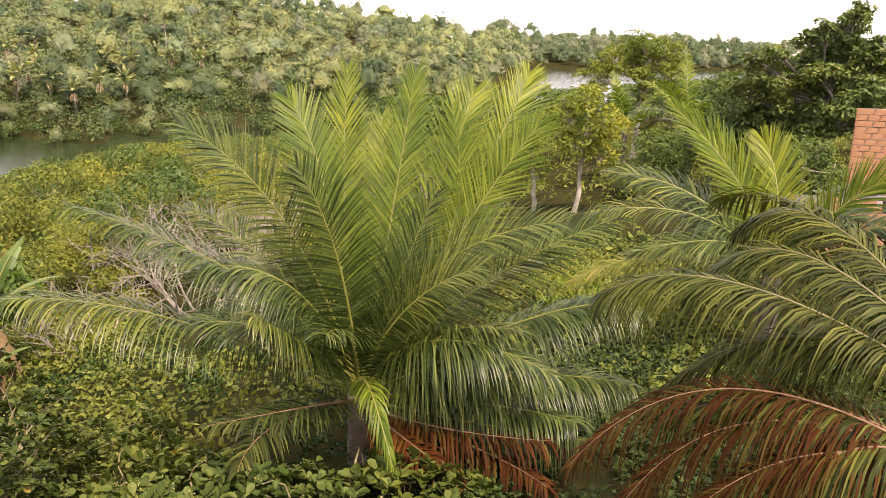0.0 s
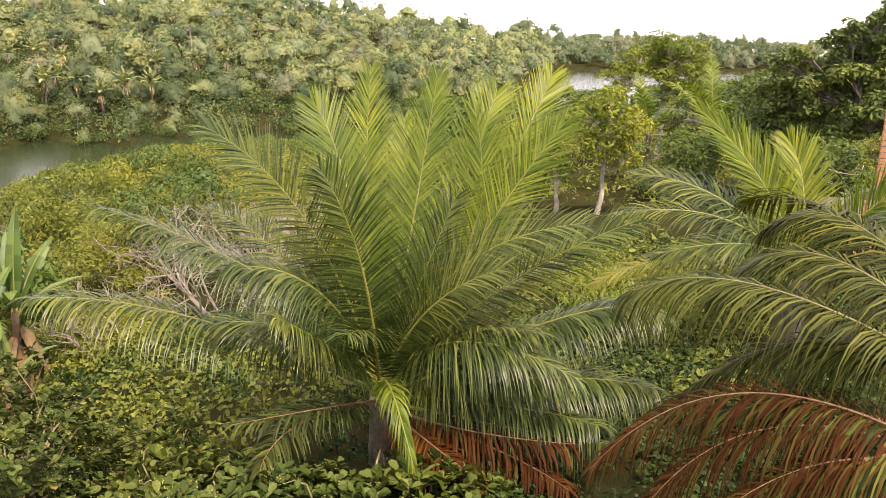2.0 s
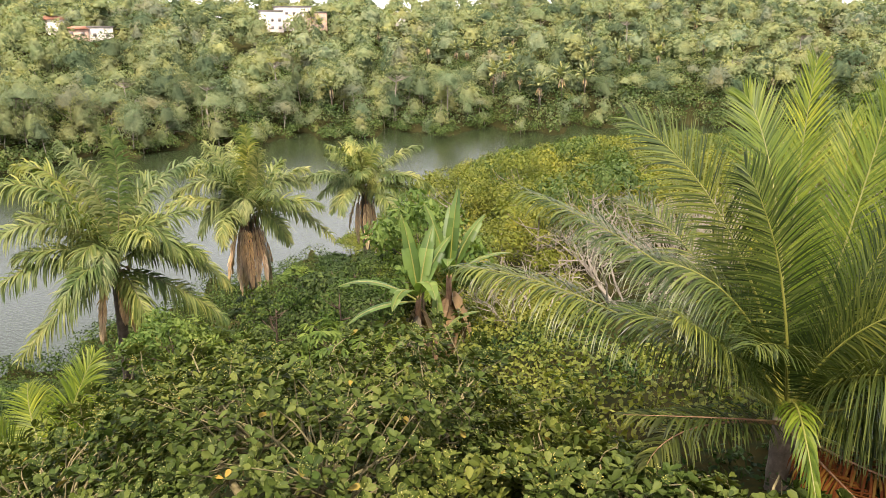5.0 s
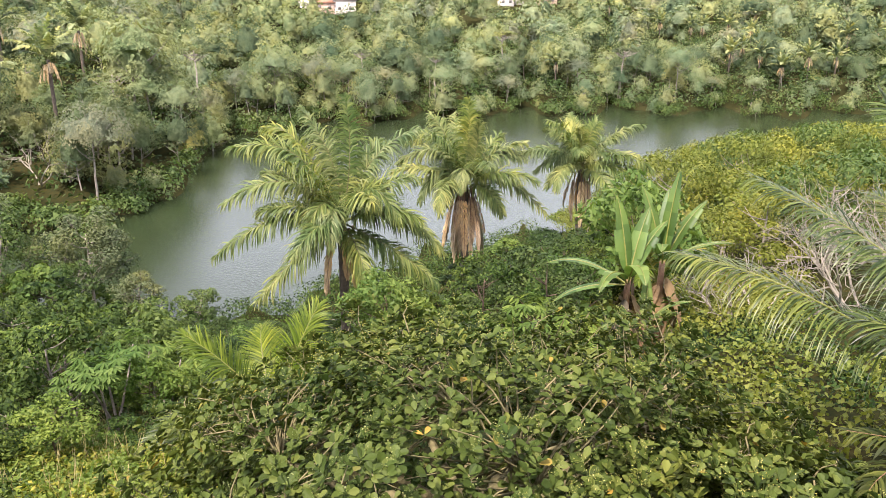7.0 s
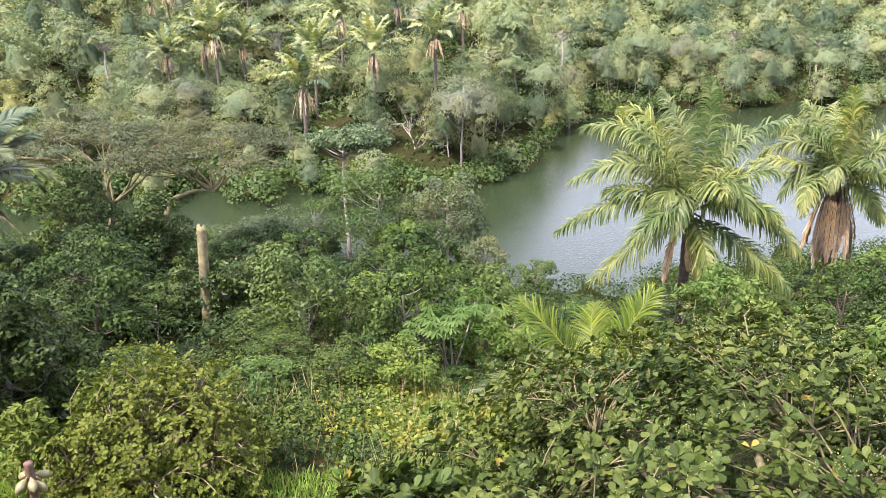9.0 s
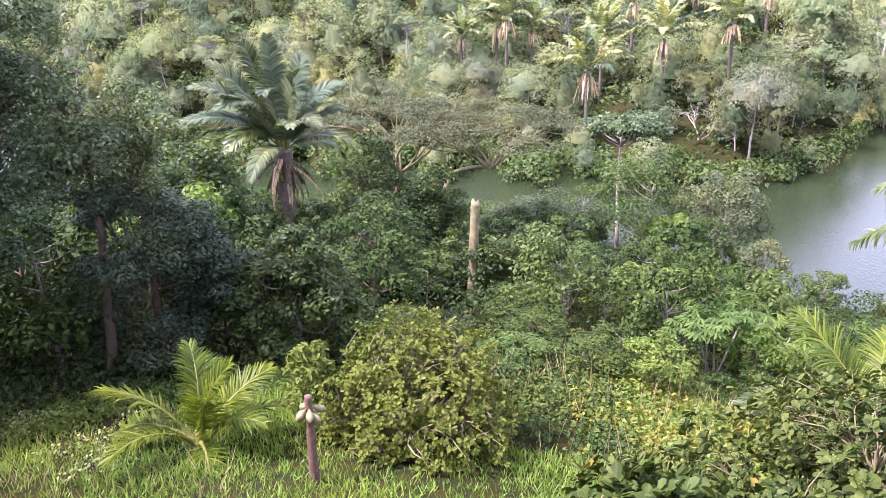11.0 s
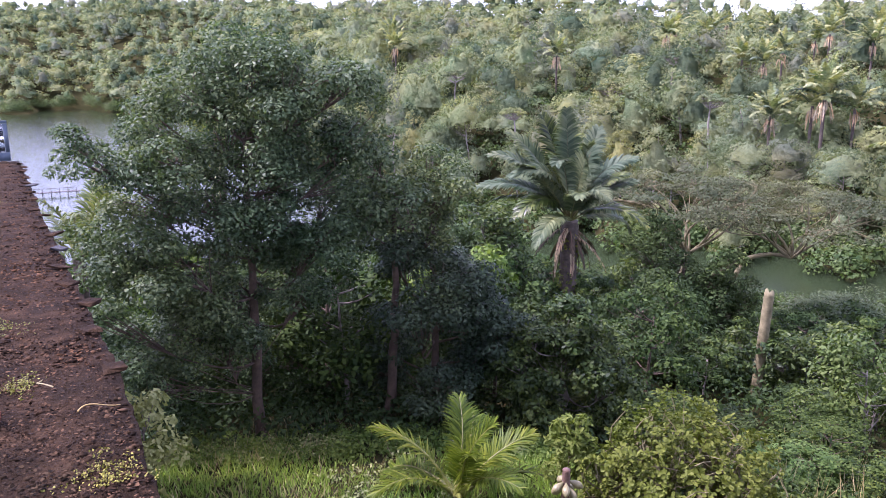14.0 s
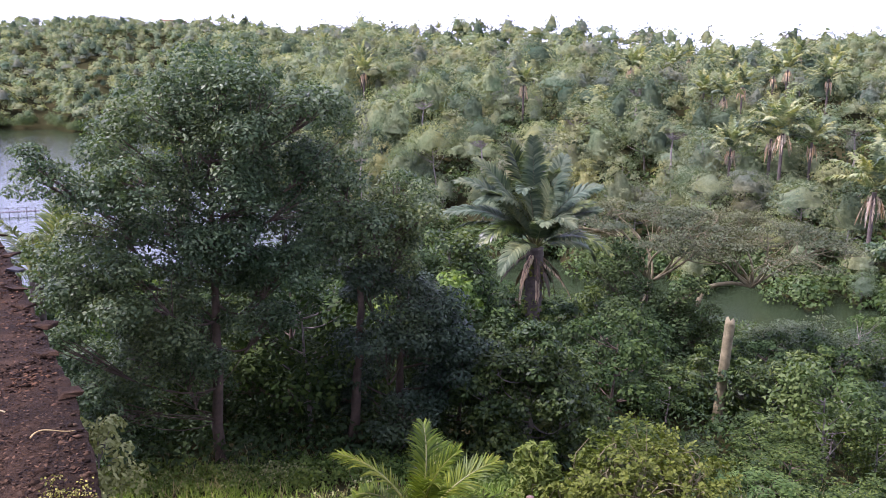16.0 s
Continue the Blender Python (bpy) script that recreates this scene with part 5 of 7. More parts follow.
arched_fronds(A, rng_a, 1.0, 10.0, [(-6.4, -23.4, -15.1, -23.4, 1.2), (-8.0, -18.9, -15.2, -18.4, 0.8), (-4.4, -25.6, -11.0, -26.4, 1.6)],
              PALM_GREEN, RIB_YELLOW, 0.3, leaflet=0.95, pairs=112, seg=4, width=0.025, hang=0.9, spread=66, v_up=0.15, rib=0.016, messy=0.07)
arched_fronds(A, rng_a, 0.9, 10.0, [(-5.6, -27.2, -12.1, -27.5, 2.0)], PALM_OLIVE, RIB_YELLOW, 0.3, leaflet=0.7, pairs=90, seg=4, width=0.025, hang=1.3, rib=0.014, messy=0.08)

B, rng_b = coconut("coconut_palm", -38.0, 5.6, 2.7, "coconut palm beside the house with wide drooping fronds", 6, r0=0.2, r1=0.17)
arched_fronds(B, rng_b, 2.7, 5.6, [(-22.8, -15.6, -12.4, -17.0, 0.3), (-25.8, -13.0, -18.4, -16.8, -0.3), (-27.7, -11.0, -21.3, -11.8, -0.9), (-26.5, -18.4, -17.0, -23.6, -0.2), (-30.0, -17.4, -23.0, -24.0, -0.5)],
              PALM_OLIVE, RIB_OLIVE, 0.2, leaflet=0.95, pairs=120, width=0.02, hang=1.5, rib=0.009, v_up=0.1, spread=56, messy=0.07, seg=5)
fronds(B, rng_b, 2.7, [(-40, 4.4, 50, 60, 0.8), (-75, 4.4, 55, 60, 0.8), (-110, 4.4, 45, 60, 0.8), (-150, 4.0, 40, 60, 0.8), (-50, 4.2, 80, 40, 0.4), (20, 3.4, 40, 60, 1.0)],
       PALM_OLIVE, RIB_OLIVE, leaflet=0.9, pairs=100, width=0.022, rib=0.009)
arched_fronds(B, rng_b, 2.2, 5.6, [(-22.5, -22.6, -10.6, -29.4, 0.4), (-29.0, -25.6, -20.5, -31.0, 0.7), (-24.0, -24.6, -14.0, -33.0, 0.6)], PALM_RED, RIB_DRY, 0.2, leaflet=0.85, pairs=110, width=0.018, hang=1.6, rib=0.008, messy=0.1, seg=5)
arched_fronds(B, rng_b, 2.2, 5.6, [(-27.2, -22.6, -17.5, -25.6, 0.2), (-30.6, -25.0, -25.6, -31.6, 0.6)], PALM_OLIVE, RIB_DRY, 0.2, leaflet=0.85, pairs=110, width=0.02, hang=1.5, rib=0.009, messy=0.08, seg=5)

C, rng_c = coconut("coconut_palm", -24.0, 14.0, 1.6, "coconut palm with bright yellow-green fronds beside the brick wall", 7)
arched_fronds(C, rng_c, 1.6, 14.0, [(-21.3, -8.8, -16.5, -3.6, -0.5), (-22.6, -9.5, -18.1, -5.1, -1.2), (-23.7, -9.0, -22.4, -5.5, -1.0), (-27.5, -9.9, -30.1, -7.7, 0.0)],
              PALM_YOUNG, RIB_YELLOW, 0.9, leaflet=0.95, pairs=88, width=0.032, hang=0.15, spread=52, rib=0.018, messy=0.06)
arched_fronds(C, rng_c, 1.6, 14.0, [(-18.9, -11.1, -11.5, -11.2, 0.7), (-18.8, -9.9, -12.4, -8.3, 0.0), (-27.4, -11.8, -31.8, -10.3, 0.8), (-21.0, -12.7, -14.4, -13.9, 1.2), (-26.0, -11.5, -28.5, -10.5, 1.4)],
              PALM_GREEN, RIB_YELLOW, 0.4, leaflet=0.95, pairs=88, width=0.032, hang=0.5, rib=0.018)
fronds(C, rng_c, 1.6, [(0, 3.6, 45, 60, 0.6), (-50, 3.6, 45, 60, 0.6), (40, 3.4, 50, 60, 0.6), (-120, 3.0, 30, 60, 0.7)], PALM_GREEN, RIB_YELLOW, leaflet=0.9, pairs=88, width=0.032, rib=0.016)
arched_fronds(C, rng_c, 1.5, 14.0, [(-16.4, -14.1, -10.0, -16.4, 0.9)], PALM_YELLOW, RIB_YELLOW, 0.5, leaflet=0.7, pairs=60, width=0.04, hang=0.5, rib=0.016)


def plain_palm(az, r, heart, label, seed, n, length, mats, leaflet, pairs, width, hang, lo=-10, hi=85, name="coconut_palm", dead=0, trunk=(0.2, 0.15), droop=(45, 85), rib=RIB_YELLOW, dead_len=0.6, messy=0.1):
    """A palm with fronds spread evenly round its heart, from upright to hanging."""
    p, rng = coconut(name, az, r, heart, label, seed, r0=trunk[0], r1=trunk[1])
    for i in range(n):
        f = i / max(1, n - 1)
        fronds(p, rng, heart, [(i * 137.5 + rng.uniform(-12, 12), length * rng.uniform(0.85, 1.1), hi + (lo - hi) * f + rng.uniform(-5, 5), droop[0] + (droop[1] - droop[0]) * f, hang * rng.uniform(0.7, 1.3))],
               mats[min(len(mats) - 1, int(f * len(mats)))], rib, leaflet=leaflet, pairs=pairs, width=width, messy=messy)
    for i in range(dead):
        az_d = i * 360 / dead + rng.uniform(-15, 15)
        ribs, blade = frond_geo(rng, length * dead_len * rng.uniform(0.8, 1.15), rng.uniform(-82, -62), 12, leaflet * 0.7, int(pairs * 0.6), width * 1.1, 1.8)
        ob = part("dead_frond", blade, PALM_DEAD, p, "dry straw-coloured hanging frond" if i == 0 else "")
        ob.matrix_basis = pose(0, 0, heart - 0.15, 0, 0, az_d)
        part("midrib", ribs, RIB_DRY, ob)
    return p


# small crowns seen beyond the garden
plain_palm(-17.5, 40, 3.0, "distant coconut palm rising among the trees", 91, 13, 3.6, [PALM_YOUNG, PALM_GREEN], 0.8, 36, 0.08, 0.5)
plain_palm(-13.2, 46, 2.5, "distant coconut palm rising among the trees", 92, 13, 3.4, [PALM_YOUNG, PALM_GREEN], 0.8, 36, 0.08, 0.5)
# young palms on the slope
plain_palm(114.4, 11.6, 0.2, "small young coconut palm in the grass", 93, 11, 1.8, [PALM_YOUNG], 0.55, 80, 0.03, 0.3, lo=22, trunk=(0.08, 0.07))
plain_palm(61.6, 16.5, 0.9, "young coconut palm with yellowish fronds among bushes", 94, 8, 3.2, [PALM_YOUNG, PALM_GREEN], 0.95, 95, 0.04, 0.4, lo=24, trunk=(0.12, 0.1))
plain_palm(31.8, 24, 1.8, "young yellow-green palm behind the banana plant", 95, 7, 2.4, [PALM_YELLOW, PALM_YOUNG], 0.6, 44, 0.05, 0.3, lo=30, trunk=(0.1, 0.08))
plain_palm(104.6, 18.5, 0.3, "young pale-fronded palm behind the bushy tree", 96, 4, 1.9, [PALM_PALE], 0.45, 40, 0.05, 0.3, lo=60, trunk=(0.06, 0.05))
plain_palm(141.3, 21.0, EYE - 21.0 * math.tan(radians(12.0)) - spot(141.3, 21.0)[2], "pale green palm beside the dark trees", 97, 15, 2.3, [PALM_PALE, PALM_GREEN], 0.6, 60, 0.045, 0.6, lo=10)
plain_palm(131.5, 34, 8.2, "pale palm crown behind the dark tree", 98, 11, 3.0, [PALM_PALE], 0.7, 40, 0.07, 0.5)


def heart_over(az, r, el):
    return EYE + r * math.tan(radians(el)) - spot(az, r)[2]


# the big palms above the water
def lake_palm(az, r, el, label, seed, rows, mats, leaflet, width, hang, dead, name="wild_palm", trunk=(0.2, 0.17), dead_len=2.6, messy=0.2):
    """A tall palm whose known fronds arch over a skirt of dead ones."""
    h = heart_over(az, r, el)
    p, rng = coconut(name, az, r, h, label, seed, r0=trunk[0], r1=trunk[1])
    for i, row in enumerate(rows):
        arched_fronds(p, rng, h, r, [row], mats[i % len(mats)], RIB_OLIVE, 0.4, leaflet=leaflet * rng.uniform(0.85, 1.1), pairs=92, width=width * 1.1, hang=hang * rng.uniform(0.7, 1.3), rib=0.017, messy=messy, spread=64, seg=4)
    for i in range(11):
        fronds(p, rng, h, [(az + i * 137.5, 3.9 * rng.uniform(0.85, 1.1), 72 - 5 * i, 50 + 4 * i, hang)], mats[i % len(mats)], RIB_YELLOW, leaflet=leaflet, pairs=80, width=width, messy=messy, rib=0.016, seg=4)
    for i in range(dead):
        a = radians(i * 137.5 + rng.uniform(-15, 15))
        ribs, blade = frond_geo(rng, dead_len * rng.uniform(0.7, 1.15), rng.uniform(-86, -68), 14, 0.6, 44, 0.08, 1.8)
        ob = part("dead_frond", blade, PALM_DEAD, p, "dry straw-coloured hanging frond" if i == 0 else "")
        ob.matrix_basis = pose(math.cos(a) * 0.4, math.sin(a) * 0.4, h - 0.15, 0, 0, math.degrees(a))
        part("midrib", ribs, RIB_DRY, ob)
    return p


lake_palm(55.8, 29, -14.2, "large palm with broad drooping fronds above the lake", 101,
          [(56.3, -9.8, 58.4, -5.8, -0.8), (55.0, -9.4, 55.2, -5.0, -0.6), (58.9, -9.2, 63.6, -8.6, -0.3), (59.5, -11.1, 64.4, -12.5, 0.4), (60.3, -13.6, 65.3, -16.2, 0.9), (58.4, -15.8, 62.5, -19.6, 1.2),
           (54.7, -16.2, 53.8, -19.5, 1.8), (52.1, -16.2, 48.5, -18.9, 1.0), (51.4, -13.9, 48.1, -16.6, 0.4), (53.6, -11.8, 51.4, -14.3, 1.4), (53.4, -9.8, 50.0, -7.5, -0.6), (58.4, -8.6, 61.1, -7.2, -1.2),
           (56.9, -12.7, 58.6, -14.8, 1.8), (56.3, -13.1, 56.7, -16.0, 2.2), (54.2, -10.2, 52.6, -8.3, -1.5)], [PALM_PALE, PALM_LAKE, PALM_LAKE, PALM_PALE, PALM_LAKE], 1.35, 0.075, 1.2, 6)
lake_palm(46.5, 36, -11.6, "pale palm with a hanging skirt of dead straw fronds", 102,
          [(47.7, -8.4, 49.0, -6.5, -0.6), (46.2, -8.4, 46.2, -5.4, -0.3), (48.5, -9.1, 51.5, -10.0, 0.3), (48.2, -10.5, 49.9, -12.8, 1.0), (48.8, -8.1, 50.8, -8.5, -1), (44.5, -9.5, 41.9, -9.6, 0.2),
           (44.0, -10.9, 40.3, -13.7, 0.6), (44.9, -11.9, 43.6, -13.7, 1.4), (45.7, -9.2, 45.4, -7.0, 0.5), (47.4, -10.8, 47.9, -12.9, 1.8), (45.3, -9.6, 43.8, -7.9, -1.4), (46.6, -10.4, 46.9, -12.0, 1.9)],
          [PALM_PALE, PALM_LAKE, PALM_PALE], 1.2, 0.08, 1.0, 22, dead_len=3.2)
lake_palm(37.9, 41, -10.3, "palm with drooping fronds behind the shrubs", 103,
          [(38.5, -8.1, 40.0, -7.6, -0.5), (37.4, -8.0, 36.8, -7.0, -0.3), (39.1, -9.3, 41.3, -10.6, 0.5), (36.6, -9.1, 33.7, -9.3, 0.3), (36.5, -9.9, 33.9, -10.8, 0.8), (39.0, -10.0, 40.4, -11.7, 1.2),
           (38.0, -8.8, 38.2, -7.5, 0.8), (36.7, -10.6, 35.5, -12.1, 1.5), (39.9, -8.9, 42.0, -9.2, -0.6)], [PALM_PALE, PALM_LAKE, PALM_PALE], 1.15, 0.085, 1.0, 7)
hw = heart_over(106.1, 34, -10.8)
W = lake_palm(106.1, 34, -10.8, "tall dark wild palm with vine-covered trunk", 104,
              [(109.4, -8.4, 113.3, -8.6, 0.9), (109.2, -7.1, 112.0, -6.1, 0.5), (108.4, -6.7, 110.7, -4.5, 0.0), (107.2, -6.3, 108.3, -3.3, -0.5), (106.4, -5.9, 106.6, -2.9, 0.3), (105.0, -6.7, 104.3, -4.2, -0.8),
               (104.1, -7.5, 101.6, -6.2, 0.0), (104.1, -8.3, 102.1, -7.4, 0.9), (107.6, -7.5, 110.5, -7.6, 1.6), (105.3, -7.1, 105.0, -5.5, 1.0), (104.9, -8.7, 103.4, -9.1, 1.8), (108.1, -9.2, 110.6, -11.3, 1.9),
               (106.6, -7.1, 107.2, -6.7, 2.2)], [PALM_BLUE, PALM_BLUE, PALM_BLUE, PALM_GREEN], 0.9, 0.12, 0.35, 0, trunk=(0.4, 0.36), messy=0.06)
rng_w = np.random.default_rng(105)
for i in range(30):
    ribs, blade = frond_geo(rng_w, rng_w.uniform(1.2, 2.6), rng_w.uniform(-86, -25), 40, 0.4, 26, 0.07, 1.6)
    ob = part("dead_frond", blade, PALM_BROWN if i % 3 else PALM_DEAD, W)
    ob.matrix_basis = pose(0, 0, hw - 0.1 - 0.12 * (i % 5), 0, 0, i * 33 + rng_w.uniform(-10, 10))
    part("midrib", ribs, RIB_DRY, ob)
vine = clump_leaves(rng_w, np.array([[0.1 * math.cos(i), 0.1 * math.sin(i), hw - 0.8 - i * 0.33] for i in range(9)]), np.full(9, 0.45), 900, 0.16, 0.7)
part("vine", Geo().add(*vine), LEAF_OLIVE, W, "green climbing vine on the trunk")


# ---- banana plants ----
def banana_leaf(rng, length, width, rise, droop, torn=0.2):
    n = 22
    s = np.linspace(0, 1, n)
    ang = np.radians(rise - droop * s ** 1.6)
    d = np.stack([np.cos(ang), 0 * s, np.sin(ang)], 1)
    p = np.vstack([[0, 0, 0], np.cumsum((d[1:] + d[:-1]) / 2, 0) * length / (n - 1)])
    up = np.stack([-np.sin(ang), 0 * s, np.cos(ang)], 1)
    w = width * 0.52 * np.sin(np.pi * np.clip((s - 0.16) / 0.84, 0, 1) ** 0.7) ** 0.6
    g = Geo()
    for sg in (1, -1):
        i = 3
        while i < n - 1:
            j = min(n - 1, i + int(rng.integers(2, 6)))
            sag = rng.uniform(-0.05, 0.25) if rng.random() < torn + 0.2 else 0.16
            rows = []
            for k in range(i, j + 1):
                side = np.array([0, sg, 0])
                inner = p[k]
                m1 = p[k] + side * w[k] * 0.55 + up[k] * w[k] * (0.14 - sag * 0.3)
                m2 = p[k] + side * w[k] * (1.0 - abs(sag) * 0.4) + up[k] * w[k] * (0.12 - sag * 2.2 * (sag > 0.17) - 0.1)
                rows.append([inner, m1, m2])
            v = np.array(rows).reshape(-1, 3)
            q = [(3 * a + b, 3 * a + b + 1, 3 * a + b + 4, 3 * a + b + 3) for a in range(j - i) for b in range(2)]
            g.add(v, q)
            i = j
    rib = Geo().add(*tube(p + up * 0.006, np.linspace(0.026, 0.005, n), 6, False))
    return g, rib


def banana_plant(az, r, h, label, seed, rows):
    x, y, z = spot(az, r)
    b = thing("banana_plant", x, y, z, label, "banana plant", "banana clump")
    rng = np.random.default_rng(seed)
    s = np.linspace(0, 1, 10)
    part("stem", Geo().add(*tube(np.stack([0.1 * s, 0 * s, -0.2 + (h + 0.2) * s], 1), 0.13 - 0.06 * s, 9)), RIB_DRY, b, smooth=True)
    for a, L, w, rise, droop, torn in rows:
        g, rib = banana_leaf(rng, L, w, rise, droop, torn)
        ob = part("leaf", g, BANANA_LEAF, b)
        ob.matrix_basis = pose(0.1, 0, h - 0.15, 0, 0, a + 90)
        part("midrib", rib, RIB_YELLOW, ob, smooth=True)
    for i in range(15):
        g, rib = banana_leaf(rng, rng.uniform(0.9, 1.7), 0.36, rng.uniform(-86, -50), 24, 0.9)
        ob = part("dead_leaf", g, DRY_LEAF if i % 2 == 0 else PALM_BROWN, b, "dry brown hanging leaf" if i == 0 else "")
        ob.matrix_basis = pose(0.1, 0, h - rng.uniform(0.1, 0.9), 0, 0, i * 40 + rng.uniform(-15, 15))
    return b


banana_plant(34.3, 18.2, 2.5, "banana plant with broad torn leaves and dry skirts", 111,
             [(75, 2.2, 0.45, 80, 14, 0.05), (5, 2.0, 0.43, 74, 24, 0.1), (126, 2.1, 0.40, 36, 60, 0.5), (140, 1.9, 0.37, 6, 48, 0.6), (228, 2.0, 0.45, 60, 110, 0.1), (-15, 1.9, 0.40, 66, 34, 0.2), (190, 1.8, 0.40, 50, 110, 0.3)])
banana_plant(31.9, 18.8, 2.8, "tall banana plant with one upright leaf", 112,
             [(-8, 2.4, 0.42, 84, 10, 0.0), (-25, 2.0, 0.40, 66, 30, 0.2), (78, 2.1, 0.40, 74, 22, 0.1), (30, 2.0, 0.37, 75, 30, 0.2), (-60, 1.8, 0.35, 44, 50, 0.4), (210, 1.7, 0.35, 64, 90, 0.3)])
banana_plant(32.8, 17.6, 1.5, "young banana plant among dry brown leaves", 113,
             [(40, 1.3, 0.31, 84, 20, 0.2), (-60, 1.3, 0.31, 60, 60, 0.4), (150, 1.3, 0.31, 30, 80, 0.6)])

# ---- the cashew tree under the window ----
CASHEW_BLOSSOM = leaf_material("cashew_blossom", (0.13, 0.15, 0.035), (0.19, 0.2, 0.055), (0.27, 0.25, 0.085), 0.6, 0.3)


def rosette_tree(name, az, r, h, radius, tips, label, seed, leaf=0.14, mat=None, blossom=0.5, squash=1.0, low=0.12, per=9, bumpy=1.0, deep=0.28):
    """A low spreading tree whose broad leaves stand in rosettes at the twig ends."""
    x, y, z = spot(az, r)
    t = thing(name, x, y, z, label, "tree")
    rng = np.random.default_rng(seed)
    d = norm(rng.normal(size=(tips, 3)) * [1, 1, 0.8])
    d[:, 2] = np.abs(d[:, 2]) * 1.0 - 0.15
    lump = np.array([0.86 + bumpy * 0.17 * noise.noise(Vector(v) * 2.6 + Vector((seed, 0, 0))) + bumpy * 0.10 * noise.noise(Vector(v) * 7.0) for v in d])
    depth = 1 - deep * rng.random(tips) ** 2.2
    p = d * lump[:, None] * depth[:, None] * [radius, radius, (h - low * h)] + [0, 0, low * h]
    wood = Geo()
    hubs = norm(rng.normal(size=(26, 3)) * [1, 1, 0.5]) * [radius * 0.62, radius * 0.62, h * 0.45]
    hubs[:, 2] = np.abs(hubs[:, 2]) * 0.7 + 0.15 * h
    wood.add(*tube(np.array([[0, 0, -0.3], [0.03 * h, 0, 0.1 * h], [0, 0.03 * h, 0.24 * h]]), np.array([0.24, 0.2, 0.15]) * h / 3.7, 9))
    for hb in hubs:
        wood.add(*tube(bend((0, 0.05, rng.uniform(0.1, 0.24) * h), hb, (0, 0, -0.25), 7), np.linspace(0.09, 0.04, 7) * h / 3.7, 6, False))
    near = np.argmin(((p[:, None] - hubs[None]) ** 2).sum(-1), 1)
    for i in range(0, tips, 6):
        wood.add(*tube(bend(hubs[near[i]], p[i], rng.normal(size=3) * 0.15, 5), np.linspace(0.02, 0.006, 5), 3, False))
    part("trunk", wood, BARK_TAN, t, smooth=True)
    k = per
    out = np.repeat(norm(d * [1, 1, 1.2] + [0, 0, 0.7] + rng.normal(size=d.shape) * 0.35), k, 0)
    ref = norm(np.cross(out, rng.normal(size=out.shape)))
    axis = norm(ref + out * rng.uniform(0.05, 0.9, (len(out), 1)))
    size = leaf * rng.uniform(0.65, 1.3, len(out))
    c = np.repeat(p, k, 0) + axis * size[:, None] * 0.62 + out * rng.uniform(-0.07, 0.03, (len(out), 1))
    nrm = norm(out - axis * np.sum(out * axis, 1, keepdims=True) + rng.normal(size=out.shape) * 0.25)
    part("crown", Geo().add(*leaves(c, axis, nrm, size, size * 0.66, 0.13)), mat or LEAF_CASHEW, t)
    if blossom:
        pick = np.repeat(p[rng.random(tips) < blossom * 0.4], 18, 0)
        q = pick + rng.normal(size=pick.shape) * 0.045 + [0, 0, 0.06]
        part("blossom", Geo().add(*leaves(q, rng.normal(size=q.shape), rng.normal(size=q.shape), 0.024, 0.013)), CASHEW_BLOSSOM, t, "small yellowish flower sprays")
    return t


rosette_tree("cashew_tree", 45, 8.2, 3.7, 5.0, 5800, "low spreading cashew tree with broad leaves and blossom", 121, leaf=0.105, bumpy=1.7, deep=0.42, blossom=1.4)
rosette_tree("cashew_tree", 21, 7.2, 1.8, 2.6, 1500, "low cashew bush beside the coconut palm", 122, leaf=0.115, blossom=0.3, bumpy=1.6)
rosette_tree("cashew_tree", 72, 6.4, 2.0, 2.4, 800, "low cashew bush with greyish broad leaves", 123, leaf=0.16, blossom=0.3)
rosette_tree("broad_leaf_shrub", 3, 7.6, 0.7, 1.5, 260, "low broad-leaved shrub under the palm", 124, blossom=0.0)
rosette_tree("guava_tree", 97.0, 11.6, 2.7, 1.85, 2300, "bushy yellowish-green guava tree in the grass", 125, leaf=0.075, mat=GUAVA_LEAF, blossom=0.0, per=9, bumpy=2.4, deep=0.4)


def cassava(az, r, h, radius, label, seed, mat=None, n=60, stem_mat=None, stem_r=1.0):
    """A slim-stemmed plant with hand-shaped leaves in tiers."""
    x, y, z = spot(az, r)
    t = thing("cassava_plant", x, y, z, label, "shrub", "light green plants on the slope")
    rng = np.random.default_rng(seed)
    wood, cs, ax, nr, sz = Geo(), [], [], [], []
    for s in range(4):
        top = np.array([rng.normal() * radius * 0.45, rng.normal() * radius * 0.45, h * rng.uniform(0.7, 0.95)])
        wood.add(*tube(bend((rng.normal() * 0.15, rng.normal() * 0.15, -0.1), top, (0.1, 0, 0), 5), np.linspace(0.045, 0.02, 5) * stem_r, 5, False))
        for i in range(n // 4):
            a, e = rng.uniform(0, 2 * np.pi), rng.uniform(-0.1, 0.9)
            c = top + np.array([math.cos(a), math.sin(a), e]) * radius * 0.55 * rng.uniform(0.5, 1) * [1, 1, 0.5]
            for b in range(7):
                t_a = a + (b - 3) * 0.62
                v = np.array([math.cos(t_a), math.sin(t_a), -0.35])
                cs.append(c + v * 0.14)
                ax.append(v)
                nr.append([0.15 * math.cos(a), 0.15 * math.sin(a), 1])
                sz.append(0.28 * rng.uniform(0.8, 1.15))
    part("stem", wood, stem_mat or BARK_GREY, t, smooth=True)
    sz = np.array(sz)
    part("crown", Geo().add(*leaves(np.array(cs), np.array(ax), np.array(nr), sz, sz * 0.28, 0.1)), mat or LEAF_FRESH, t)
    return t


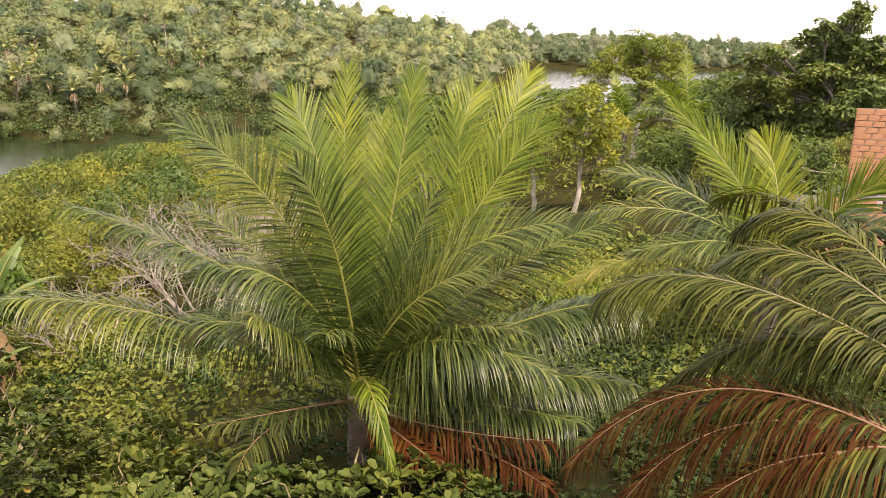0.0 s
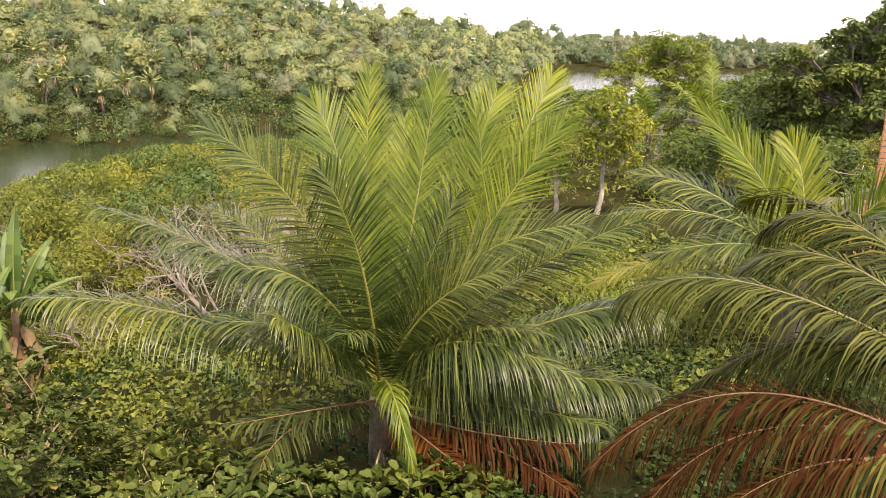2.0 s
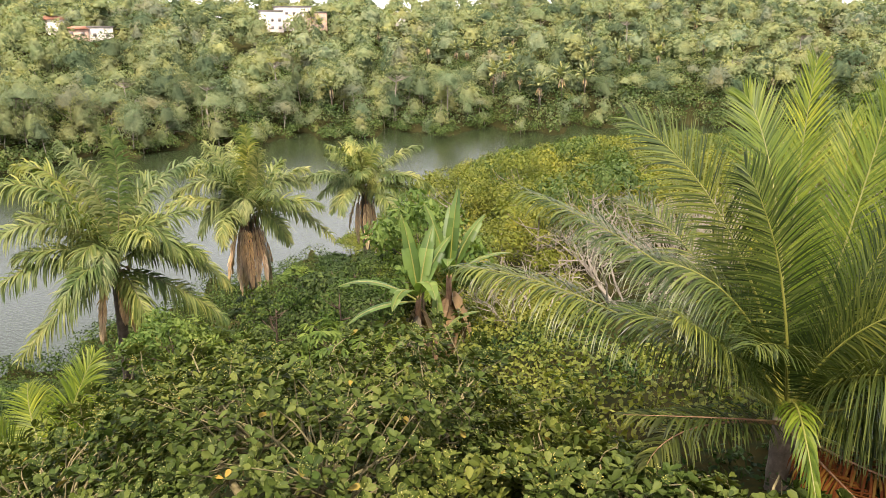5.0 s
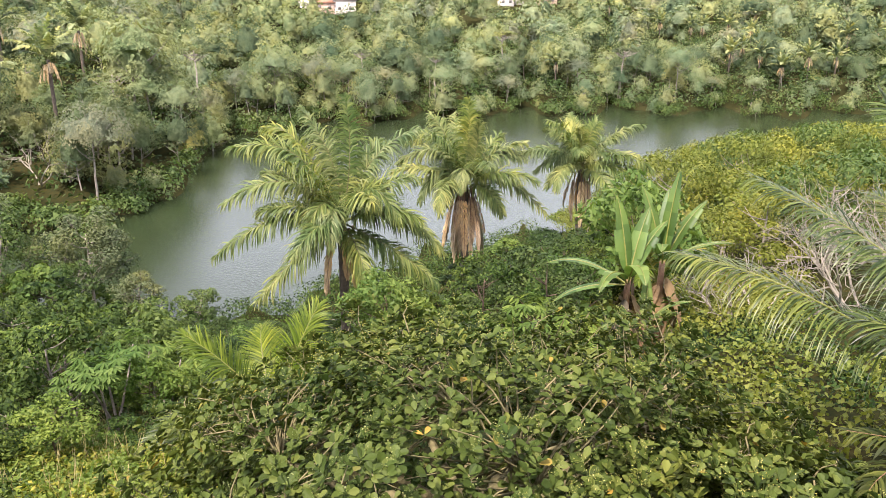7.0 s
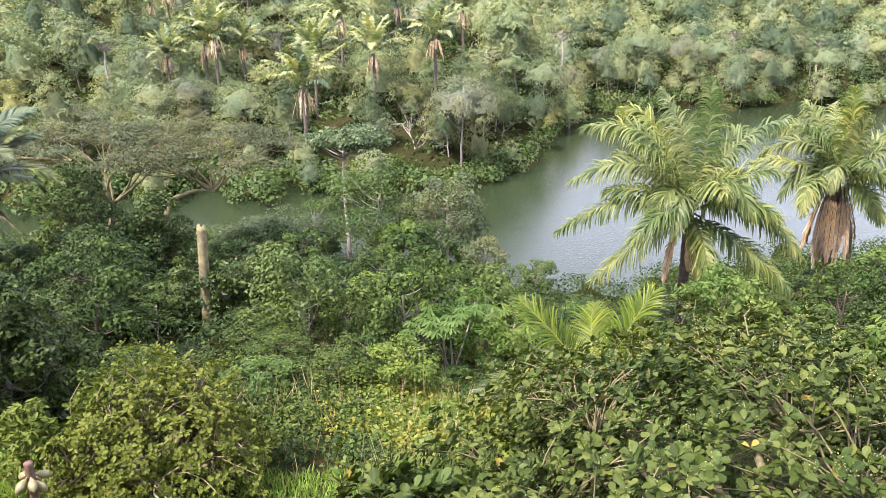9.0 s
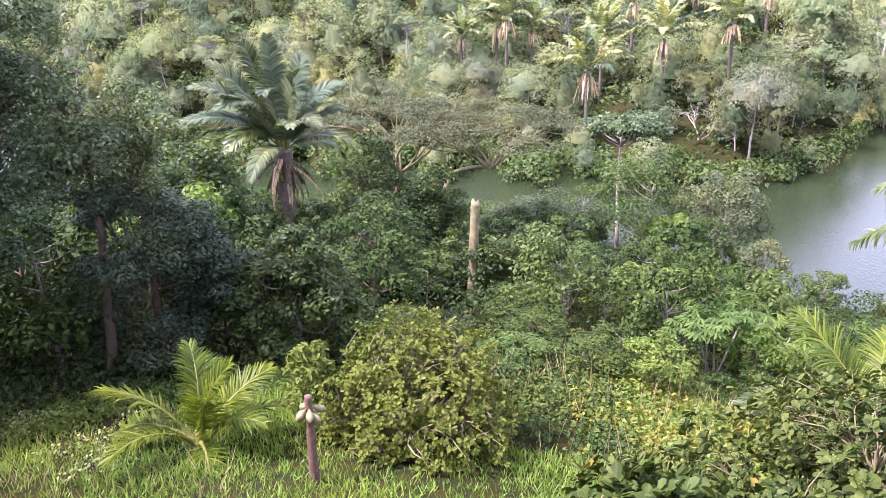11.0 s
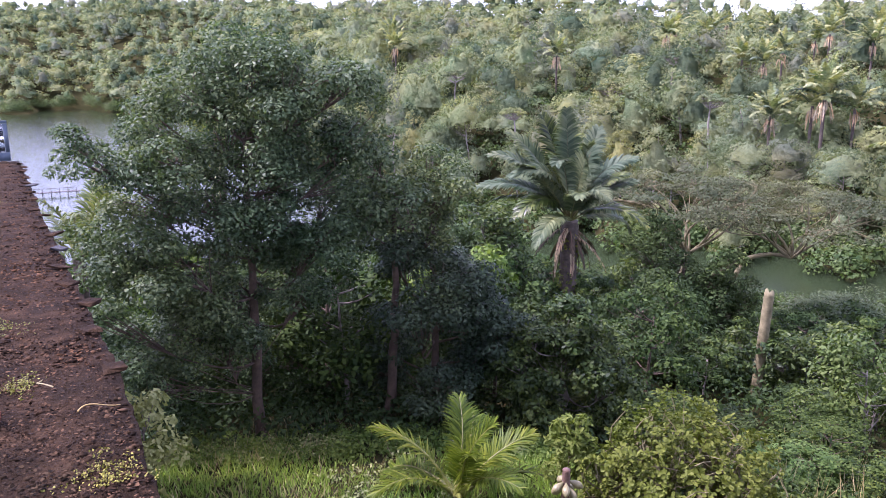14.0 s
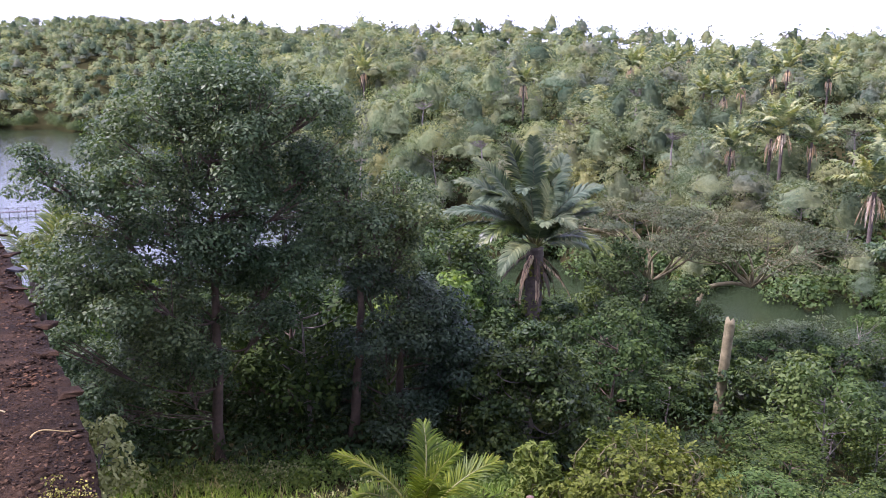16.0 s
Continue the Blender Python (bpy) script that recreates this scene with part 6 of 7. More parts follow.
for i, (az, r, h, rad) in enumerate(((73.5, 27, 3.2, 1.5), (70.6, 28, 2.8, 1.3), (75.8, 30, 4.0, 1.2), (68.5, 31, 2.4, 1.2), (65.8, 27, 1.8, 1.1),
                                     (40.0, 24, 2.4, 1.3), (43.0, 25, 2.2, 1.2), (36.6, 22, 1.8, 1.0))):
    cassava(az, r * 0.77, h * 0.8, rad * 0.8, "light green plant with hand-shaped leaves on the slope", 140 + i, n=72)
near_tree("sapling", 105.6, 11.6, -24.8, "bright green drooping sapling beside the papaya", LEAF_LIME, BARK_TAN,
          seed=81, radius=0.5, crown_from=0.3, clumps=14, count=1000, leaf=0.14, aspect=0.3, fold=0.1, trunk_r=0.02, clump_size=0.4)


# ---- papaya trunk with fruit ----
PAPAYA_SKIN = rough_material("pale_papaya_skin", (0.15, 0.13, 0.05), (0.2, 0.175, 0.075), (0.25, 0.22, 0.11), 9, 0.5, 0.1)
PAPAYA_BARK = rough_material("papaya_bark", (0.08, 0.045, 0.028), (0.13, 0.075, 0.048), (0.19, 0.12, 0.08), 14, 0.9, 0.5)


def papaya(az, r, h, label):
    x, y, z = spot(az, r)
    t = thing("papaya_tree", x, y, z, label, "papaya tree")
    rng = np.random.default_rng(8)
    n = 50
    s = np.linspace(0, 1, n)
    rad = (0.075 - 0.025 * s) * (1 + 0.12 * (np.arange(n) % 2)) * rng.uniform(0.95, 1.05, n)
    part("trunk", Geo().add(*tube(np.stack([0.04 * s, 0 * s, -0.2 + (h + 0.35) * s], 1), rad, 9)), PAPAYA_BARK, t)
    for i in range(7):
        a = i * 2 * np.pi / 7 + 0.3
        u = np.linspace(0, 1, 9)
        prof = 0.055 * np.sin(np.pi * np.clip(u, 0.02, 0.98) ** 1.35) ** 0.75
        d = np.array([math.cos(a) * 0.62, math.sin(a) * 0.62, -0.8]) if i % 2 else np.array([math.cos(a) * 0.9, math.sin(a) * 0.9, -0.5])
        base = np.array([0.04 + math.cos(a) * 0.04, math.sin(a) * 0.04, h - 0.02 - 0.06 * (i % 2)])
        part("fruit", Geo().add(*tube(base + u[:, None] * d * 0.22, prof, 10)), PAPAYA_SKIN, t, smooth=True)
    return t


papaya(105.6, 9.6, 1.25, "bare papaya trunk with a cluster of pale green fruit")


# ---- grass, weeds and undergrowth ----
def ground_cover(name, label, category, n, az_range, r_range, mat, seed, h, w, keep=None, lean=0.5, tuft=1, per_r=0.0):
    rng = np.random.default_rng(seed)
    az = rng.uniform(*az_range, n)
    r = rng.uniform(r_range[0] ** 1.2, r_range[1] ** 1.2, n) ** (1 / 1.2)
    x, y = -np.sin(np.radians(az)) * r, np.cos(np.radians(az)) * r
    dens = np.array([noise.noise(Vector((a * 0.35, b * 0.35, seed))) for a, b in zip(x, y)])
    ok = dens + rng.uniform(-0.4, 0.4, n) > -0.25
    if keep is not None:
        ok &= keep(az, r)
    x, y, r, dens = x[ok], y[ok], r[ok], dens[ok]
    x, y, r, dens = (np.repeat(v, tuft) for v in (x, y, r, dens))
    if tuft > 1:
        x, y = x + rng.normal(size=len(x)) * 0.05, y + rng.normal(size=len(x)) * 0.05
    z = land(x, y)
    hh = h * rng.uniform(0.5, 1.3, len(x)) * (1 + dens * 0.6) * (1 + per_r * r)
    up = norm(np.stack([rng.normal(size=len(x)) * lean, rng.normal(size=len(x)) * lean, np.ones(len(x))], 1))
    c = np.stack([x, y, z - 0.02], 1) + up * hh[:, None] * 0.5
    ww = w * (1 + per_r * r)
    g = Geo().add(*leaves(c, up, norm(rng.normal(size=up.shape)), hh, ww))
    return tagged(part(name, g, mat), label, category, kind="stuff")


ground_cover("lawn_grass", "long bright green grass on the slope below the house", "grass", 26000, (70, 143), (6, 20), GRASS_BLADE, 201, 0.15, 0.014, tuft=3, keep=lambda az, r: np.where(az < 98, (az < 76) | (r < 11.5), r < 15.4), per_r=0.03)
ground_cover("lawn_grass", "bright green grass between the coconut palms", "grass", 700, (-17, -7), (15, 23), GRASS_BLADE, 202, 0.24, 0.012, tuft=4, per_r=0.03)
ground_cover("dry_grass", "tall dry straw-coloured grass stems", "grass", 240, (70, 90), (11, 24), STRAW, 203, 0.8, 0.012, tuft=3, lean=0.25)
ground_cover("dry_grass", "tall dry straw-coloured grass stems", "grass", 500, (112, 138), (8, 20), STRAW, 204, 0.4, 0.01, tuft=3, lean=0.35)


def undergrowth(name, label, n, az_range, r_range, mat, seed, leaf, height, keep=None, plain=False):
    """Low leafy weeds and bushes: leaves gathered on small mounds."""
    rng = np.random.default_rng(seed)
    az = rng.uniform(*az_range, n)
    r = np.sqrt(rng.uniform(r_range[0] ** 2, r_range[1] ** 2, n))
    if keep is not None:
        ok = keep(az, r)
        az, r = az[ok], r[ok]
    ok = r < table(az, NEAR) - 0.5
    az, r = az[ok], r[ok]
    x, y = -np.sin(np.radians(az)) * r, np.cos(np.radians(az)) * r
    rad = height * rng.uniform(0.5, 1.3, len(r)) * np.clip(0.6 + r / 60, 0.6, 1.6)
    c = np.stack([x, y, land(x, y) + rad * 0.25], 1)
    g = Geo().add(*clump_leaves(rng, c, rad, len(r) * 46, leaf, 0.6, flat=0.7, shell=0.5, plain=plain))
    return tagged(part(name, g, mat), label, "undergrowth", kind="stuff")


undergrowth("undergrowth", "dense dark green undergrowth under the slope trees", 1900, (30, 146), (18, 84), LEAF_SLOPE, 211, 0.2, 0.8, plain=True)
undergrowth("undergrowth", "fresh green weeds and low bushes on the slope", 560, (60, 83), (9, 21), LEAF_FRESH, 212, 0.12, 0.42)
undergrowth("undergrowth", "deep green weeds and shrubs beside the guava", 700, (80, 102), (12, 22), LEAF_SLOPE, 223, 0.11, 0.55)
undergrowth("undergrowth", "yellowish weeds and shoots on the slope", 200, (62, 84), (10, 22), LEAF_OLIVE, 218, 0.11, 0.45)
undergrowth("undergrowth", "low green weeds round the palms and bushes", 1300, (-46, 60), (4.5, 26), LEAF_SLOPE, 213, 0.1, 0.42)
undergrowth("undergrowth", "dark weeds in the shade under the coconut palms", 650, (-34, 6), (5, 14), LEAF_DEEP, 225, 0.09, 0.4)
undergrowth("undergrowth", "yellowish green weeds between the coconut palms", 420, (-22, -4), (11, 24), LEAF_OLIVE, 226, 0.11, 0.5)
undergrowth("undergrowth", "deep green bushes under the wild palms by the lake", 420, (36, 64), (27, 66), LEAF_SLOPE, 227, 0.18, 0.9, plain=True)
undergrowth("undergrowth", "olive green scrub under the thicket", 1500, (-35, 38), (22, 120), LEAF_OLIVE, 214, 0.24, 0.8, plain=True, keep=lambda az, r: (az < 12.5) | (az > 22) | (r > 33))
undergrowth("undergrowth", "yellowish scrub beside the coconut palm", 900, (8, 37), (11.5, 34), LEAF_OLIVE, 216, 0.13, 0.8, keep=lambda az, r: (az < 12.5) | (az > 22) | (r < 18))
undergrowth("undergrowth", "dark shaded undergrowth beneath the dark trees", 1300, (104, 146), (15.9, 34), LEAF_DEEP, 217, 0.15, 0.9, plain=True)
undergrowth("undergrowth", "deep green bushes between lawn and water", 600, (64, 114), (18, 62), LEAF_SLOPE, 219, 0.16, 1.1, plain=True)
undergrowth("undergrowth", "dark bushes between lawn and water", 450, (78, 116), (19, 50), LEAF_DEEP, 220, 0.16, 1.1, plain=True)
undergrowth("undergrowth", "green weeds along the lawn's far edge", 420, (104, 141), (14.4, 16.6), LEAF_FRESH, 224, 0.085, 0.36)
undergrowth("undergrowth", "pale green creepers at the lawn's edge", 40, (124, 134), (14.4, 15.6), LEAF_CREEPER, 215, 0.06, 0.36)
near_tree("creeper_bush", 138.3, 10.5, -21.2, "pale green leafy creeper climbing beside the roof edge", LEAF_CREEPER, BARK_GREY,
          seed=88, radius=0.62, crown_from=0.25, clumps=16, count=1500, leaf=0.09, aspect=0.5, fold=0.1, trunk_r=0.03, clump_size=0.36)
undergrowth("undergrowth", "pale creeper growing up beside the roof edge", 34, (134.5, 139.5), (8.5, 12), LEAF_CREEPER, 221, 0.055, 0.4)
undergrowth("undergrowth", "silvery feathery weeds in the lawn", 16, (114, 127), (10.5, 14), LEAF_CREEPER, 222, 0.07, 0.34)

# ---- the weathered roof slab on which the viewer stands ----
ROOF = rough_material("weathered_roof_surface", (0.011, 0.0066, 0.003), (0.03, 0.0175, 0.008), (0.062, 0.036, 0.017), 4.5, 0.95, 1.0, 14)
RUBBLE = leaf_material("roof_rubble", (0.01, 0.0058, 0.0028), (0.038, 0.02, 0.0095), (0.13, 0.07, 0.036), 0.95, 0.0, patch=1.5, gloss=0.1)
for m in (ROOF, RUBBLE):
    m.node_tree.nodes["Principled BSDF"].inputs["Specular IOR Level"].default_value = 0.1
MOSS = leaf_material("yellow_moss", (0.085, 0.094, 0.011), (0.15, 0.155, 0.019), (0.23, 0.225, 0.038), 0.8, 0.1)
RED_CLAY = rough_material("red_clay", (0.1, 0.024, 0.014), (0.15, 0.04, 0.022), (0.2, 0.065, 0.036), 9, 0.9, 0.4)
SLATE = rough_material("grey_slate", (0.01, 0.009, 0.008), (0.02, 0.018, 0.016), (0.04, 0.037, 0.033), 5, 0.8, 0.3)
PLASTER = rough_material("old_plaster", (0.30, 0.26, 0.22), (0.40, 0.36, 0.31), (0.48, 0.44, 0.38), 1.5, 0.9, 0.3)
H_ROOF = 1.5
ROOF_Z = EYE - H_ROOF
ROOF_YAW = 146.3
RM = pose(0, 0, ROOF_Z, 0, 0, ROOF_YAW)      # x to the right of the roof's run, y along it
EDGE = 0.40                          # from the eye to the free edge


def edge_at(y):
    return float(np.interp(y, [2.4, 3.4, 4.2, 9.0, 14.5], [0.39, 0.455, 0.485, 0.49, 0.56]))


def lump(g, rng, c, size, flat=0.6):
    """A small uneven stone."""
    v = norm(np.array([[1, 0, 0], [-1, 0, 0], [0, 1, 0], [0, -1, 0], [0, 0, 1], [0, 0, -1]], float) + rng.normal(size=(6, 3)) * 0.25)
    v = v * size * rng.uniform(0.6, 1.2, (6, 1)) * [1, 1, flat]
    a = rng.uniform(0, 6.3)
    m = np.array([[math.cos(a), -math.sin(a), 0], [math.sin(a), math.cos(a), 0], [0, 0, 1]])
    g.add(v @ m.T + c, None, [(0, 2, 4), (2, 1, 4), (1, 3, 4), (3, 0, 4), (2, 0, 5), (1, 2, 5), (3, 1, 5), (0, 3, 5)])


def roof():
    rng = np.random.default_rng(77)
    ys = np.linspace(-2.5, 15.1, 250)
    xs = np.array([-2.6, -2.0, -1.5, -1.1, -0.8, -0.5, -0.25, 0.0, 0.15, 0.26, 0.33, EDGE])
    top = np.zeros((len(ys), len(xs), 3))
    for i, yy in enumerate(ys):
        for j, xx in enumerate(xs):
            n1, n2 = noise.noise(Vector((xx * 2, yy * 2, 3))), noise.noise(Vector((xx * 9, yy * 9, 5)))
            e = 0.0
            if j == len(xs) - 1:
                e = edge_at(yy) - EDGE + 0.025 * noise.noise(Vector((0, yy * 3.1, 1))) + 0.02 * noise.noise(Vector((0, yy * 11, 7)))
            top[i, j] = (xx + e, yy, 0.012 * n1 + 0.008 * n2 - (0.012 if j == len(xs) - 1 else 0))
    low = top[:, -1].copy()
    low[:, 2] -= 0.14
    v = np.concatenate([top.reshape(-1, 3), low, low - [2.9, 0, 0]])
    nx, ny = len(xs), len(ys)
    q = [(i * nx + j, i * nx + j + 1, (i + 1) * nx + j + 1, (i + 1) * nx + j) for i in range(ny - 1) for j in range(nx - 1)]
    b = nx * ny
    q += [(i * nx + nx - 1, b + i, b + i + 1, (i + 1) * nx + nx - 1) for i in range(ny - 1)]
    q += [(b + i, b + ny + i, b + ny + i + 1, b + i + 1) for i in range(ny - 1)]
    s = part("roof_slab", Geo().add(v, q), ROOF)
    s.matrix_basis = RM
    tagged(s, "weathered red-brown flat roof slab with broken edge", "roof", kind="structure")
    wall = Geo()
    x0, x1, y0, y1, zb = -2.55, EDGE - 0.12, -2.4, 15.0, -7.0
    box = np.array([[x, y, z] for z in (zb, -0.145) for y in (y0, y1) for x in (x0, x1)])
    wall.add(box, [(0, 1, 5, 4), (1, 3, 7, 5), (3, 2, 6, 7), (2, 0, 4, 6), (4, 5, 7, 6), (0, 2, 3, 1)])
    w = part("house_wall", wall, PLASTER)
    w.matrix_basis = RM
    tagged(w, "old plastered house wall under the roof slab", "wall", kind="structure")
    g = Geo()
    for _ in range(17000):
        yy = 1.2 * 12.4 ** rng.random()
        xx = rng.uniform(-1.3, edge_at(yy) - 0.02)
        if noise.noise(Vector((xx * 1.3, yy * 1.3, 9))) + rng.uniform(-0.5, 0.5) < -0.25:
            continue
        lump(g, rng, np.array([xx, yy, 0.0]), 0.006 + 0.02 * rng.random() ** 2.5 * (2.0 if rng.random() < 0.06 else 1), 0.55)
    n = 42000
    fy = 1.2 * 12.4 ** rng.random(n)
    fx = rng.uniform(-1.3, EDGE - 0.005, n)
    fs = rng.uniform(0.008, 0.03, n) * rng.uniform(0.5, 1.0, n)
    fn = norm(rng.normal(size=(n, 3)) * 0.3 + [0, 0, 1])
    g.add(*leaves(np.stack([fx, fy, rng.uniform(0.004, 0.022, n)], 1), np.cross(fn, rng.normal(size=(n, 3))), fn, fs, fs * 0.7))
    r = part("rubble", g, RUBBLE)
    r.matrix_basis = RM
    tagged(r, "crumbled red-brown grit and chips on the roof", "rubble", kind="stuff")
    c = []
    for _ in range(34):
        xx, yy = rng.uniform(-1.2, EDGE - 0.06), rng.uniform(1.2, 5.5) if rng.random() < 0.75 else rng.uniform(5, 11)
        for _ in range(int(rng.integers(8, 40))):
            c.append([xx + rng.normal() * 0.055, yy + rng.normal() * 0.075, 0.012])
    c = np.array(c)
    k = np.repeat(c, 12, 0) + rng.normal(size=(len(c) * 12, 3)) * [0.02, 0.02, 0.006]
    mo = part("moss", Geo().add(*leaves(k, rng.normal(size=k.shape), rng.normal(size=k.shape) * 0.5 + [0, 0, 1.0], 0.013, 0.009)), MOSS)
    mo.matrix_basis = RM
    tagged(mo, "yellow-green moss tufts on the roof", "moss", kind="stuff")
    # loose broken slates along the edge
    for i in range(18):
        yy = 4.2 + i * 0.61 + rng.uniform(-0.15, 0.15)
        bm = bmesh.new()
        bmesh.ops.create_cube(bm, size=1)
        for vv in bm.verts:
            vv.co = Vector((vv.co.x * rng.uniform(0.06, 0.13), vv.co.y * rng.uniform(0.08, 0.2), vv.co.z * 0.022))
        bmesh.ops.bevel(bm, geom=bm.edges[:], offset=0.004, segments=1, affect="EDGES")
        ob = part("broken_slate", bm, SLATE if i % 7 == 5 else ROOF)
        ob.matrix_basis = RM @ pose(edge_at(yy) - 0.03 + rng.uniform(-0.04, 0.05), yy, 0.006, rng.uniform(-8, 8), rng.uniform(-4, 14), rng.uniform(-40, 40))
        tagged(ob, "loose broken slate lying on the roof's edge", "slate", "loose slates")


roof()


def loose_block(x, y, size, mat, label, name, turn):
    """A chipped building block lying on the roof."""
    bm = bmesh.new()
    bmesh.ops.create_cube(bm, size=1)
    rng = np.random.default_rng(int(x * 100) + 900)
    for v in bm.verts:
        v.co = Vector([c * k * rng.uniform(0.85, 1.1) for c, k in zip(v.co, size)])
    bmesh.ops.bevel(bm, geom=bm.edges[:], offset=min(size) * 0.12, segments=2, affect="EDGES")
    ob = part(name, bm, mat)
    ob.matrix_basis = RM @ pose(x, y, size[2] * 0.5, 0, 0, turn)
    tagged(ob, label, "block")


loose_block(-0.15, 2.9, (0.09, 0.08, 0.2), SLATE, "dark broken block standing on the roof", "broken_block", 14)
loose_block(-0.12, 3.66, (0.11, 0.08, 0.07), RED_CLAY, "red clay brick piece lying on the roof", "brick_piece", 30)
for k, (x, y, turn) in enumerate(((0.17, 3.95, 100), (0.26, 3.55, 30))):
    u = np.linspace(0, 1, 9)
    tw = part("twig", Geo().add(*tube(np.stack([0.16 * u, 0.05 * np.sin(u * 3 + k), 0.02 + 0.012 * np.sin(u * 5)], 1), np.linspace(0.004, 0.002, 9), 5)), STRAW)
    tw.matrix_basis = RM @ pose(x, y, 0, 0, 0, turn)
    tagged(tw, "thin pale dry twig lying on the roof", "twig", "twigs on the roof")


# ---- brick wall of the next house ----
BRICK = rough_material("fired_clay_brick", (0.21, 0.095, 0.045), (0.29, 0.135, 0.064), (0.36, 0.19, 0.095), 4, 0.9, 0.4)
MORTAR = rough_material("mortar", (0.12, 0.10, 0.08), (0.17, 0.15, 0.12), (0.22, 0.195, 0.16), 6, 0.95, 0.3)
CONCRETE = rough_material("grey_concrete", (0.12, 0.11, 0.10), (0.17, 0.155, 0.14), (0.22, 0.20, 0.18), 3, 0.9, 0.3)


def slab_box(g, x0, x1, y0, y1, z0, z1):
    v = np.array([[x, y, z] for z in (z0, z1) for y in (y0, y1) for x in (x0, x1)])
    g.add(v, [(0, 1, 5, 4), (1, 3, 7, 5), (3, 2, 6, 7), (2, 0, 4, 6), (4, 5, 7, 6), (0, 2, 3, 1)])


def brick_wall(name, x0, y0, turn, z0, width, height, label, seed, ragged=False, bl=0.29, bh=0.165, band=0.0):
    """Courses of bricks on a mortar core; x runs along the wall, its face towards -y."""
    w = thing(name, x0, y0, z0, label, "wall", turn=turn)
    w["kind"] = "structure"
    rng = np.random.default_rng(seed)
    g = Geo()
    slab_box(g, 0.012, width, 0.012, 0.15, -1.2, height - 0.02)
    part("core", g, MORTAR, w)
    meshes = []
    for k in range(4):
        bm = bmesh.new()
        bmesh.ops.create_cube(bm, size=1)
        for v in bm.verts:
            v.co = Vector((v.co.x * (bl - 0.014), v.co.y * 0.14, v.co.z * (bh - 0.014))) + Vector([rng.uniform(-0.004, 0.004) for _ in range(3)])
        bmesh.ops.bevel(bm, geom=bm.edges[:], offset=0.006, segments=1, affect="EDGES")
        me = bpy.data.meshes.new("brick")
        bm.to_mesh(me)
        bm.free()
        me.materials.append(BRICK)
        meshes.append(me)
    rows = int(round(height / bh))
    for r in range(rows):
        x = -(r % 2) * bl * 0.5
        while x < width:
            if x + bl * 0.5 >= 0 and not (ragged and r >= rows - 2 and rng.random() < 0.5):
                b = new("brick", meshes[int(rng.integers(4))])
                b.parent = w
                b.matrix_basis = pose(max(x, -0.0) + bl / 2, 0.072 + rng.uniform(-0.006, 0.006), (r + 0.5) * bh, 0, rng.uniform(-0.6, 0.6), rng.uniform(-0.8, 0.8))
            x += bl
    if band:
        g = Geo()
        slab_box(g, -0.03, width, -0.02, 0.17, -band, -0.004)
        part("concrete_band", g, CONCRETE, w)
    return w


bx, by, bz = spot(-27.8, 24)
brick_wall("brick_wall", bx, by, -24, 16.35, 2.4, 2.33, "unplastered orange brick house wall over a concrete band", 301, band=0.22)
lx, ly, lz = spot(-24.1, 22)
brick_wall("low_brick_wall", lx, ly, -24, 14.85, 2.3, 1.65, "low broken brick garden wall", 302, ragged=True)

# ---- houses on the far hill ----
WHITE_WALL = rough_material("whitewashed_wall", (0.38, 0.34, 0.29), (0.5, 0.46, 0.40), (0.6, 0.56, 0.5), 0.5, 0.9, 0.1)
PINK_WALL = rough_material("bare_pinkish_wall", (0.34, 0.22, 0.16), (0.44, 0.3, 0.22), (0.52, 0.38, 0.29), 0.6, 0.9, 0.2)
CLAY_TILE = rough_material("clay_roof_tiles", (0.22, 0.10, 0.06), (0.32, 0.15, 0.09), (0.40, 0.22, 0.14), 0.6, 0.9, 0.3)
WINDOW_DARK = rough_material("dark_window", (0.10, 0.09, 0.08), (0.14, 0.13, 0.115), (0.18, 0.165, 0.15), 1, 0.3, 0.0)


def house(az, r, el, w, d, h, label, roofed=True, wall=None):
    x, y, z = spot(az, r)
    z = max(z, EYE + r * math.tan(radians(el)) - h)
    t = thing("house", x, y, z, label, "house", "houses on the hills", turn=az + 8)
    g = Geo()
    slab_box(g, -w / 2, w / 2, -d / 2, d / 2, -8, h)
    part("wall", g, wall or WHITE_WALL, t)
    g = Geo()
    if roofed:
        v = [(-w / 2 - 0.5, -d / 2 - 0.5, h), (w / 2 + 0.5, -d / 2 - 0.5, h), (w / 2 + 0.5, d / 2 + 0.5, h), (-w / 2 - 0.5, d / 2 + 0.5, h), (-w / 2 - 0.5, 0, h + d * 0.22), (w / 2 + 0.5, 0, h + d * 0.22)]
        g.add(v, [(0, 1, 5, 4), (2, 3, 4, 5), (3, 2, 1, 0)], [(0, 4, 3), (1, 2, 5)])
    else:
        slab_box(g, -w / 2 - 0.3, w / 2 + 0.3, -d / 2 - 0.3, d / 2 + 0.3, h, h + 0.35)
    part("roof", g, CLAY_TILE if roofed else CONCRETE, t)
    n = max(2, int(w / 3))
    for lvl in range(max(1, int(h / 3))):
        for i in range(n):
            g = Geo()
            cx, cz = -w / 2 + (i + 0.5) * w / n, 1.4 + lvl * 3
            slab_box(g, cx - 0.6, cx + 0.6, -d / 2 - 0.06, -d / 2 + 0.02, cz - 0.5, cz + 0.7)
            part("window", g, WINDOW_DARK, t)
    return t


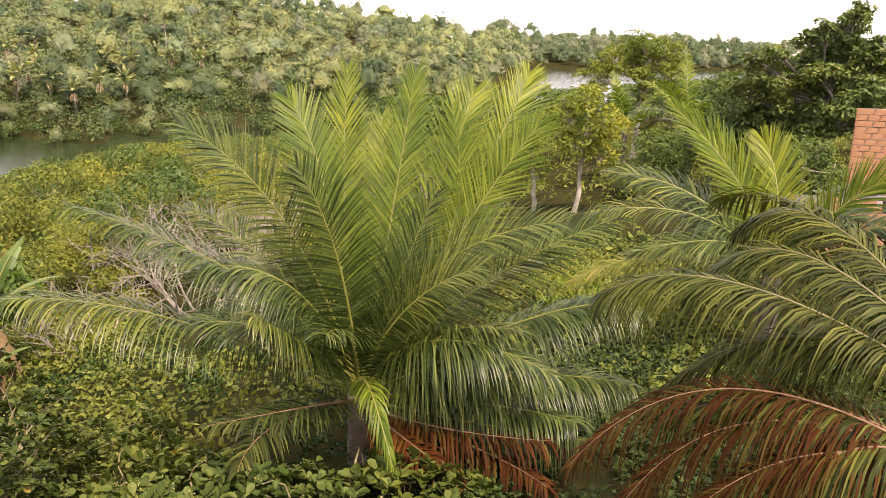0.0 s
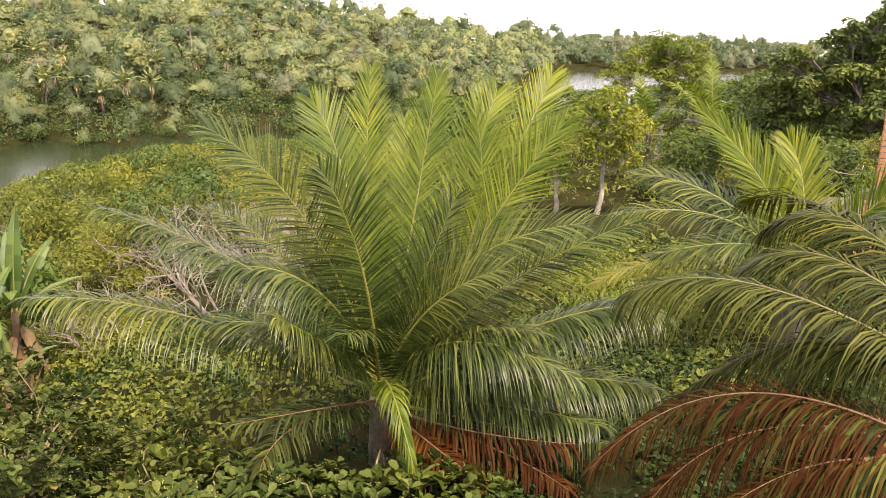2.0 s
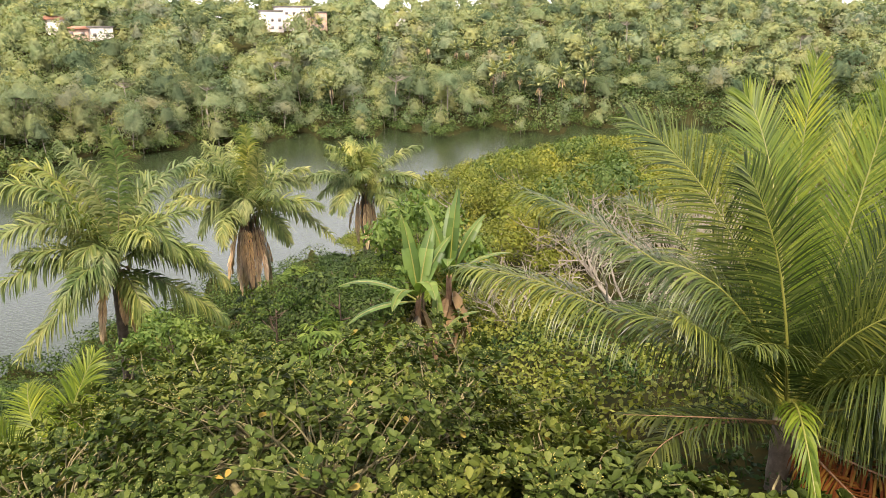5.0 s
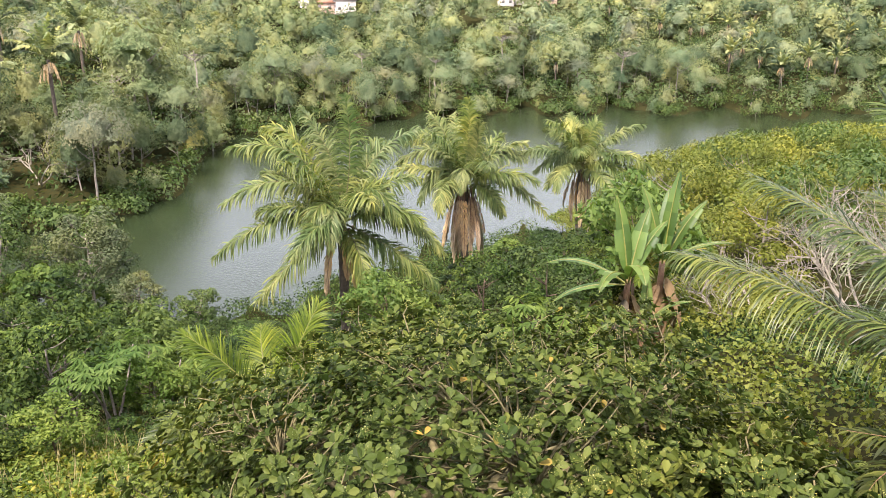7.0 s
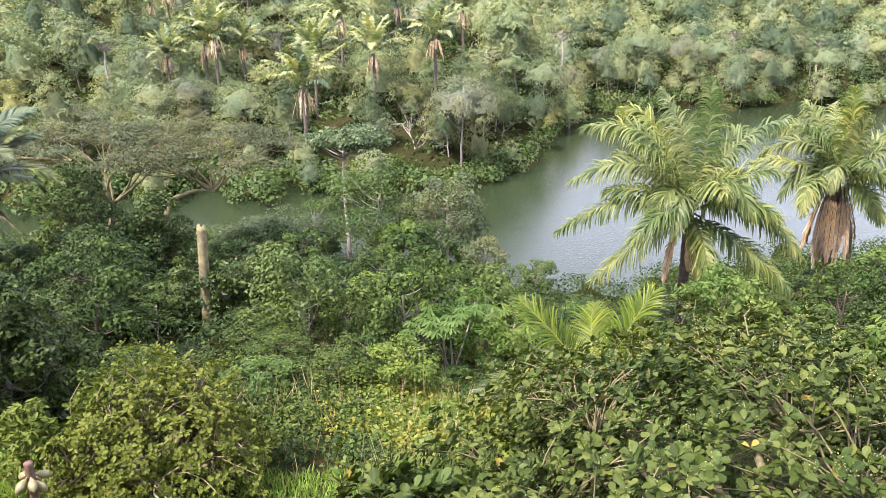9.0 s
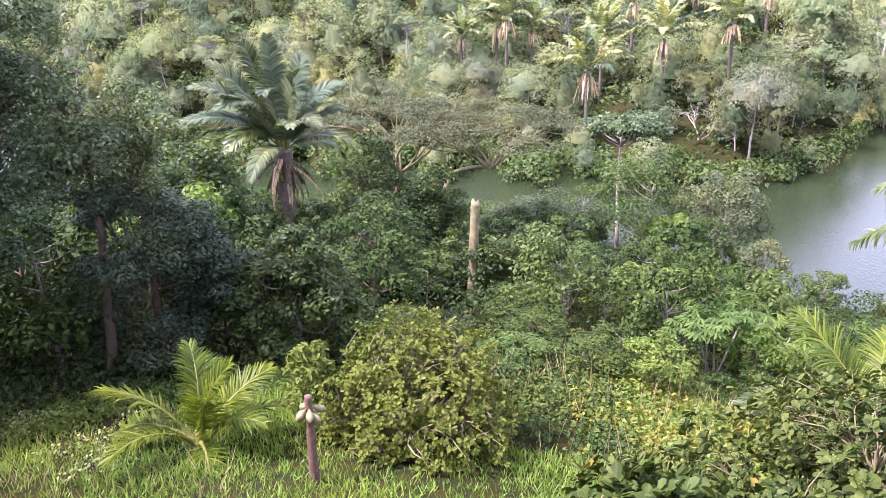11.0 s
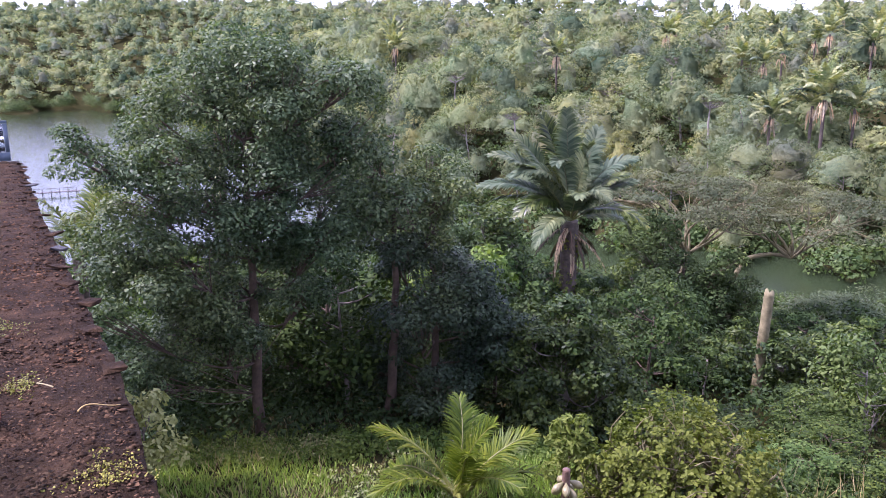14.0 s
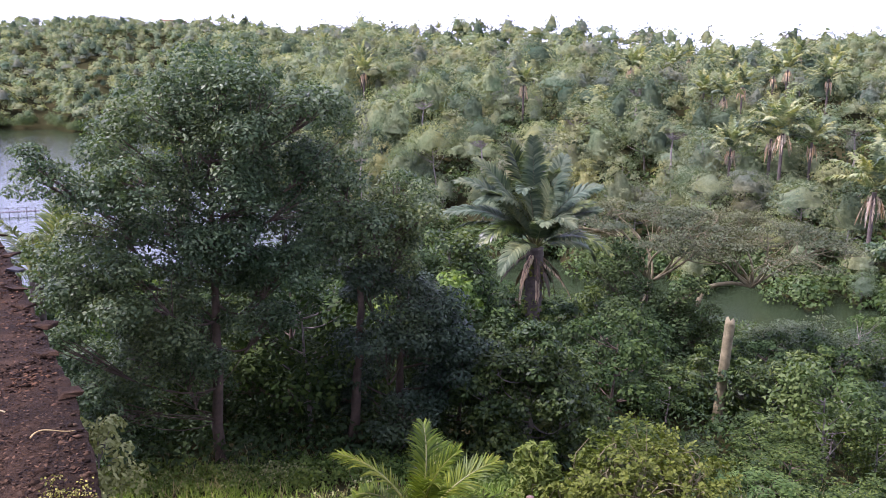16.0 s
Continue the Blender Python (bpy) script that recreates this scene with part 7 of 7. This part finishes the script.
house(42.4, 350, 2.7, 15, 8, 7, "long pale unfinished house on the wooded hill", False)
house(43.9, 340, 1.7, 9, 7, 8, "tall whitewashed house front on the wooded hill", False)
house(40.8, 345, 1.9, 8, 7, 7, "unplastered pinkish house on the wooded hill", False, PINK_WALL)
house(35.3, 380, 2.1, 9, 7, 4, "low orange-roofed house on the hill")
house(55.0, 300, 0.5, 8, 6, 4, "small white house among the hillside trees", False)
house(57.6, 305, 0.9, 5, 6, 5, "white house with clay tile roof among trees")
house(56.4, 298, -0.1, 7, 5, 3, "low terracotta-coloured house below a white one", True, PINK_WALL)
house(131.8, 760, 4.6, 22, 8, 6, "long white house on the far hilltop", True)
house(129.7, 770, 4.6, 12, 8, 5, "white house on the far hilltop", True)
house(-23.2, 1250, 0.35, 42, 14, 9, "long white building on the far horizon", False)
house(-21.4, 1260, 0.2, 30, 14, 7, "low white building on the far horizon", False)

# ---- jetty on the lake, glass panel at the roof's end ----
WET_WOOD = rough_material("dark_wet_planks", (0.04, 0.035, 0.03), (0.07, 0.06, 0.05), (0.11, 0.095, 0.08), 2, 0.7, 0.4)


def jetty(az, r):
    a = radians(az)
    t = thing("jetty", -math.sin(a) * r, math.cos(a) * r, 0.0, "dark wooden jetty with thin rail over the water", "jetty", turn=az)
    for i in range(14):
        g = Geo()
        slab_box(g, -2.8 + i * 0.5, -2.32 + i * 0.5, -0.7, 0.7, 0.55, 0.62)
        part("plank", g, WET_WOOD, t)
    for i in range(6):
        part("post", Geo().add(*tube([(-2.6 + i * 1.25, -0.65, -1.6), (-2.6 + i * 1.25, -0.65, 1.35)], [0.07, 0.06], 7)), WET_WOOD, t)
    part("rail", Geo().add(*tube([(-2.6, -0.65, 1.3), (3.65, -0.65, 1.3)], [0.04, 0.04], 6)), WET_WOOD, t)


jetty(142.5, 141)
GLASS, gn, gl, gb = material("clear_glass")
gb.inputs["Transmission Weight"].default_value = 1.0
gb.inputs["Roughness"].default_value = 0.05
gb.inputs["IOR"].default_value = 1.45
gb.inputs["Base Color"].default_value = (0.9, 0.95, 0.95, 1)
BLUE_FRAME = rough_material("blue_grey_metal_frame", (0.05, 0.08, 0.11), (0.08, 0.11, 0.14), (0.11, 0.14, 0.17), 6, 0.5, 0.1)


def glass_panel():
    t = new("glass_panel")
    t.matrix_basis = RM @ pose(-0.18, 14.9, 0.02, 0, 0, 6)
    tagged(t, "small glass panel in a blue-grey frame at the roof's end", "window panel")
    for nm, box in (("frame", (-0.62, 0.62, -0.02, 0.02, 0.0, 0.14)), ("frame", (0.56, 0.62, -0.018, 0.018, 0.144, 0.62)), ("frame", (-0.62, -0.56, -0.018, 0.018, 0.144, 0.62)), ("frame", (-0.62, 0.62, -0.02, 0.02, 0.624, 0.67))):
        g = Geo()
        slab_box(g, *box)
        part(nm, g, BLUE_FRAME, t)
    g = Geo()
    slab_box(g, -0.556, 0.556, -0.004, 0.004, 0.144, 0.62)
    p = part("pane", g, GLASS, t, "clear glass pane")
    p.visible_shadow = False


glass_panel()
